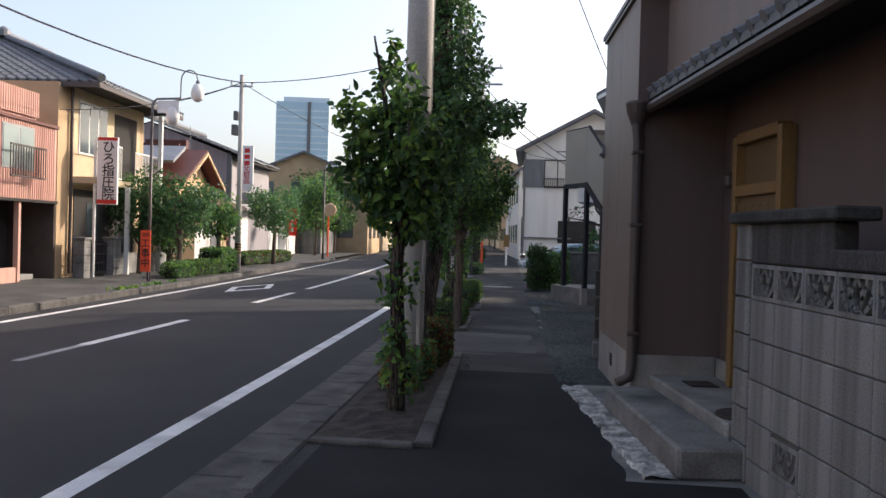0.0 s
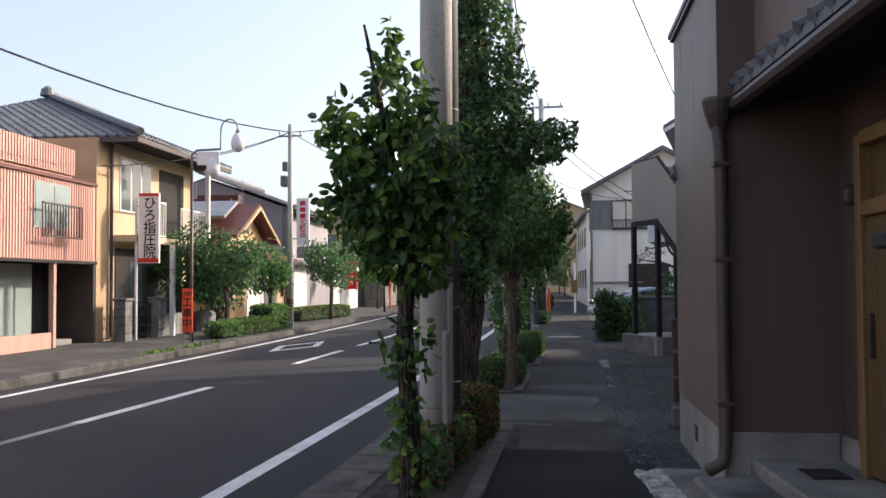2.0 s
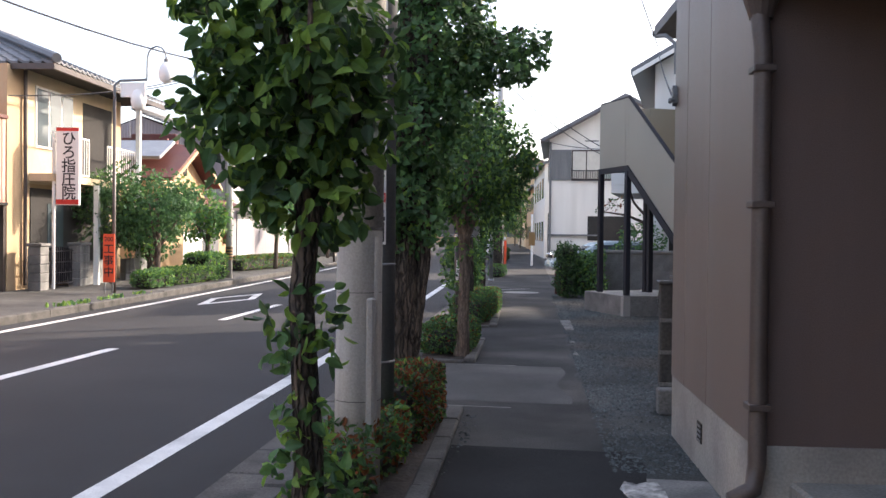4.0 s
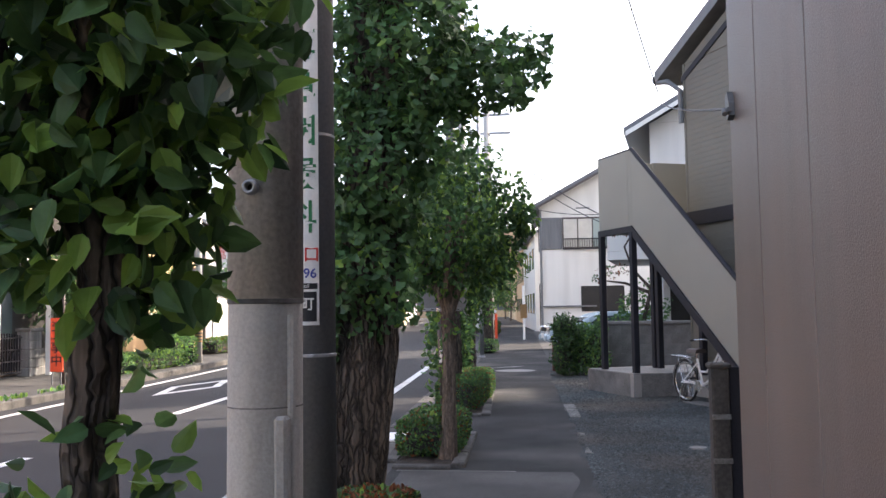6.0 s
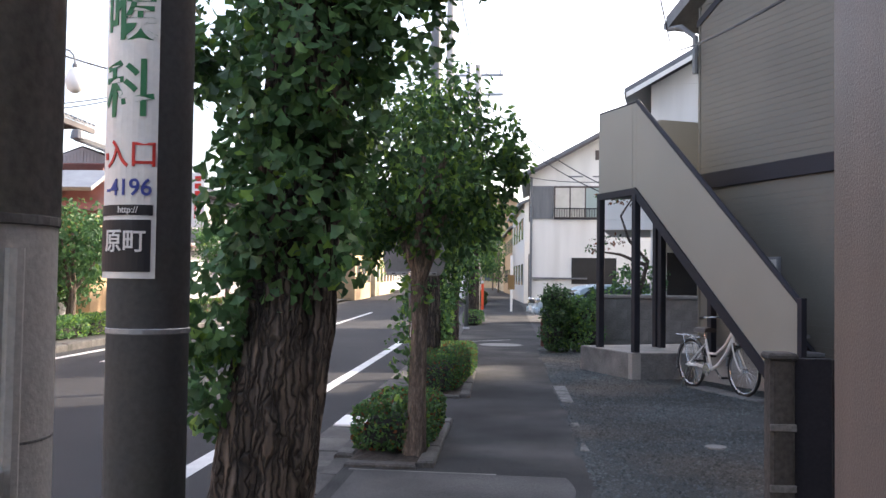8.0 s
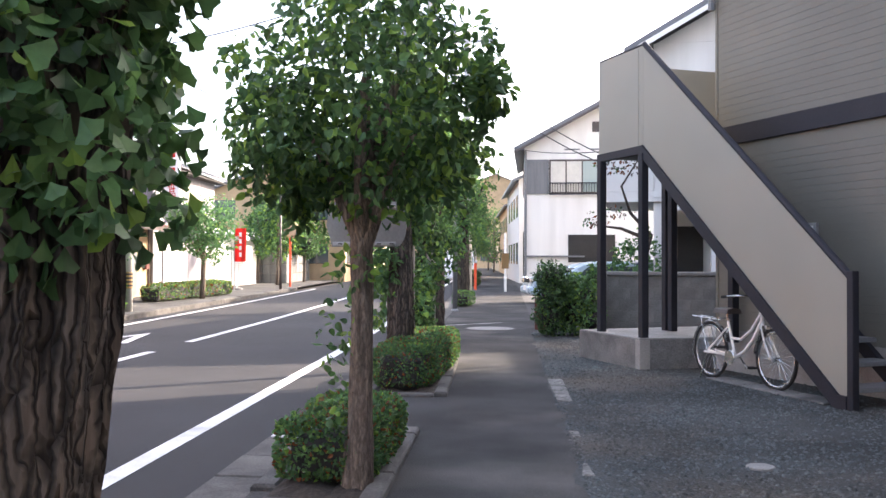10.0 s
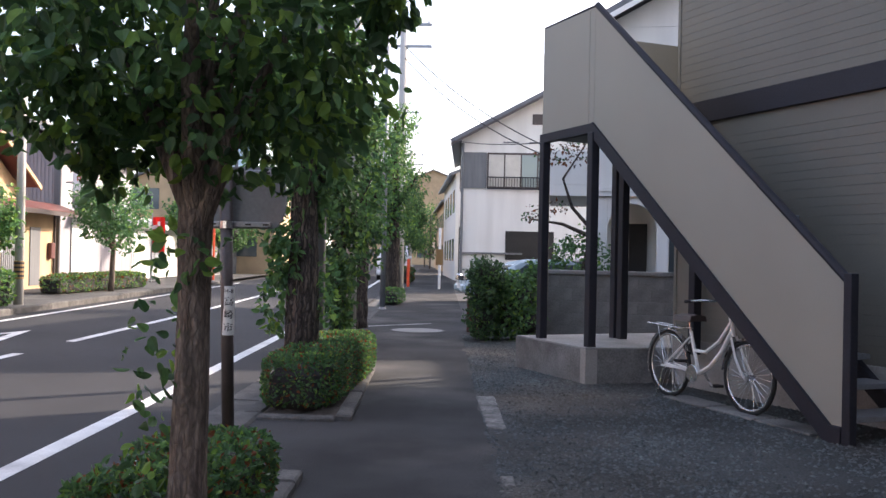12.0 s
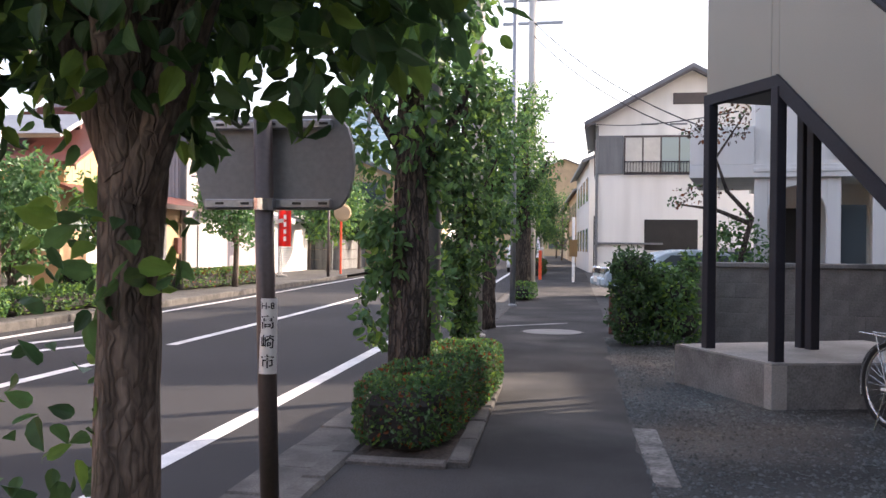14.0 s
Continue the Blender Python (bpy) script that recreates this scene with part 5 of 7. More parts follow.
def bark_tube(points, radii, seed, n=14, rough=0.12):
    """A trunk with furrows that run up it."""
    bm = tube(points, radii, n)
    P = [Vector(p) for p in points]
    for v in bm.verts:
        axis = min(P, key=lambda p: abs(p.z - v.co.z))
        d = v.co - axis
        a = math.atan2(d.y, d.x)
        k = 1 + rough * (noise.noise(Vector((math.cos(a) * 5 + seed, math.sin(a) * 5, v.co.z * 1.4))) + 0.8 * noise.noise(Vector((math.cos(a) * 11, math.sin(a) * 11 + seed, v.co.z * 4))))
        v.co.x, v.co.y = axis.x + d.x * k, axis.y + d.y * k
    return bm


def along(points, radii, steps=6):
    """More rings between the given points of a trunk."""
    P, R = [], []
    for (a, b), (ra, rb) in zip(zip(points, points[1:]), zip(radii, radii[1:])):
        for i in range(steps):
            t = i / steps
            P.append(tuple(Vector(a).lerp(Vector(b), t)))
            R.append(ra + (rb - ra) * t)
    return P + [tuple(points[-1])], R + [radii[-1]]


GREEN = (LEAF, LEAF_DARK, LEAF_LIGHT)

# small tree in the first bed
t1 = thing("young_street_tree", "slim young street tree with sprouts along its trunk", "tree", at=(-0.51, 7.18, 0))
pts, rad = along([(0, 0, 0), (0.01, 0.02, 0.5), (-0.02, 0.0, 1.1), (0.0, 0.02, 1.5), (0.03, 0.05, 2.0)], [0.075, 0.056, 0.05, 0.045, 0.028], 10)
part("trunk", bark_tube(pts, rad, 1, 30, 0.2), BARK, t1, "dark knotty trunk", smooth=True)
for k, (dx, dy, dz) in enumerate(((0.3, 0.1, 0.8), (-0.35, 0.0, 0.75), (0.1, -0.3, 0.7), (-0.1, 0.3, 0.9), (-0.2, -0.2, 1.2))):
    z0 = 1.35 + 0.08 * k
    part("limb", tube([(0, 0, z0), (dx * 0.5, dy * 0.5, z0 + dz * 0.5), (dx, dy, z0 + dz)], [0.03, 0.02, 0.008], 7), BARK, t1)
foliage("crown", t1, [(-0.02, 0.02, 2.0, 0.33, 0.33, 0.44, 950), (-0.2, -0.05, 1.85, 0.28, 0.28, 0.3, 430), (0.14, 0.0, 1.85, 0.19, 0.24, 0.28, 360), (-0.06, 0, 2.42, 0.22, 0.22, 0.28, 260), (-0.12, 0, 2.75, 0.05, 0.05, 0.2, 40), (-0.42, 0, 2.25, 0.1, 0.16, 0.12, 50), (-0.42, 0.05, 1.85, 0.12, 0.16, 0.14, 50), (0.03, 0, 1.5, 0.2, 0.22, 0.16, 180)], 0.078, 11, GREEN, (0.5, 0.14, 0.36), 0.55, "crown of broad hanging leaves", fill=0.4, tufts=40)
for k, cl in enumerate([(0.0, 0, 1.05, 0.16, 0.16, 0.12, 80), (0.0, -0.02, 0.88, 0.13, 0.13, 0.08, 40), (-0.02, 0.02, 0.42, 0.11, 0.11, 0.2, 110), (0.1, 0, 0.3, 0.1, 0.12, 0.16, 70), (-0.02, 0, 0.65, 0.09, 0.09, 0.1, 35)]):
    foliage("trunk_sprout", t1, [cl], 0.068, 120 + k, GREEN, (0.45, 0.2, 0.35), 0.2, "young shoots on the trunk", kind="stuff")

# big ivy-clad tree
t2 = thing("ivy_clad_tree", "thick leaning street tree smothered in ivy", "tree", at=(-0.95, 10.75, 0))
pts, rad = along([(-0.04, 0, -0.02), (0.0, 0, 0.3), (0.1, 0, 1.0), (0.19, 0.03, 2.2), (0.22, 0.05, 3.6), (0.15, 0.05, 5.2)], [0.26, 0.21, 0.18, 0.165, 0.14, 0.08], 12)
part("trunk", bark_tube(pts, rad, 2, 48, 0.17), BARK, t2, "dark furrowed trunk", smooth=True)
part("limb", tube([(0.2, 0.05, 2.4), (0.6, 0.15, 2.8), (1.0, 0.25, 3.0)], [0.06, 0.04, 0.015], 8), BARK, t2)
part("limb", tube([(0.15, 0.0, 2.4), (-0.2, -0.1, 2.8), (-0.4, -0.2, 3.1)], [0.05, 0.03, 0.012], 8), BARK, t2)
foliage("crown", t2, [(0.13, 0, 1.65, 0.29, 0.34, 0.42, 2200), (0.18, 0, 2.2, 0.31, 0.38, 0.48, 2500), (0.34, 0.05, 2.85, 0.4, 0.42, 0.45, 2500), (0.75, 0.15, 2.75, 0.36, 0.34, 0.2, 1000), (1.0, 0.2, 2.8, 0.2, 0.25, 0.14, 190), (0.55, 0.1, 2.35, 0.2, 0.25, 0.15, 200), (0.3, 0.05, 3.6, 0.36, 0.38, 0.55, 1900), (0.6, 0.1, 3.35, 0.2, 0.2, 0.2, 220), (0.2, 0, 4.5, 0.36, 0.36, 0.65, 1700), (0.5, 0, 4.4, 0.18, 0.2, 0.2, 150), (0.1, 0, 5.4, 0.26, 0.26, 0.45, 845), (-0.12, -0.08, 1.2, 0.15, 0.19, 0.22, 390), (-0.17, -0.1, 0.88, 0.12, 0.14, 0.18, 169), (-0.22, 0.0, 2.3, 0.16, 0.2, 0.2, 70), (-0.2, -0.1, 2.75, 0.2, 0.2, 0.22, 80), (-0.3, -0.1, 3.1, 0.18, 0.2, 0.2, 70)], 0.056, 21, GREEN, (0.34, 0.62, 0.04), 0.7, "dense dark fan-shaped foliage", fill=0.6, shape=FAN_LEAF, tufts=70)
foliage("foot_shoots", t2, [(0.2, -0.2, 0.12, 0.2, 0.2, 0.14, 130)], 0.07, 22, GREEN, (0.5, 0.2, 0.3), -0.2, "weeds at the foot", floor=0.01, kind="stuff")

# slim tree with a full round crown
t3 = thing("round_crown_tree", "street tree with flaky trunk and round leafy crown", "tree", at=(-0.8, 13.8, 0))
pts, rad = along([(0, 0, -0.02), (0.02, 0, 0.4), (0.03, 0, 1.0), (0.02, 0.02, 1.35), (0.06, 0.02, 1.9)], [0.09, 0.062, 0.056, 0.06, 0.035], 12)
part("trunk", bark_tube(pts, rad, 3, 32, 0.22), PALEBARK, t3, "brown flaking trunk", smooth=True)
for k, (dx, dy, dz) in enumerate(((0.35, 0.0, 0.7), (-0.35, 0.1, 0.75), (0.1, -0.3, 0.8), (0.0, 0.3, 0.9), (0.25, 0.2, 1.0))):
    z0 = 1.3 + 0.04 * k
    part("limb", tube([(0.03, 0, z0), (dx * 0.5, dy * 0.5, z0 + dz * 0.55), (dx, dy, z0 + dz)], [0.05, 0.034, 0.012], 9), PALEBARK, t3)
foliage("crown", t3, [(0.06, 0, 2.15, 0.6, 0.6, 0.55, 2200), (-0.3, 0, 1.95, 0.36, 0.42, 0.36, 800), (0.4, 0.05, 1.95, 0.34, 0.42, 0.36, 680), (0.1, 0, 2.62, 0.45, 0.45, 0.32, 750), (0.12, 0.1, 1.62, 0.42, 0.4, 0.17, 300), (-0.55, 0, 2.3, 0.14, 0.26, 0.2, 130), (-0.42, -0.12, 1.72, 0.22, 0.28, 0.2, 330), (-0.4, -0.3, 1.95, 0.22, 0.26, 0.24, 260), (-0.3, 0.45, 1.78, 0.28, 0.26, 0.18, 280), (-0.15, 0.5, 1.78, 0.34, 0.2, 0.17, 280), (0.32, 0.4, 1.76, 0.3, 0.26, 0.16, 240), (0.62, 0, 2.3, 0.14, 0.2, 0.2, 120)], 0.062, 31, GREEN, (0.54, 0.24, 0.22), 0.7, "dense crown of pointed leaves", fill=0.3, tufts=70)
for k, cl in enumerate([(-0.1, -0.04, 0.85, 0.1, 0.1, 0.2, 45), (-0.13, 0, 0.5, 0.1, 0.1, 0.15, 30), (0.0, 0, 1.2, 0.14, 0.14, 0.12, 60)]):
    foliage("trunk_sprout", t3, [cl], 0.06, 320 + k, GREEN, (0.5, 0.2, 0.3), 0.4, "hanging shoots", kind="stuff")


def ivy_tree(x, y, r, h, seed, label, low=0.6, wide=0.5):
    t = thing("ivy_street_tree", label, "tree", at=(x, y, 0))
    pts, rad = along([(0, 0, -0.02), (0.02, 0, h * 0.3), (0.0, 0.02, h * 0.65), (0.05, 0, h)], [r * 1.15, r * 0.95, r * 0.7, r * 0.25], 8)
    part("trunk", bark_tube(pts, rad, seed, 28, 0.16), BARK, t, "dark rough trunk", smooth=True)
    part("limb", tube([(0, 0, h * 0.5), (wide * 0.6, 0.1, h * 0.65), (wide * 0.9, 0.1, h * 0.75)], [r * 0.4, r * 0.2, 0.01], 6), BARK, t)
    part("limb", tube([(0, 0, h * 0.55), (-wide * 0.6, -0.1, h * 0.7), (-wide * 0.8, -0.1, h * 0.8)], [r * 0.4, r * 0.2, 0.01], 6), BARK, t)
    rg = random.Random(seed)
    cl = []
    z = low + 0.8
    while z < h + 0.3:
        k = wide * rg.uniform(0.75, 1.1)
        cl.append((rg.uniform(-0.15, 0.15), rg.uniform(-0.15, 0.15), z, k, k, 0.5, int(1500 * k)))
        if rg.random() < 0.6:
            a = rg.uniform(0, 6.28)
            cl.append((math.cos(a) * wide * 0.8, math.sin(a) * wide * 0.8, z + 0.1, 0.3, 0.3, 0.25, 300))
        z += 0.5
    for k in range(4):
        a = rg.uniform(0, 6.28)
        cl.append((math.cos(a) * r, math.sin(a) * r, low + rg.uniform(-0.2, 0.6), 0.14, 0.14, 0.3, 150))
    foliage("crown", t, cl, 0.085, seed, GREEN, (0.55, 0.33, 0.12), 0.6, "green ivy and leaves", fill=0.4, tufts=30)
    return t


t5 = ivy_tree(-1.42, 18.6, 0.14, 3.3, 41, "street tree with ivy climbing its trunk", 1.35, 0.52)
for k, cl in enumerate([(-0.24, 0, 0.8, 0.13, 0.14, 0.3, 190), (0.22, 0.05, 0.9, 0.08, 0.12, 0.3, 120)]):
    foliage("trunk_sprout", t5, [cl], 0.07, 410 + k, GREEN, (0.5, 0.3, 0.2), 0.4, "ivy shoots beside the trunk", kind="stuff")
ivy_tree(-1.85, 22.9, 0.08, 3.0, 42, "thin street tree wound with ivy", 0.1, 0.45)
ivy_tree(-2.05, 26.0, 0.14, 3.6, 43, "dark street tree with a narrow crown", 1.2, 0.55)
ivy_tree(-2.45, 34.0, 0.2, 4.6, 44, "tall street tree with ivy foliage", 1.3, 0.75)
ivy_tree(-4.2, 52.0, 0.2, 4.5, 45, "street tree far along the footway", 1.3, 0.9)
ivy_tree(-5.8, 70.0, 0.2, 5.0, 46, "street tree far along the footway", 1.3, 1.3)
ivy_tree(-7.0, 84.0, 0.2, 5.0, 47, "street tree far along the footway", 1.3, 1.3)


def hedge(name, x0, x1, y0, y1, z1, seed, count, label, mats=GREEN, weights=(0.45, 0.35, 0.2), size=0.045, rz=0.0, at=(0, 0), z0=0.03):
    """A clipped hedge: near-black core for the inner shade and a skin of small leaves, flattish on top."""
    t = thing(name, label, "hedge", at=(at[0], at[1], 0), rz=rz)
    rng = np.random.default_rng(seed)
    # solid box whose near-black colour stands for shade between the leaves
    part("core", box(x0 + 0.09, x1 - 0.09, y0 + 0.09, y1 - 0.09, z0, z1 - 0.1, 0.05), DARK, t, "solid core, near black for the shade inside")
    dx, dy, dz = x1 - x0, y1 - y0, z1 - z0
    u = rng.random((count, 3))
    areas = np.array([dy * dz, dy * dz, dx * dz, dx * dz, dx * dy * 1.3])
    fc = rng.choice(5, count, p=areas / areas.sum())
    depth = rng.random(count) ** 2 * 0.1
    P = np.stack([x0 + u[:, 0] * dx, y0 + u[:, 1] * dy, z0 + u[:, 2] * dz], 1)
    Nn = np.zeros((count, 3))
    for k, (ax, val, sg) in enumerate(((0, x0, -1), (0, x1, 1), (1, y0, -1), (1, y1, 1), (2, z1, 1))):
        m = fc == k
        P[m, ax] = val - sg * depth[m]
        Nn[m, ax] = sg
    wob = 0.03 * np.sin(P[:, 0] * 9 + seed) + 0.035 * np.sin(P[:, 1] * 5 + P[:, 2] * 8) + 0.02 * np.sin(P[:, 1] * 17)
    P += Nn * wob[:, None] + rng.normal(0, 0.012, (count, 3))
    c = np.array([(x0 + x1) / 2, (y0 + y1) / 2, (z0 + z1) / 2])
    q = np.abs((P - c) / np.array([dx / 2, dy / 2, dz / 2]))
    rr = np.maximum(0, (q ** 5).sum(1) ** 0.2 - 1)
    P = c + (P - c) / (1 + rr[:, None] * 0.8)
    P[:, 2] = np.maximum(P[:, 2], z0 + 0.01)
    V, F = leaves(rng, P, Nn, size, -0.1, 0.8)
    mi = rng.choice(len(mats), count, p=weights)
    mesh_part("leaves", V.tolist(), F.tolist(), list(mats), t, "small clipped leaves", mat_index=np.repeat(mi, 2).tolist())
    return t


RUSTY = (LEAF, LEAF_DARK, LEAF_LIGHT, LEAF_RUST)
hedge("clipped_hedge", -0.85, -0.42, 9.3, 10.3, 0.47, 1, 4200, "low box hedge with rusty tops in the bed", RUSTY, (0.2, 0.24, 0.08, 0.48), 0.036)
hedge("clipped_hedge", -0.8, -0.45, 7.9, 9.2, 0.38, 2, 1800, "low dry hedge with rusty leaves in the bed", RUSTY, (0.3, 0.3, 0.1, 0.3))
hedge("clipped_hedge", -1.28, -0.72, 13.75, 15.0, 0.37, 3, 5200, "loose low hedge around the tree trunk", RUSTY, (0.36, 0.42, 0.12, 0.1), 0.036)
hedge("clipped_hedge", -1.5, -0.93, 17.35, 20.2, 0.44, 4, 14000, "long clipped box hedge with reddish edge", RUSTY, (0.36, 0.44, 0.1, 0.1), 0.031)
hedge("clipped_hedge", -2.6, -2.1, 33.0, 34.5, 0.4, 5, 1200, "small hedge round a far street tree")
hedge("clipped_hedge", -4.5, -3.6, 51.0, 53.5, 0.7, 6, 1400, "far hedge by the footway", RUSTY, (0.4, 0.3, 0.1, 0.2), 0.08)


def shrub(name, label, category, clumps, seed, weights, size=0.06, fill=0.55, at=(0, 0)):
    """A rounded shrub: a near-black heart for the inner shade of each lump and a loose skin of leaves."""
    t = thing(name, label, category, at=(at[0], at[1], 0))
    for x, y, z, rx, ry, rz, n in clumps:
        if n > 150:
            ht = part("heart", lathe([(0.1, -0.62), (0.5, -0.45), (0.66, 0.0), (0.5, 0.45), (0.1, 0.6)], 12), DARK, t, "solid core, near black for the shade inside", smooth=True)
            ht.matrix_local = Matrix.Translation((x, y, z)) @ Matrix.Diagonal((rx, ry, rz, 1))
    foliage("leaves", t, clumps, size, seed, GREEN, weights, 0.2, "dark leaves", fill=fill, floor=0.02, tufts=14)
    return t


shrub("tall_shrub", "tall rounded dark clipped shrub beside the gravel yard", "shrub", [(0.1, 0, 0.35, 0.26, 0.36, 0.36, 1300), (0.11, 0, 0.7, 0.25, 0.36, 0.36, 1300), (0.1, 0, 0.98, 0.24, 0.34, 0.22, 900)], 7, (0.3, 0.65, 0.05), 0.055, at=(0.0, 24.2))
shrub("tall_shrub", "loose leafy shrub creeping over the yard wall", "shrub", [(0.45, 0, 0.4, 0.3, 0.34, 0.4, 900), (0.62, -0.1, 0.62, 0.24, 0.3, 0.3, 700), (0.76, 0.1, 0.92, 0.13, 0.16, 0.13, 280), (0.4, 0.1, 0.85, 0.2, 0.24, 0.16, 420), (0.7, -0.2, 0.28, 0.24, 0.26, 0.26, 420)], 8, (0.45, 0.42, 0.13), 0.07, at=(0.05, 24.3))
hedge("verge_hedge", -10.05, -9.5, 23.9, 25.2, 0.42, 9, 1600, "low clipped hedge on the far verge", GREEN, (0.4, 0.45, 0.15), 0.07)
hedge("verge_hedge", -10.3, -9.6, 25.3, 28.4, 0.42, 10, 3000, "sunlit low verge planting", GREEN, (0.4, 0.35, 0.25), 0.075)
hedge("verge_hedge", -10.6, -9.8, 27.9, 29.4, 0.75, 11, 1800, "leafy shrub by the utility pole", GREEN, (0.4, 0.4, 0.2), 0.09)
hedge("verge_hedge", -11.9, -11.2, 34.2, 40.4, 0.5, 12, 3600, "clipped hedge in the far verge bed", RUSTY, (0.35, 0.3, 0.2, 0.15), 0.075)


# default weights are mostly dark leaves: the crowns' backlit shade as colour
def street_tree(x, y, h, r, seed, label, z_low=1.1, weights=(0.2, 0.77, 0.03), n=2600, size=0.12):
    t = thing("far_street_tree", label, "tree", at=(x, y, 0))
    part("trunk", bark_tube(*along([(0, 0, 0), (0.05, 0, h * 0.4), (0, 0, h * 0.8)], [0.09, 0.07, 0.03], 3), seed, 10), PALEBARK, t, smooth=True)
    for k in range(3):
        a = k * 2.1 + seed
        part("limb", tube([(0.03, 0, z_low - 0.1), (math.cos(a) * r * 0.4, math.sin(a) * r * 0.4, z_low + 0.5), (math.cos(a) * r * 0.7, math.sin(a) * r * 0.7, h * 0.75)], [0.04, 0.03, 0.01], 6), PALEBARK, t)
    rg = random.Random(seed)
    cm = (z_low + h) / 2
    cl = [(0, 0, cm, r * 0.85, r * 0.85, (h - z_low) / 2, n // 2)]
    for k in range(7):
        a = rg.uniform(0, 6.28)
        cl.append((math.cos(a) * r * 0.6, math.sin(a) * r * 0.6, rg.uniform(z_low + 0.3, h - 0.3), r * 0.45, r * 0.45, r * 0.4, n // 12))
    foliage("crown", t, cl, size, seed, GREEN, weights, 0.4, "leafy crown", fill=0.3)


street_tree(-10.35, 25.9, 2.85, 1.1, 51, "small round street tree across the road", 1.0)
street_tree(-10.6, 29.6, 2.75, 0.75, 52, "light small street tree by the utility pole", 1.1, (0.5, 0.32, 0.18), 1300)
street_tree(-11.05, 37.0, 3.15, 1.2, 53, "small round street tree in the verge bed", 1.3)
street_tree(-11.6, 26.0, 3.0, 1.0, 54, "leafy garden tree beside the clinic sign", 0.9, (0.2, 0.78, 0.02), 2600)
street_tree(-11.6, 28.0, 1.9, 0.85, 55, "round garden shrub behind the wall", 0.5, (0.25, 0.72, 0.03), 1700)
for k, (x, yy, h, r) in enumerate(((-13.5, 52.5, 4.6, 1.5), (-15, 57.5, 5.0, 2.0), (-15.5, 62, 5.5, 2.2), (-15.4, 67, 4.6, 1.9), (-16, 73, 6.0, 2.6), (-16, 80, 5.5, 2.4), (-6.5, 100, 6.5, 2.5), (-8.5, 118, 7.0, 3.2))):
    street_tree(x, yy, h, r, 60 + k, "garden tree over the wall across the road", 1.4, (0.5, 0.35, 0.15), 2200, 0.2)

for k, (x, yy, z, r) in enumerate(((-15.4, 55.2, 2.15, 0.85), (-16.6, 55.6, 2.05, 0.8), (-15.2, 56.4, 3.35, 0.95), (-13.9, 58.6, 2.1, 0.8))):
    tp = shrub("topiary", "round clipped topiary over the garden wall", "topiary", [(0, 0, z, r, r, r * 0.85, 1500)], 80 + k, (0.5, 0.45, 0.05), 0.11, 0.8, (x, yy))
    part("trunk", tube([(0, 0, 0), (0.05, 0, z)], [0.09, 0.06], 8), PALEBARK, tp)

# red-leaved pine by the arched house
bt = thing("garden_tree", "sparse dark garden tree with bent limbs", "tree", at=(1.9, 30.0, 0))
part("trunk", tube([(0.3, 0, 0), (0.15, 0, 1.0), (0.35, 0, 1.8), (-0.1, 0, 2.3), (-0.3, 0, 2.9), (0.2, 0, 3.7)], [0.07, 0.06, 0.05, 0.035, 0.025, 0.012], 8), BARK, bt, smooth=True)
part("limb", tube([(0.3, 0, 1.7), (-0.3, 0, 1.95), (-1.0, 0, 2.05)], [0.05, 0.035, 0.012], 7), BARK, bt)
foliage("crown", bt, [(-0.5, 0, 2.3, 0.5, 0.4, 0.12, 70), (-0.3, 0, 3.4, 0.6, 0.4, 0.2, 150), (0.1, 0, 3.7, 0.35, 0.3, 0.15, 70), (-0.9, 0, 2.1, 0.3, 0.2, 0.1, 40)], 0.08, 71, (PALEBARK, LEAF_DARK, LEAF_RUST), (0.5, 0.25, 0.25), 0.2, "thin reddish foliage")
foliage("undergrowth", bt, [(0.1, 0.3, 0.9, 0.7, 0.5, 0.9, 1500)], 0.09, 72, GREEN, (0.3, 0.65, 0.05), 0.3, "dark shrub", floor=0.05)

# ---- poles ----
SOOT = material("soot_streaked_concrete", (0.11, 0.105, 0.1), 0.9, 0.5, 40, 6, 0.3, stain=(0.035, 0.033, 0.03))
cp = thing("utility_pole", "weathered round concrete utility pole with a steel collar", "utility pole", at=(-0.605, 8.38, 0))
part("shaft", tube(*along([(0, 0, 0), (0.05, 0, 9.0)], [0.121, 0.1], 14), 28), POLECON, cp, "pale concrete shaft", smooth=True)
part("upper_sleeve", tube([(0.008, 0, 1.4), (0.029, 0, 5.2)], [0.1205, 0.112], 28), POLESTAIN, cp, "dark streaked upper sleeve", smooth=True)
part("collar", lathe([(0.1175, 1.385), (0.121, 1.387), (0.121, 1.399), (0.1205, 1.401)], 28, centre=(0.008, 0, 0)), SOOT, cp, "dark stained joint band")
for z in (0.5, 1.06, 1.84):
    part("joint_ring", lathe([(0.117 - 0.0022 * z, z), (0.1222 - 0.0023 * z, z + 0.003), (0.1222 - 0.0023 * z, z + 0.006), (0.117 - 0.0022 * z, z + 0.009)], 28, centre=(0.0055 * z, 0, 0)), DARK_CONCRETE, cp)
eye_bolt = part("bolt", lathe([(0.012, 0.0), (0.024, 0.0), (0.026, 0.012), (0.022, 0.03), (0.013, 0.03), (0.012, 0.006)], 16), GREYMETAL, cp, "hollow steel bolt socket", smooth=True)
eye_bolt.matrix_local = pose(0.005, -0.117, 1.745, 90)
part("socket", lathe([(0.011, 0.0), (0.0115, 0.007)], 12), DARK, eye_bolt)
part("cable_duct", tube([(0.105, -0.06, 0.1), (0.112, -0.06, 1.35)], 0.014, 8), POLECON, cp, "cable duct on the pole")
part("duct_cover", box(0.07, 0.112, -0.115, -0.05, 0.2, 1.04, 0.01), POLECON, cp)

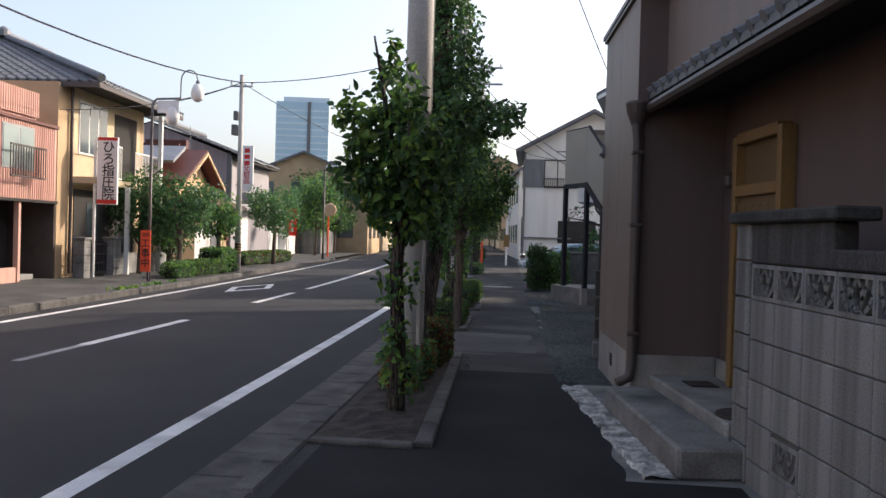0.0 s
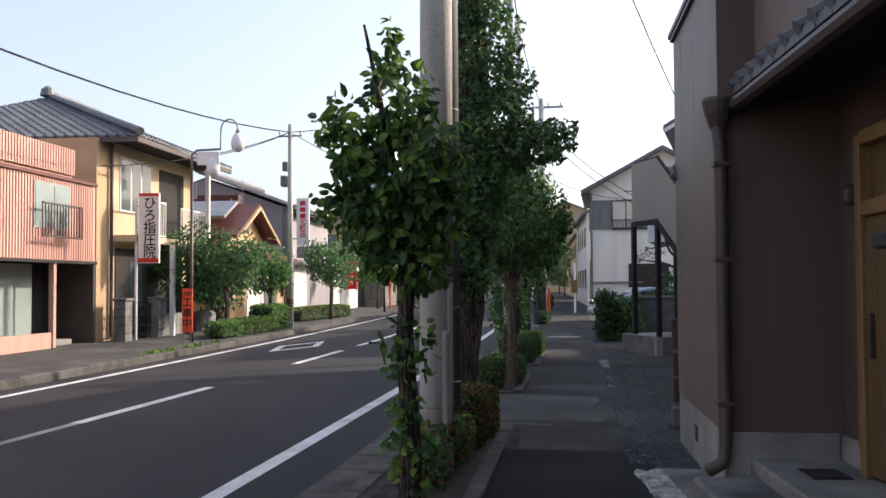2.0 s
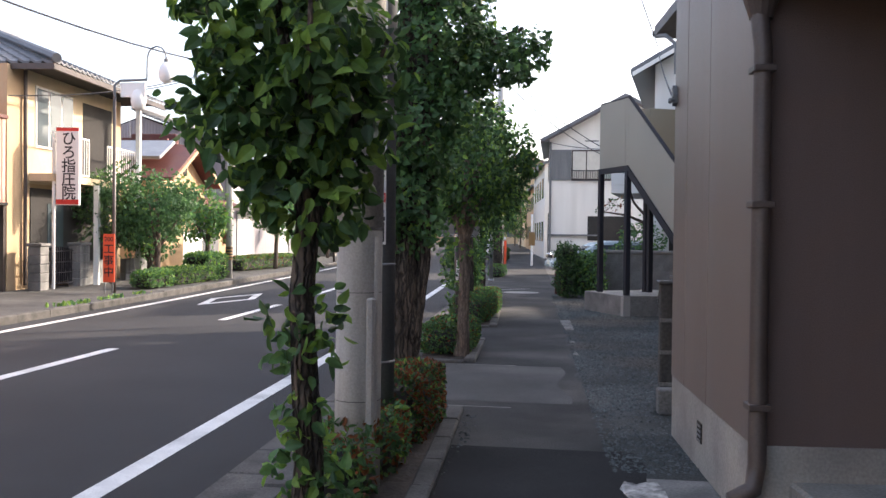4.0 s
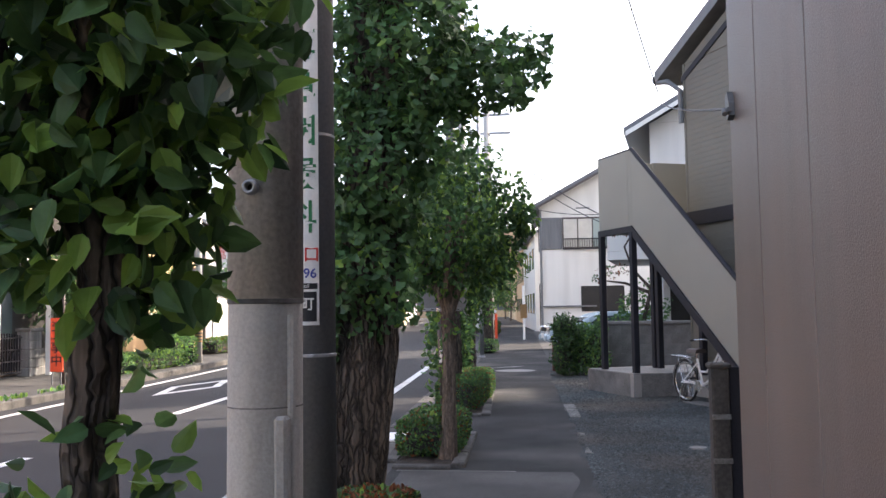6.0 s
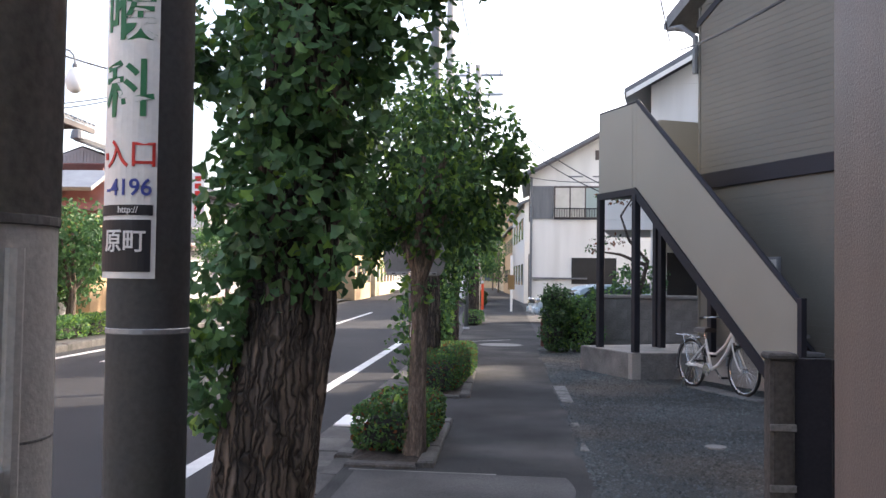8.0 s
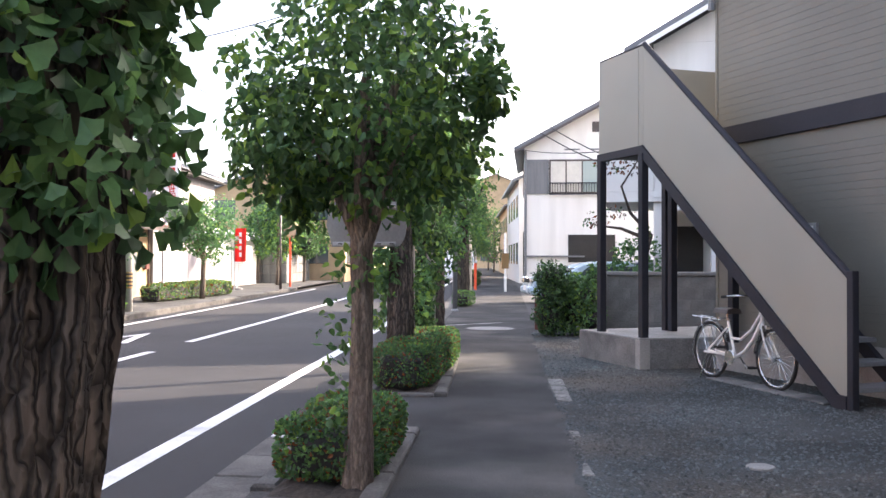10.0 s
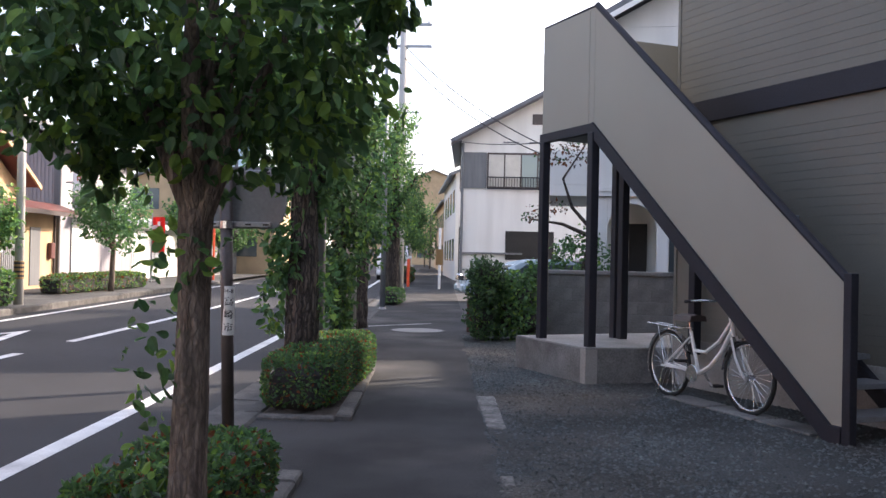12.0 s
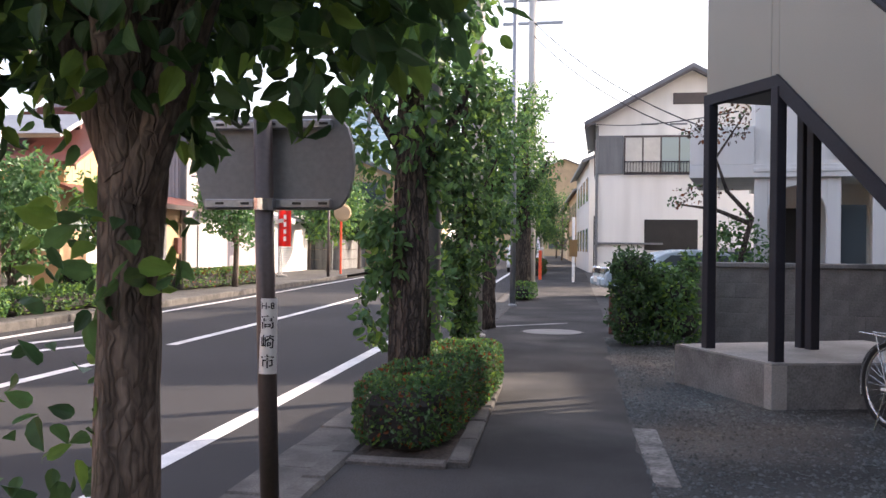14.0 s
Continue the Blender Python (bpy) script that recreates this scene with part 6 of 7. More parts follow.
sp = thing("sign_pole", "grey steel pole carrying a tall clinic signboard", "pole", at=(-0.655, 9.1, 0))
part("shaft", tube([(0, 0, 0), (0, 0, 8.0)], 0.092, 24), GREYPAINT, sp, "grey painted steel shaft", smooth=True)
for z in (0.6, 1.18, 2.05, 2.75):
    part("strap", lathe([(0.0925, z), (0.095, z + 0.002), (0.095, z + 0.012), (0.0925, z + 0.014)], 20), GREYMETAL, sp, "steel strap")


def curved_plate(r, a0, a1, z0, z1, n=14, thick=0.006):
    bm = bmesh.new()
    def ring(rr, z):
        return [bm.verts.new((rr * math.cos(a0 + (a1 - a0) * i / n), rr * math.sin(a0 + (a1 - a0) * i / n), z)) for i in range(n + 1)]
    o0, o1, i0, i1 = ring(r + thick, z0), ring(r + thick, z1), ring(r, z0), ring(r, z1)
    for i in range(n):
        bm.faces.new((o0[i], o0[i + 1], o1[i + 1], o1[i]))
        bm.faces.new((i0[i + 1], i0[i], i1[i], i1[i + 1]))
        bm.faces.new((o1[i], o1[i + 1], i1[i + 1], i1[i]))
        bm.faces.new((i0[i], i0[i + 1], o0[i + 1], o0[i]))
    bm.faces.new((i0[0], o0[0], o1[0], i1[0]))
    bm.faces.new((o0[n], i0[n], i1[n], o1[n]))
    return bm


sb = thing("wrapped_signboard", "tall white curved sign with green lettering strapped to the pole", "sign", at=(-0.655, 9.1, 0))
A0, A1 = radians(-168), radians(-58)
plate = part("plate", curved_plate(0.096, A0, A1, 1.305, 2.95), WHITEPAINT, sb, "white curved plate")
part("black_panel", curved_plate(0.1025, A0, radians(-64), 1.32, 1.435, thick=0.0015), BLACKINK, plate)
part("black_band", curved_plate(0.1025, A0, radians(-62), 1.445, 1.468, thick=0.0015), BLACKINK, plate)


def wrapped_words(text, size, ang, z, mat, r=0.1035):
    """Lettering bent round the plate, centred at an angle."""
    ob = words("lettering", text, size, Matrix(), mat, plate)
    for v in ob.data.vertices:
        a = ang + v.co.x / r
        rr = r + v.co.z * 0.5
        v.co = Vector((rr * math.cos(a), rr * math.sin(a), z + v.co.y))
    return ob


MID = radians(-99)
for i, ch in enumerate("耳鼻咽喉科"):
    wrapped_words(ch, 0.136, MID, 2.405 - 0.172 * i, GREENINK)
wrapped_words("入口", 0.066, radians(-93), 1.577, RED)
part("red_bar", curved_plate(0.1025, radians(-136), radians(-128), 1.57, 1.585, 4, 0.0015), RED, plate)
wrapped_words("-4196", 0.052, radians(-97), 1.505, BLUEINK)
wrapped_words("http://", 0.02, radians(-93), 1.4565, WHITEPAINT, 0.1055)
wrapped_words("原町", 0.055, radians(-99), 1.385, WHITEPAINT, 0.1055)

# brown post with the back of a road sign
GREYBOARD = material("grey_board", (0.2, 0.2, 0.195), 0.6, 0.12, 60, 3, 0.05)
post = thing("road_sign_post", "dark brown sign post with a label and a board's back", "sign post", at=(-1.03, 15.1, 0))
part("post", tube([(0.02, 0, 0), (-0.03, 0, 1.655)], 0.031, 14), BROWN_STEEL, post, "dark brown tube", smooth=True)
bd = part("board", slab([(-0.25, 1.335)] + [(0.2 + 0.07 * math.sin(a), 1.49 - 0.155 * math.cos(a)) for a in (0.0, 0.4, 0.8, 1.2, 1.57, 1.95, 2.35, 2.75, 3.14)] + [(-0.25, 1.645), (-0.29, 1.49)], 0.04, 0.065, "y"), GREYBOARD, post, "grey back of a sign board")
for z in (1.34, 1.6):
    chan = part("channel", box(-0.24, 0.2, 0.015, 0.045, z, z + 0.03, 0.004), GREYMETAL, bd, "grey slotted channel")
    for i in range(5):
        part("slot", box(-0.2 + 0.09 * i, -0.17 + 0.09 * i, 0.0135, 0.0155, z + 0.011, z + 0.019), DARK, chan)
part("clamp", lathe([(0.032, 1.33), (0.038, 1.332), (0.038, 1.37), (0.032, 1.372)], 14, centre=(-0.02, 0, 0)), CHROME, post, "bright clamp")
lab = part("label_plate", curved_plate(0.032, radians(-135), radians(-15), 0.8, 1.045, 10, 0.002), WHITEPAINT, post, "white label")


def post_words(text, size, z):
    ob = words("lettering", text, size, Matrix(), BLACKINK, lab)
    for v in ob.data.vertices:
        a = radians(-75) + v.co.x / 0.035
        v.co = Vector((0.0352 * math.cos(a), 0.0352 * math.sin(a), z + v.co.y))


post_words("H-8", 0.03, 1.02)
for i, ch in enumerate("高崎市"):
    post_words(ch, 0.047, 0.966 - 0.064 * i)


def slim_pole(x, y, r, h, mat, label):
    t = thing("street_pole", label, "pole", at=(x, y, 0))
    part("shaft", tube([(0, 0, 0), (0, 0, h)], [r, r * 0.8], 14), mat, t, smooth=True)
    part("foot_plate", lathe([(r * 1.5, 0), (r * 1.5, 0.03), (r, 0.05)], 14), mat, t)
    return t


slim_pole(-1.58, 20.1, 0.085, 7.5, GREYPAINT, "grey steel pole at the end of the hedge bed")
slim_pole(-1.95, 24.6, 0.09, 8.0, POLECON, "pale concrete pole beside the footway")
p_ = slim_pole(-2.3, 31.2, 0.06, 7.0, GREYMETAL, "thin grey lamp pole beside the footway")
for x, yy, h in ((-2.9, 40.0, 9.0), (-4.9, 58.0, 9.0), (-6.3, 78.0, 9.0)):
    q = slim_pole(x, yy, 0.15, h, POLECON, "far utility pole with cross-arms")
    for z in (h - 0.4, h - 1.1):
        part("cross_arm", box(-0.9, 0.9, -0.05, 0.05, z, z + 0.08), GREYMETAL, q)
    for sx in (-0.8, -0.3, 0.3, 0.8):
        part("insulator", lathe([(0.04, 0), (0.05, 0.08), (0.02, 0.16)], 8, centre=(sx, 0, h - 0.32)), WHITEPAINT, q)
op = thing("marker_post", "yellow-and-white roadside post by the white house", "post", at=(-1.95, 45.2, 0))
part("post", tube([(0, 0, 0), (0, 0, 2.3)], 0.05, 10), WHITEPAINT, op)
part("yellow_plate", box(-0.14, 0.14, -0.06, -0.05, 0.9, 1.5), OCHRE, op, "yellow plate")
orp = thing("orange_post", "orange bollard post far along the road", "post", at=(-3.3, 47.0, 0))
part("post", tube([(0, 0, 0), (0, 0, 1.1)], 0.06, 10), ORANGE, orp)

lp = thing("twin_street_lamp", "old brown street lamp with two globes and a plate", "street lamp", at=(-9.72, 22.6, 0))
part("shaft", tube([(0, 0, 0), (0, 0, 1.3), (0, 0, 4.3)], [0.05, 0.038, 0.034], 12), BROWN_STEEL, lp, "rusty brown shaft", smooth=True)
arm = [(0, 0, 4.2), (0.0, 0.0, 4.55), (0.1, 0.05, 4.66), (0.7, 0.1, 4.68)]
part("arm", tube(arm, 0.03, 8), GREYPAINT, lp)
hoop = [(0.7, 0.1, 4.66)] + [(0.92 - 0.22 * math.cos(a), 0.12, 5.15 + 0.26 * math.sin(a)) for a in (0, 0.5, 1.0, 1.57, 2.1, 2.6, 3.14)] + [(1.14, 0.12, 4.95)]
part("hoop", tube(hoop, 0.018, 8), GREYPAINT, lp, "curved lamp hanger")
for x, z in ((1.14, 4.9), (0.5, 4.32)):
    g = part("globe", lathe([(0.03, 0.16), (0.1, 0.13), (0.15, 0.02), (0.17, -0.1), (0.14, -0.24), (0.05, -0.3)][::-1], 18, centre=(x, 0.12, z)), WHITEPAINT, lp, "white lamp globe", smooth=True)
    part("cap", lathe([(0.05, 0.16), (0.05, 0.22), (0.02, 0.25)], 10, centre=(x, 0.12, z)), GREYPAINT, g)
part("plate", box(0.1, 0.68, 0.06, 0.1, 4.3, 4.62, 0.01), WHITEPAINT, lp, "white name plate")
lamp_far = thing("twin_street_lamp", "rusty street lamp with one globe beyond the shops", "street lamp", at=(-11.4, 46.3, 0))
part("shaft", tube([(0, 0, 0), (0, 0, 1.3), (0, 0, 4.6)], [0.06, 0.045, 0.038], 10), BROWN_STEEL, lamp_far, "rusty brown shaft", smooth=True)
part("arm", tube([(0, 0, 4.5), (0.05, 0, 4.82), (0.2, 0, 4.9), (0.62, 0, 4.88)], 0.028, 8), GREYPAINT, lamp_far)
part("plate", box(0.06, 0.6, -0.03, 0.01, 4.52, 4.8, 0.01), WHITEPAINT, lamp_far, "white name plate")
gl = part("globe", lathe([(0.05, -0.3), (0.14, -0.24), (0.17, -0.1), (0.15, 0.02), (0.1, 0.13), (0.03, 0.16)], 16, centre=(0.62, 0.0, 4.52)), WHITEPAINT, lamp_far, "white lamp globe", smooth=True)
part("cap", lathe([(0.05, 0.16), (0.05, 0.24), (0.02, 0.3)], 10, centre=(0.62, 0.0, 4.52)), GREYPAINT, gl)
brolly = thing("parasol", "small white scalloped parasol beside the banner flag", "parasol", at=(-12.95, 45.4, 0))
part("pole", tube([(0, 0, 0), (0, 0, 2.4)], 0.02, 8), WHITEPAINT, brolly)
bc = bmesh.new()
hub_v = bc.verts.new((0, 0, 2.42))
rim_v = [bc.verts.new((0.5 * math.cos(math.pi * q / 8), 0.5 * math.sin(math.pi * q / 8), 2.14 + 0.03 * (q % 2))) for q in range(16)]
low_v = [bc.verts.new((v.co.x * 1.02, v.co.y * 1.02, 2.0 + 0.05 * (q % 2))) for q, v in enumerate(rim_v)]
for q in range(16):
    bc.faces.new((hub_v, rim_v[q], rim_v[(q + 1) % 16]))
    bc.faces.new((rim_v[q], low_v[q], low_v[(q + 1) % 16], rim_v[(q + 1) % 16]))
bmesh.ops.solidify(bc, geom=bc.faces[:], thickness=0.008)
part("canopy", bc, WHITEPAINT, brolly, "white cloth canopy")
part("foot", lathe([(0.22, 0), (0.22, 0.06), (0.05, 0.1)], 14), CONCRETE, brolly)
osign = thing("works_sign", "orange-red upright roadworks signboard tied to the lamp", "sign", at=(-9.72, 22.45, 0), rz=3)
ob_ = part("board", box(-0.13, 0.13, -0.08, -0.05, 0.25, 1.3, 0.005), ORANGE, osign, "orange board")
for x in (-0.1, 0.08):
    part("leg", box(x, x + 0.02, -0.075, -0.055, 0.0, 0.25), GREYPAINT, osign)
words("lettering", "200", 0.13, pose(0, -0.082, 1.18, 90), BLACKINK, ob_)
for i, ch in enumerate("工事中"):
    words("lettering", ch, 0.24, pose(0, -0.082, 0.96 - 0.25 * i, 90), BLACKINK, ob_)

up = thing("utility_pole", "slim concrete utility pole with yellow-black guard across the road", "utility pole", at=(-9.93, 29.7, 0))
part("shaft", tube([(0, 0, 0), (0, 0, 6.5)], [0.1, 0.07], 14), POLECON, up, smooth=True)
part("guard", lathe([(0.1, 0.55), (0.104, 0.56), (0.104, 0.93), (0.1, 0.94)], 14), OCHRE, up, "yellow guard sleeve")
for i in range(4):
    part("black_stripe", lathe([(0.1045, 0.6 + 0.09 * i), (0.106, 0.61 + 0.09 * i), (0.106, 0.63 + 0.09 * i), (0.1045, 0.64 + 0.09 * i)], 14), BLACKINK, up)
part("cross_arm", box(-0.4, 0.4, -0.03, 0.03, 6.1, 6.15), GREYMETAL, up)
for x in (-0.35, 0.0, 0.35):
    part("insulator", lathe([(0.03, 0), (0.05, 0.08), (0.02, 0.14)], 8, centre=(x, 0, 6.17)), WHITEPAINT, up)
part("junction_box", box(-0.28, -0.1, -0.15, 0.15, 4.5, 4.85, 0.02), GREYPAINT, up)
part("junction_box", box(-0.24, -0.1, -0.1, 0.1, 5.0, 5.3, 0.02), GREYPAINT, up)

mp_ = thing("mirror_post", "orange traffic mirror post at the corner", "traffic mirror", at=(-12.1, 50.0, 0))
part("post", tube([(0, 0, 0), (0, 0, 2.9)], 0.05, 10), ORANGE, mp_)
mr = part("mirror", lathe([(0.36, 0), (0.38, 0.03), (0.3, 0.08), (0.05, 0.1)], 20), TAN, mp_, "faded round mirror back")
mr.matrix_local = pose(0.1, -0.12, 2.6, 90, 0, 30)


def cable(p0, p1, sag, r=0.014):
    a, b = Vector(p0), Vector(p1)
    t = thing("overhead_cable", "thin dark overhead cable", "cable")
    pts = [a.lerp(b, i / 14) - Vector((0, 0, sag * 4 * (i / 14) * (1 - i / 14))) for i in range(15)]
    part("wire", tube(pts, r, 5), BLACK_STEEL, t)


UT = (-9.93, 29.7, 6.25)
cable(UT, (-9.0, 0.0, 6.3), 0.95, 0.02)
cable(UT, (-1.95, 24.6, 6.4), 0.25)
cable(UT, (-12.5, 26.0, 4.9), 0.2)
cable(UT, (-12.0, 22.2, 4.3), 0.25)
cable(UT, (-10.6, 62.0, 7.0), 0.5)
cable((-0.66, 8.42, 8.8), (-1.95, 24.6, 7.8), 0.3)
cable((-1.95, 24.6, 7.8), (-2.9, 40.0, 8.8), 0.3)
cable((-2.9, 40.0, 8.8), (-4.9, 58.0, 8.8), 0.4)
cable((-4.9, 58.0, 8.8), (-6.3, 78.0, 8.8), 0.4)
cable((1.13, 10.08, 2.3), (1.75, 20.3, 4.55), 0.05, 0.008)
cable((-0.66, 8.42, 7.6), (1.75, 20.6, 4.75), 0.25, 0.01)
cable((-2.9, 40.0, 8.0), (2.0, 31.0, 3.4), 0.4)
cable((-2.9, 40.0, 7.6), (2.2, 31.0, 3.2), 0.5)
cable((-4.9, 58.0, 8.3), (2.1, 31.0, 3.9), 0.6)

# ---- bicycle on the gravel ----
bike = thing("bicycle", "white city bicycle with brown saddle on its stand", "bicycle", at=(1.86, 18.98, 0.0), rz=-64)
bike.matrix_world = bike.matrix_world @ Matrix.Scale(0.9, 4)
WB, WR = 1.16, 0.335


def wheel(x, name):
    w = thing(name, "")
    w.parent = bike
    w.location = (x, 0, WR)
    def ring(R, r, n=40, m=8):
        bm = bmesh.new()
        V = [[bm.verts.new(((R + r * math.cos(2 * math.pi * j / m)) * math.cos(2 * math.pi * i / n), r * math.sin(2 * math.pi * j / m), (R + r * math.cos(2 * math.pi * j / m)) * math.sin(2 * math.pi * i / n))) for j in range(m)] for i in range(n)]
        for i in range(n):
            for j in range(m):
                bm.faces.new((V[i][j], V[(i + 1) % n][j], V[(i + 1) % n][(j + 1) % m], V[i][(j + 1) % m]))
        return bm
    part("tyre", ring(WR - 0.02, 0.019), RUBBER, w, "black tyre", smooth=True)
    part("rim", ring(WR - 0.045, 0.011), CHROME, w, "bright rim", smooth=True)
    part("hub", tube([(0, -0.05, 0), (0, 0.05, 0)], 0.025, 10), CHROME, w)
    bs = bmesh.new()
    for i in range(28):
        a = 2 * math.pi * i / 28
        tube([(0.02 * math.cos(a + 1), 0.02 * (-1) ** i, 0.02 * math.sin(a + 1)), ((WR - 0.05) * math.cos(a), 0, (WR - 0.05) * math.sin(a))], 0.0018, 4, bs)
    part("spokes", bs, CHROME, w, "thin spokes")
    return w


wheel(0.0, "rear_wheel")
wheel(WB, "front_wheel")
BB = (0.46, 0, 0.29)
part("frame", tube([(0.0, 0.045, WR), (0.3, 0.035, 0.305), BB], 0.011, 8), WHITEPAINT, bike, "white step-through frame")
part("chainstay", tube([(0.0, -0.045, WR), (0.3, -0.035, 0.305), BB], 0.011, 8), WHITEPAINT, bike)
part("seat_stay", tube([(0.0, 0.045, WR), (0.34, 0.02, 0.62)], 0.009, 8), WHITEPAINT, bike)
part("seat_stay", tube([(0.0, -0.045, WR), (0.34, -0.02, 0.62)], 0.009, 8), WHITEPAINT, bike)
part("seat_tube", tube([BB, (0.33, 0, 0.68)], 0.017, 10), WHITEPAINT, bike)
part("seat_post", tube([(0.33, 0, 0.68), (0.305, 0, 0.78)], 0.012, 8), CHROME, bike)
part("down_tube", tube([BB, (0.62, 0, 0.37), (0.78, 0, 0.52), (0.93, 0, 0.74)], 0.02, 10), WHITEPAINT, bike)
part("top_tube", tube([(0.38, 0, 0.5), (0.56, 0, 0.5), (0.75, 0, 0.62), (0.92, 0, 0.82)], 0.016, 10), WHITEPAINT, bike)
part("head_tube", tube([(0.945, 0, 0.68), (0.9, 0, 0.86)], 0.02, 10), WHITEPAINT, bike)
for s in (-1, 1):
    part("fork_blade", tube([(0.945, s * 0.03, 0.68), (1.03, s * 0.05, 0.5), (1.11, s * 0.055, 0.38), (WB, s * 0.055, WR)], 0.011, 8), WHITEPAINT, bike)
    part("grip", tube([(0.69, s * 0.27, 0.99), (0.6, s * 0.275, 0.98)], 0.016, 8), RUBBER, bike, "black grip")
    part("crank", tube([(BB[0], s * 0.06, BB[2]), (BB[0] + s * 0.12, s * 0.065, BB[2] - s * 0.11)], 0.009, 8), CHROME, bike)
    part("pedal", box(BB[0] + s * 0.12 - 0.045, BB[0] + s * 0.12 + 0.045, s * 0.12 - 0.05, s * 0.12 + 0.05, BB[2] - s * 0.11 - 0.012, BB[2] - s * 0.11 + 0.012, 0.004), RUBBER, bike)
part("stem", tube([(0.9, 0, 0.86), (0.88, 0, 0.99)], 0.013, 8), CHROME, bike)
part("handlebar", tube([(0.69, -0.27, 0.99), (0.8, -0.24, 1.0), (0.9, -0.1, 1.0), (0.9, 0.1, 1.0), (0.8, 0.24, 1.0), (0.69, 0.27, 0.99)], 0.011, 8), CHROME, bike, "swept bright handlebar")
part("saddle", slab([(-0.1, 0.0), (0.1, 0.0), (0.085, 0.05), (0.0, 0.065), (-0.085, 0.05)], -0.12, 0.14, "x"), BROWN_STEEL, bike, "brown saddle").location = (0.3, 0, 0.78)
rk = part("rear_rack", tube([(-0.3, 0.06, 0.72), (0.28, 0.06, 0.7)], 0.007, 6), CHROME, bike, "steel luggage rack")
part("rack_rail", tube([(-0.3, -0.06, 0.72), (0.28, -0.06, 0.7)], 0.007, 6), CHROME, rk)
for x in (-0.28, -0.1, 0.08, 0.24):
    part("rack_bar", tube([(x, -0.06, 0.715), (x, 0.06, 0.715)], 0.005, 6), CHROME, rk)
for s in (-1, 1):
    part("rack_strut", tube([(0.0, s * 0.06, WR), (-0.12, s * 0.06, 0.71)], 0.005, 6), CHROME, rk)
    part("kick_stand", tube([(0.0, s * 0.06, WR), (-0.06, s * 0.11, 0.0)], 0.008, 6), CHROME, bike)


def mudguard(cx, a0, a1):
    bm = bmesh.new()
    R = WR + 0.02
    prev = None
    for i in range(15):
        a = a0 + (a1 - a0) * i / 14
        cur = [bm.verts.new((cx + (R + dz) * math.cos(a), yy, WR + (R + dz) * math.sin(a))) for yy, dz in ((-0.03, -0.015), (0, 0.0), (0.03, -0.015))]
        if prev:
            for k in range(2):
                bm.faces.new((prev[k], prev[k + 1], cur[k + 1], cur[k]))
        prev = cur
    bmesh.ops.solidify(bm, geom=bm.faces[:], thickness=0.002)
    return bm


part("mudguard", mudguard(0, radians(20), radians(200)), CHROME, bike, "bright rear mudguard", smooth=True)
part("mudguard", mudguard(WB, radians(30), radians(175)), CHROME, bike, "bright front mudguard", smooth=True)
part("chain_guard", slab([(-0.04, 0.325), (0.4, 0.335), (0.5, 0.38), (0.54, 0.3), (0.5, 0.345), (0.4, 0.31), (-0.04, 0.305)], -0.075, -0.062, "y"), WHITEPAINT, bike, "white chain guard")
part("chainring", lathe([(0.08, 0), (0.085, 0.004), (0.08, 0.008), (0.03, 0.008)], 20), CHROME, bike).matrix_local = pose(BB[0], -0.08, BB[2], 90)
part("lamp", lathe([(0.02, 0), (0.04, 0.03), (0.04, 0.06)], 12), CHROME, bike, "round headlamp").matrix_local = pose(0.98, 0, 0.8, 0, 90, 0)
part("bell", lathe([(0.025, 0), (0.02, 0.02), (0.005, 0.028)], 10, centre=(0.88, 0.06, 1.01)), CHROME, bike)

slabs = thing("paving_slab", "flat grey concrete slabs lying in the gravel", "paving slab", at=(2.15, 18.4, 0), rz=-66)
for i in range(3):
    part("slab", box(-0.6 + 0.62 * i, -0.02 + 0.62 * i, -0.13, 0.13, 0.0, 0.018, 0.006), DARK_CONCRETE, slabs)

# flush pieces in the footway edge
WORN_EDGE = material("dirty_edging_concrete", (0.15, 0.143, 0.132), 0.95, 0.5, 40, 5, 0.6, stain=(0.06, 0.057, 0.052))
edge = thing("edging_stone", "worn dirty concrete edging set flush in the footway edge", "edging stone")
for yy, L, w_ in ((17.1, 1.5, 0.15), (15.45, 0.22, 0.07), (14.3, 0.3, 0.06)):
    strip_piece("stone", WORN_EDGE, edge, yy, yy + L, lambda q: walk_right(q) - 0.11 + 0.02 * math.sin(q * 7), lambda q: walk_right(q) - 0.11 + w_ + 0.025 * math.sin(q * 11), -0.05, 0.012, 0.006)
dirt = bmesh.new()
prev = None
for i in range(150):
    q = 10.95 + 13.5 * i / 149
    w0 = 0.1 + 0.16 * noise.noise(Vector((q * 1.3, 0.0, 3.0))) + 0.06 * noise.noise(Vector((q * 6.0, 0.0, 1.0)))
    cur = [dirt.verts.new(p) for p in ((walk_right(q) - max(0.02, w0), q, 0.003), (walk_right(q) + 0.06, q, 0.004))]
    if prev:
        dirt.faces.new((prev[0], prev[1], cur[1], cur[0]))
    prev = cur
ds = part("dirt_strip", dirt, GRAVEL, None, "ragged edge of gravel and dirt over the footway", kind="structure")
tagged(ds, category="gravel edge")
cov = thing("water_cover", "small round pale water meter cover in the gravel", "manhole cover", at=(1.48, 14.65, 0))
part("lid", lathe([(0.085, 0.0), (0.085, 0.012), (0.08, 0.016), (0.01, 0.016)], 24), CONCRETE, cov)
mh = thing("manhole_cover", "pale oval manhole cover in the footway", "manhole cover", at=(-1.0, 25.6, 0))
part("lid", lathe([(0.42, 0.002), (0.42, 0.008), (0.4, 0.01), (0.01, 0.01)], 28), CONCRETE, mh)
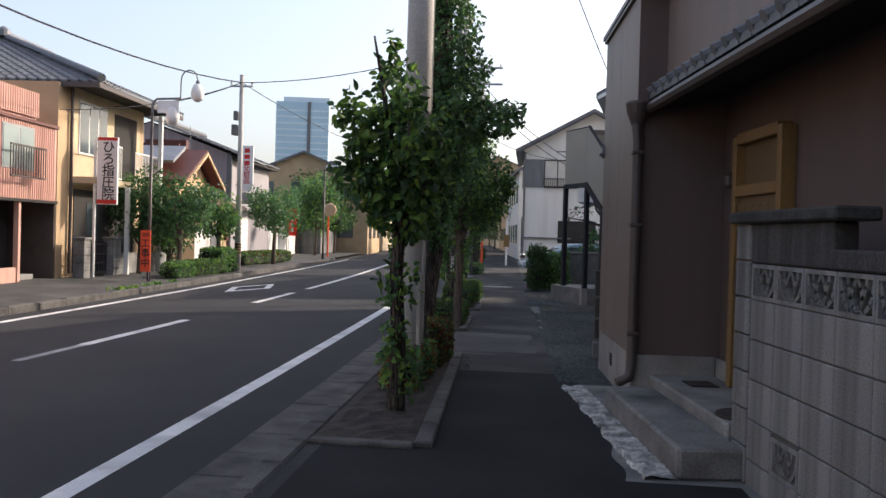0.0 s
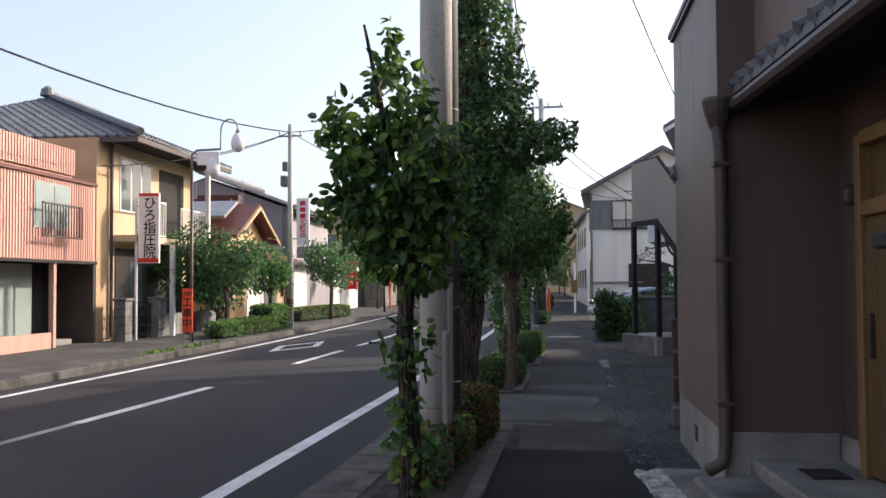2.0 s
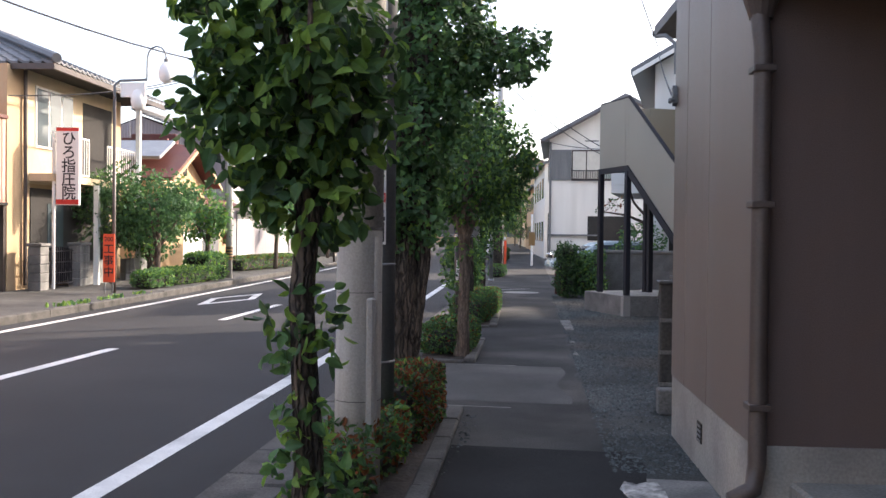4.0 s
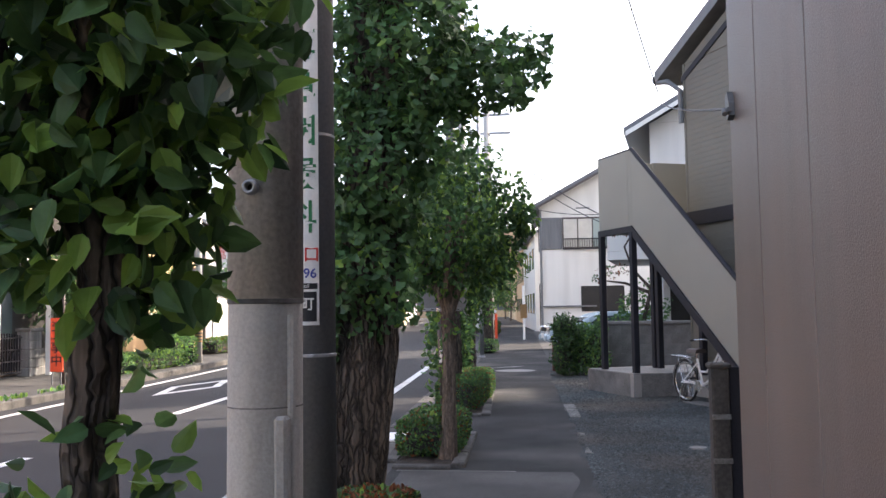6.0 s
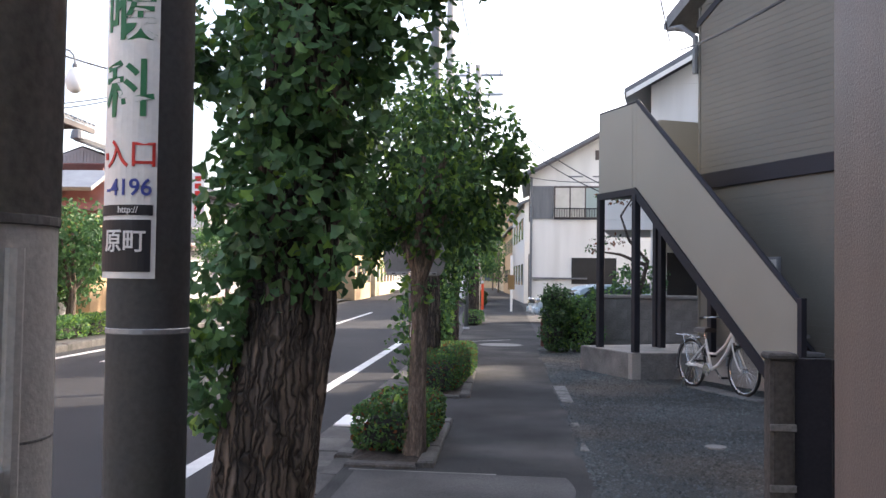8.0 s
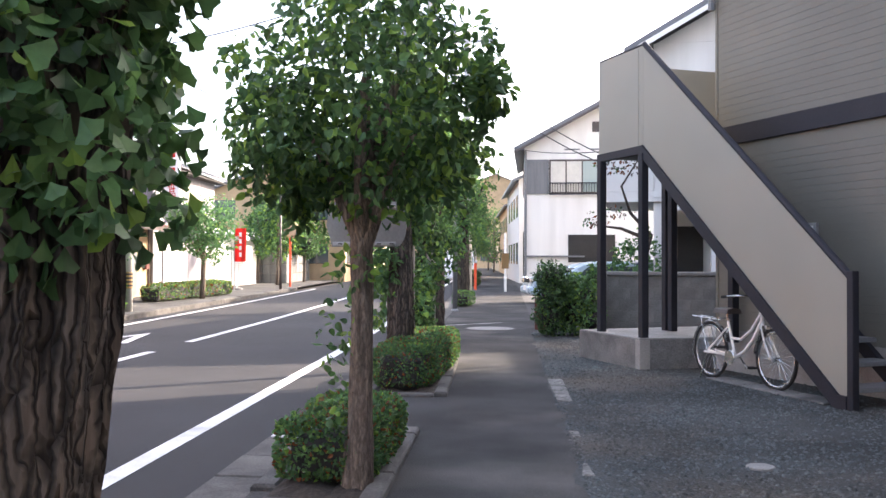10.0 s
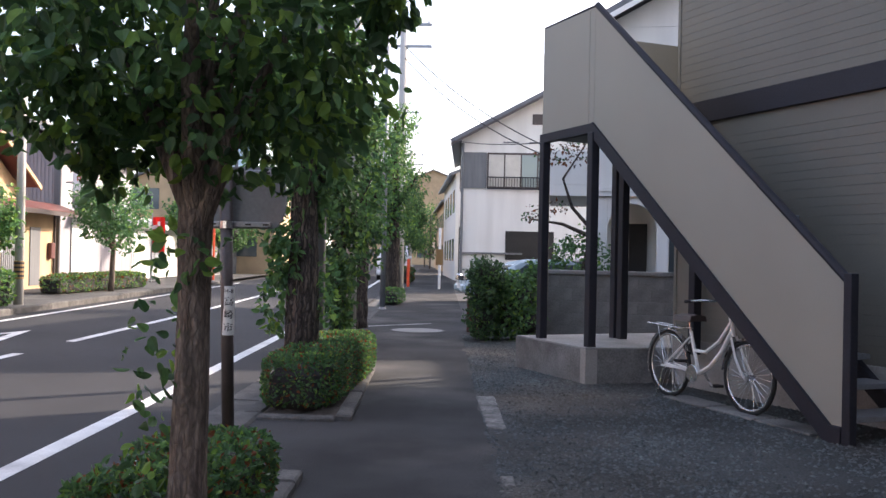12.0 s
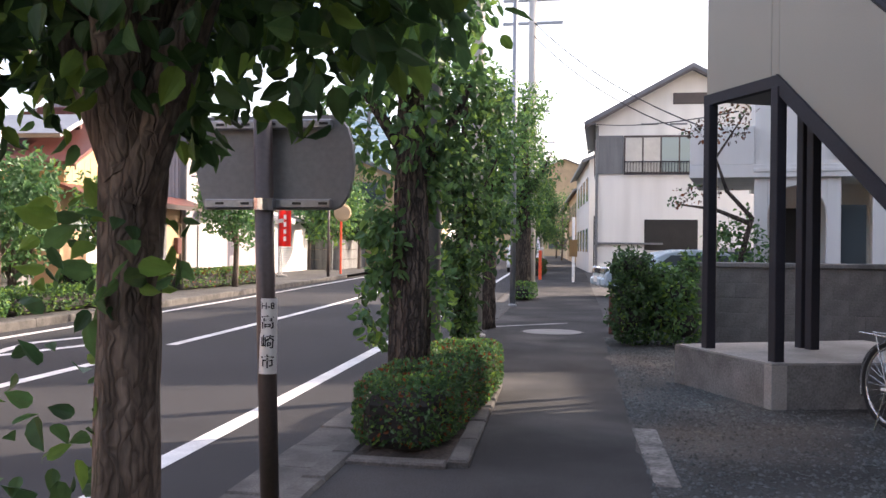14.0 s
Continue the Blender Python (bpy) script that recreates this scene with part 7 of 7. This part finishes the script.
part("ring", lathe([(0.46, 0.001), (0.46, 0.005), (0.43, 0.006)], 28), KERBSTONE, mh)
wl = thing("crossing_line", "worn white line across the driveway entrance", "road marking", kind="structure")
mesh_part("stripe", [(-2.0, 26.1, 0.004), (-2.0, 26.25, 0.004), (-0.9, 27.3, 0.004), (-0.9, 27.15, 0.004)], [(0, 3, 2, 1)], WORN_LINE, wl)
jt = thing("pavement_joint", "dark cracked joint across the footway", "joint", kind="structure")
for y0 in (10.95, 13.3):
    strip_piece("joint", DARK_CONCRETE, jt, y0, y0 + 0.03, lambda q: kerb_x(q) + 0.2, lambda q: walk_right(q) - 0.75, -0.02, 0.004, 0.001)
bp_ = ribbon("pavement_patch", lambda q: kerb_x(q) + 0.25, lambda q: walk_right(q) - 0.3 + 0.05 * math.sin(q * 4), 0.004, PATCH, span(11.2, 13.3, 0.1), label="paler asphalt patch across the footway", kind="structure")
tagged(bp_, category="pavement")
DARK_PATCH = material("dark_patch_asphalt", (0.024, 0.024, 0.0245), 0.95, 0.35, 110, 0.9, 0.6, stain=(0.032, 0.031, 0.031), spec=0.12)
np_ = ribbon("pavement_patch", lambda q: kerb_x(q) + 0.25, lambda q: walk_right(q) + 0.07 + 0.02 * math.sin(q * 9), 0.003, DARK_PATCH, span(-3.0, 9.6, 0.1), label="darker asphalt beside the brown house", kind="structure")
tagged(np_, category="pavement")
np2 = ribbon("pavement_patch", lambda q: walk_right(q) - 0.06, lambda q: walk_right(q) + 0.7, 0.006, DARK_PATCH, span(-3.0, 5.5, 0.5), label="dark asphalt at the foot of the block wall", kind="structure")
tagged(np2, category="pavement")
gp = thing("gutter_grate", "pale concrete gutter lid at the kerb", "drain cover")
strip_piece("lid", WHITEPAINT, gp, 15.65, 16.25, lambda q: kerb_x(q) - 0.38, lambda q: kerb_x(q) - 0.02, -0.12, -0.07, 0.01)

# broken concrete edge before the brown house
BROKEN = material("crumbling_concrete", (0.36, 0.35, 0.33), 0.95, 0.5, 30, 7, 0.9, stain=(0.06, 0.058, 0.054))
brk = thing("broken_concrete", "broken pale concrete strip along the footway edge", "broken concrete", at=R_AT, rz=R_RZ)
bm = bmesh.new()
prev = None
for i in range(150):
    q = -3.95 + 3.3 * i / 149
    xl = -0.47 + 0.05 * noise.noise(Vector((q * 3.0, 2.0, 0.0))) + 0.02 * noise.noise(Vector((q * 14.0, 5.0, 0.0)))
    cur = [bm.verts.new((xl, q, 0.0))]
    for k in range(9):
        x = xl + 0.01 + (-0.272 - xl - 0.01) * k / 8
        rough = noise.noise(Vector((x * 14, q * 9, 1.0))) + 0.6 * noise.noise(Vector((x * 40, q * 30, 4.0)))
        cur.append(bm.verts.new((x, q, max(0.004, 0.016 + 0.016 * rough))))
    if prev:
        for k in range(9):
            bm.faces.new((prev[k], prev[k + 1], cur[k + 1], cur[k]))
    prev = cur
part("crumbling_edge", bm, BROKEN, brk, "rough pale crumbling edge")

# gravel stones
def scatter(name, pick, count, seed, mat, lo, hi, label, at=None):
    rng = np.random.default_rng(seed)
    V, F = [], []
    base = np.array([(1, 0, 0), (-1, 0, 0), (0, 1, 0), (0, -1, 0), (0, 0, 1), (0, 0, -0.4)], float)
    tri = [(0, 2, 4), (2, 1, 4), (1, 3, 4), (3, 0, 4), (2, 0, 5), (1, 2, 5), (3, 1, 5), (0, 3, 5)]
    for i in range(count):
        x, y = pick(rng)
        s = rng.uniform(lo, hi) * np.array([1, rng.uniform(0.6, 1), rng.uniform(0.4, 0.8)])
        a = rng.uniform(0, 6.28)
        p = base * s * rng.uniform(0.8, 1.2, (6, 1))
        c, sn = math.cos(a), math.sin(a)
        o = len(V)
        V += [(x + q[0] * c - q[1] * sn, y + q[0] * sn + q[1] * c, 0.002 + q[2]) for q in p]
        F += [(o + a_, o + b_, o + c_) for a_, b_, c_ in tri]
    ob = mesh_part(name, V, F, mat, None, label, "stuff")
    return tagged(ob, category="gravel")


def yard_spot(rng):
    while True:
        y = 9.1 + 15.9 * rng.random()
        x = walk_right(y) - 0.12 + (rng.random() ** 1.2) * 3.7
        if noise.noise(Vector((x * 1.1, y * 0.9, 4.0))) + 0.35 * noise.noise(Vector((x * 4, y * 4, 1.0))) > rng.uniform(-0.75, 0.25):
            return x, y


scatter("gravel_stones", yard_spot, 39000, 5, STONE, 0.007, 0.021, "loose grey gravel over the yard")


def bed_spot(rng):
    if rng.random() < 0.6:
        y = rng.uniform(6.2, 10.6)
        return rng.uniform(kerb_x(y) + 0.2, -0.2), y
    y = rng.uniform(13.5, 15.4)
    return rng.uniform(kerb_x(y) + 0.2, -0.75), y


ob = scatter("bed_litter", bed_spot, 1500, 6, [STONE, PALEBARK], 0.006, 0.022, "pebbles and dry litter in the beds")
ob.location.z = 0.025


# ---- parked cars ----
def car(at, rz, paint, label, L=4.2, W=1.7, H=1.55, bonnet=0.85):
    c = thing("parked_car", label, "car", at=at, rz=rz)
    side = [(-L / 2, 0.35), (-L / 2 + 0.05, 0.62), (-L / 2 + 0.12, bonnet - 0.08), (-L / 2 + 0.9, bonnet + 0.08), (-L / 2 + 1.5, H - 0.08), (-L / 2 + 2.0, H), (L / 2 - 0.9, H), (L / 2 - 0.25, H - 0.2), (L / 2 - 0.05, bonnet), (L / 2, 0.4), (L / 2 - 0.1, 0.25), (-L / 2 + 0.1, 0.25)]
    bm = bmesh.new()
    rings = []
    for x, k in ((-W / 2, 0.9), (-W / 2 + 0.06, 1.0), (W / 2 - 0.06, 1.0), (W / 2, 0.9)):
        rings.append([bm.verts.new((x * (1 - 0.13 * max(0, (z - bonnet) / (H - bonnet))), y * (0.985 if k < 1 else 1), z if z < bonnet else bonnet + (z - bonnet) * (0.94 if k < 1 else 1))) for y, z in side])
    n = len(side)
    for a, b in zip(rings, rings[1:]):
        for i in range(n):
            bm.faces.new((a[i], a[(i + 1) % n], b[(i + 1) % n], b[i]))
    bm.faces.new(rings[0])
    bm.faces.new(rings[-1][::-1])
    bmesh.ops.recalc_face_normals(bm, faces=bm.faces)
    bmesh.ops.bevel(bm, geom=bm.edges[:], offset=0.02, segments=1, affect="EDGES")
    part("body", bm, paint, c, smooth=False)
    y0, y1, zb, zt = -L / 2 + 0.98, -L / 2 + 1.5, bonnet + 0.12, H - 0.1
    ws = bmesh.new()
    q = [ws.verts.new(p) for p in ((-W / 2 + 0.14, y0 - 0.02, zb), (W / 2 - 0.14, y0 - 0.02, zb), (W / 2 - 0.2, y1 - 0.03, zt), (-W / 2 + 0.2, y1 - 0.03, zt))]
    ws.faces.new(q)
    bmesh.ops.solidify(ws, geom=ws.faces[:], thickness=0.02)
    part("windscreen", ws, GLASS, c, "dark windscreen")
    for s in (-1, 1):
        part("side_window", slab([(y0 + 0.35, bonnet + 0.08), (L / 2 - 0.5, bonnet + 0.08), (L / 2 - 0.7, H - 0.14), (y1 + 0.15, H - 0.14)], s * (W / 2 - 0.1), s * (W / 2 - 0.02), "x"), GLASS, c)
        h = part("headlight", box(s * W * 0.36 - 0.2, s * W * 0.36 + 0.16, -L / 2 + 0.0, -L / 2 + 0.14, 0.58, 0.76, 0.04), CHROME, c, "clear headlight")
        part("mirror", box(s * (W / 2 + 0.08) - 0.08, s * (W / 2 + 0.08) + 0.08, y0 + 0.25, y0 + 0.35, bonnet + 0.08, bonnet + 0.22, 0.03), paint, c)
        for yy in (-L / 2 + 0.75, L / 2 - 0.75):
            w_ = part("wheel", tube([(s * (W / 2 - 0.18), yy, 0.3), (s * (W / 2 + 0.01), yy, 0.3)], 0.3, 20), RUBBER, c)
            part("hubcap", tube([(s * (W / 2 + 0.011), yy, 0.3), (s * (W / 2 + 0.02), yy, 0.3)], 0.2, 16), CHROME, w_)
    part("grille", box(-0.35, 0.35, -L / 2 - 0.01, -L / 2 + 0.1, 0.6, 0.72, 0.02), DARK, c)
    part("bumper", box(-W / 2 + 0.05, W / 2 - 0.05, -L / 2 - 0.04, -L / 2 + 0.2, 0.28, 0.5, 0.05), paint, c)
    part("number_plate", box(-0.18, 0.18, -L / 2 - 0.055, -L / 2 - 0.04, 0.38, 0.52), WHITEPAINT, c)
    return c


PALEBLUE = material("pale_blue_car_paint", (0.42, 0.53, 0.6), 0.25, 0.04, 30, 2, 0.0, spec=0.6)
SILVER = material("silver_car_paint", (0.5, 0.5, 0.52), 0.25, 0.04, 30, 2, 0.0, metal=0.4, spec=0.6)
WHITECAR = material("white_car_paint", (0.7, 0.71, 0.72), 0.25, 0.04, 30, 2, 0.0, spec=0.6)
car((1.05, 36.0, 0), -76, PALEBLUE, "pale blue compact car parked in the driveway", L=3.7, W=1.5, H=1.2, bonnet=0.74)
car((2.9, 40.2, 0), -85, SILVER, "silver car parked deeper in the driveway", L=3.9, W=1.55, H=1.28, bonnet=0.78)
car((-5.6, 62.0, ROAD_Z), 4, WHITECAR, "white van standing far along the road", L=4.0, H=1.9, bonnet=1.1)
rs = thing("yard_post", "short red-brown post beside the hedge", "post", at=(-0.1, 25.6, 0))
part("post", box(-0.1, 0.1, -0.1, 0.1, 0, 0.55, 0.015), REDROOF, rs)
fence2 = thing("black_fence", "short black metal fence by the driveway", "fence", at=(-0.2, 27.2, 0), rz=5)
for i in range(9):
    part("bar", box(0.08 * i, 0.08 * i + 0.02, 0, 0.02, 0.0, 1.05), BLACK_STEEL, fence2)
for z in (0.1, 1.0):
    part("rail", box(0, 0.68, -0.005, 0.025, z, z + 0.03), BLACK_STEEL, fence2)
# pale fences of the red-roofed house
pf = thing("picket_fence", "white slatted fence before the red-roofed house", "fence", at=M_AT, rz=L_RZ)
for i in range(17):
    part("slat", box(0.95, 0.97, -2.9 + 0.11 * i, -2.82 + 0.11 * i, 0.0, 1.36), WHITEPAINT, pf)
part("rail", box(0.97, 1.0, -2.95, -1.0, 0.3, 0.36), WHITEPAINT, pf)
part("rail", box(0.97, 1.0, -2.95, -1.0, 1.1, 1.16), WHITEPAINT, pf)
df = thing("slat_fence", "dark grey slatted gate before the red-roofed house", "fence", at=M_AT, rz=L_RZ)
for i in range(11):
    part("slat", box(0.95, 0.97, -0.95 + 0.12 * i, -0.86 + 0.12 * i, 0.1, 1.5), GREYPAINT, df)
part("rail", box(0.97, 1.0, -0.98, 0.4, 1.2, 1.26), GREYPAINT, df)

# weeds along the far kerb
rw = np.random.default_rng(77)
wy = rw.choice((18.7, 19.3, 20.4, 20.9, 22.1), 110) + rw.normal(0, 0.14, 110)
spots = np.stack([np.array([left_kerb(q) for q in wy]) - 0.16 + rw.normal(0, 0.06, 110), wy, np.full(110, 0.03)], 1)
V, F = leaves(rw, spots, np.tile((0.0, 0.0, 1.0), (110, 1)), 0.09, -0.7, 0.6)
weeds = mesh_part("kerb_weeds", V.tolist(), F.tolist(), list(GREEN), None, "low green weeds growing along the far kerb", "stuff", mat_index=np.repeat(rw.choice(3, 110, p=(0.4, 0.2, 0.4)), 2).tolist())
tagged(weeds, category="weeds")

# ---- the plan above is drawn at 1 : 1.12; bring the whole place to its true size ----
for ob in [o for o in scene.objects if o.parent is None and o.type in {"MESH", "EMPTY"}]:
    ob.matrix_world = Matrix.Scale(SIZE, 4) @ ob.matrix_world
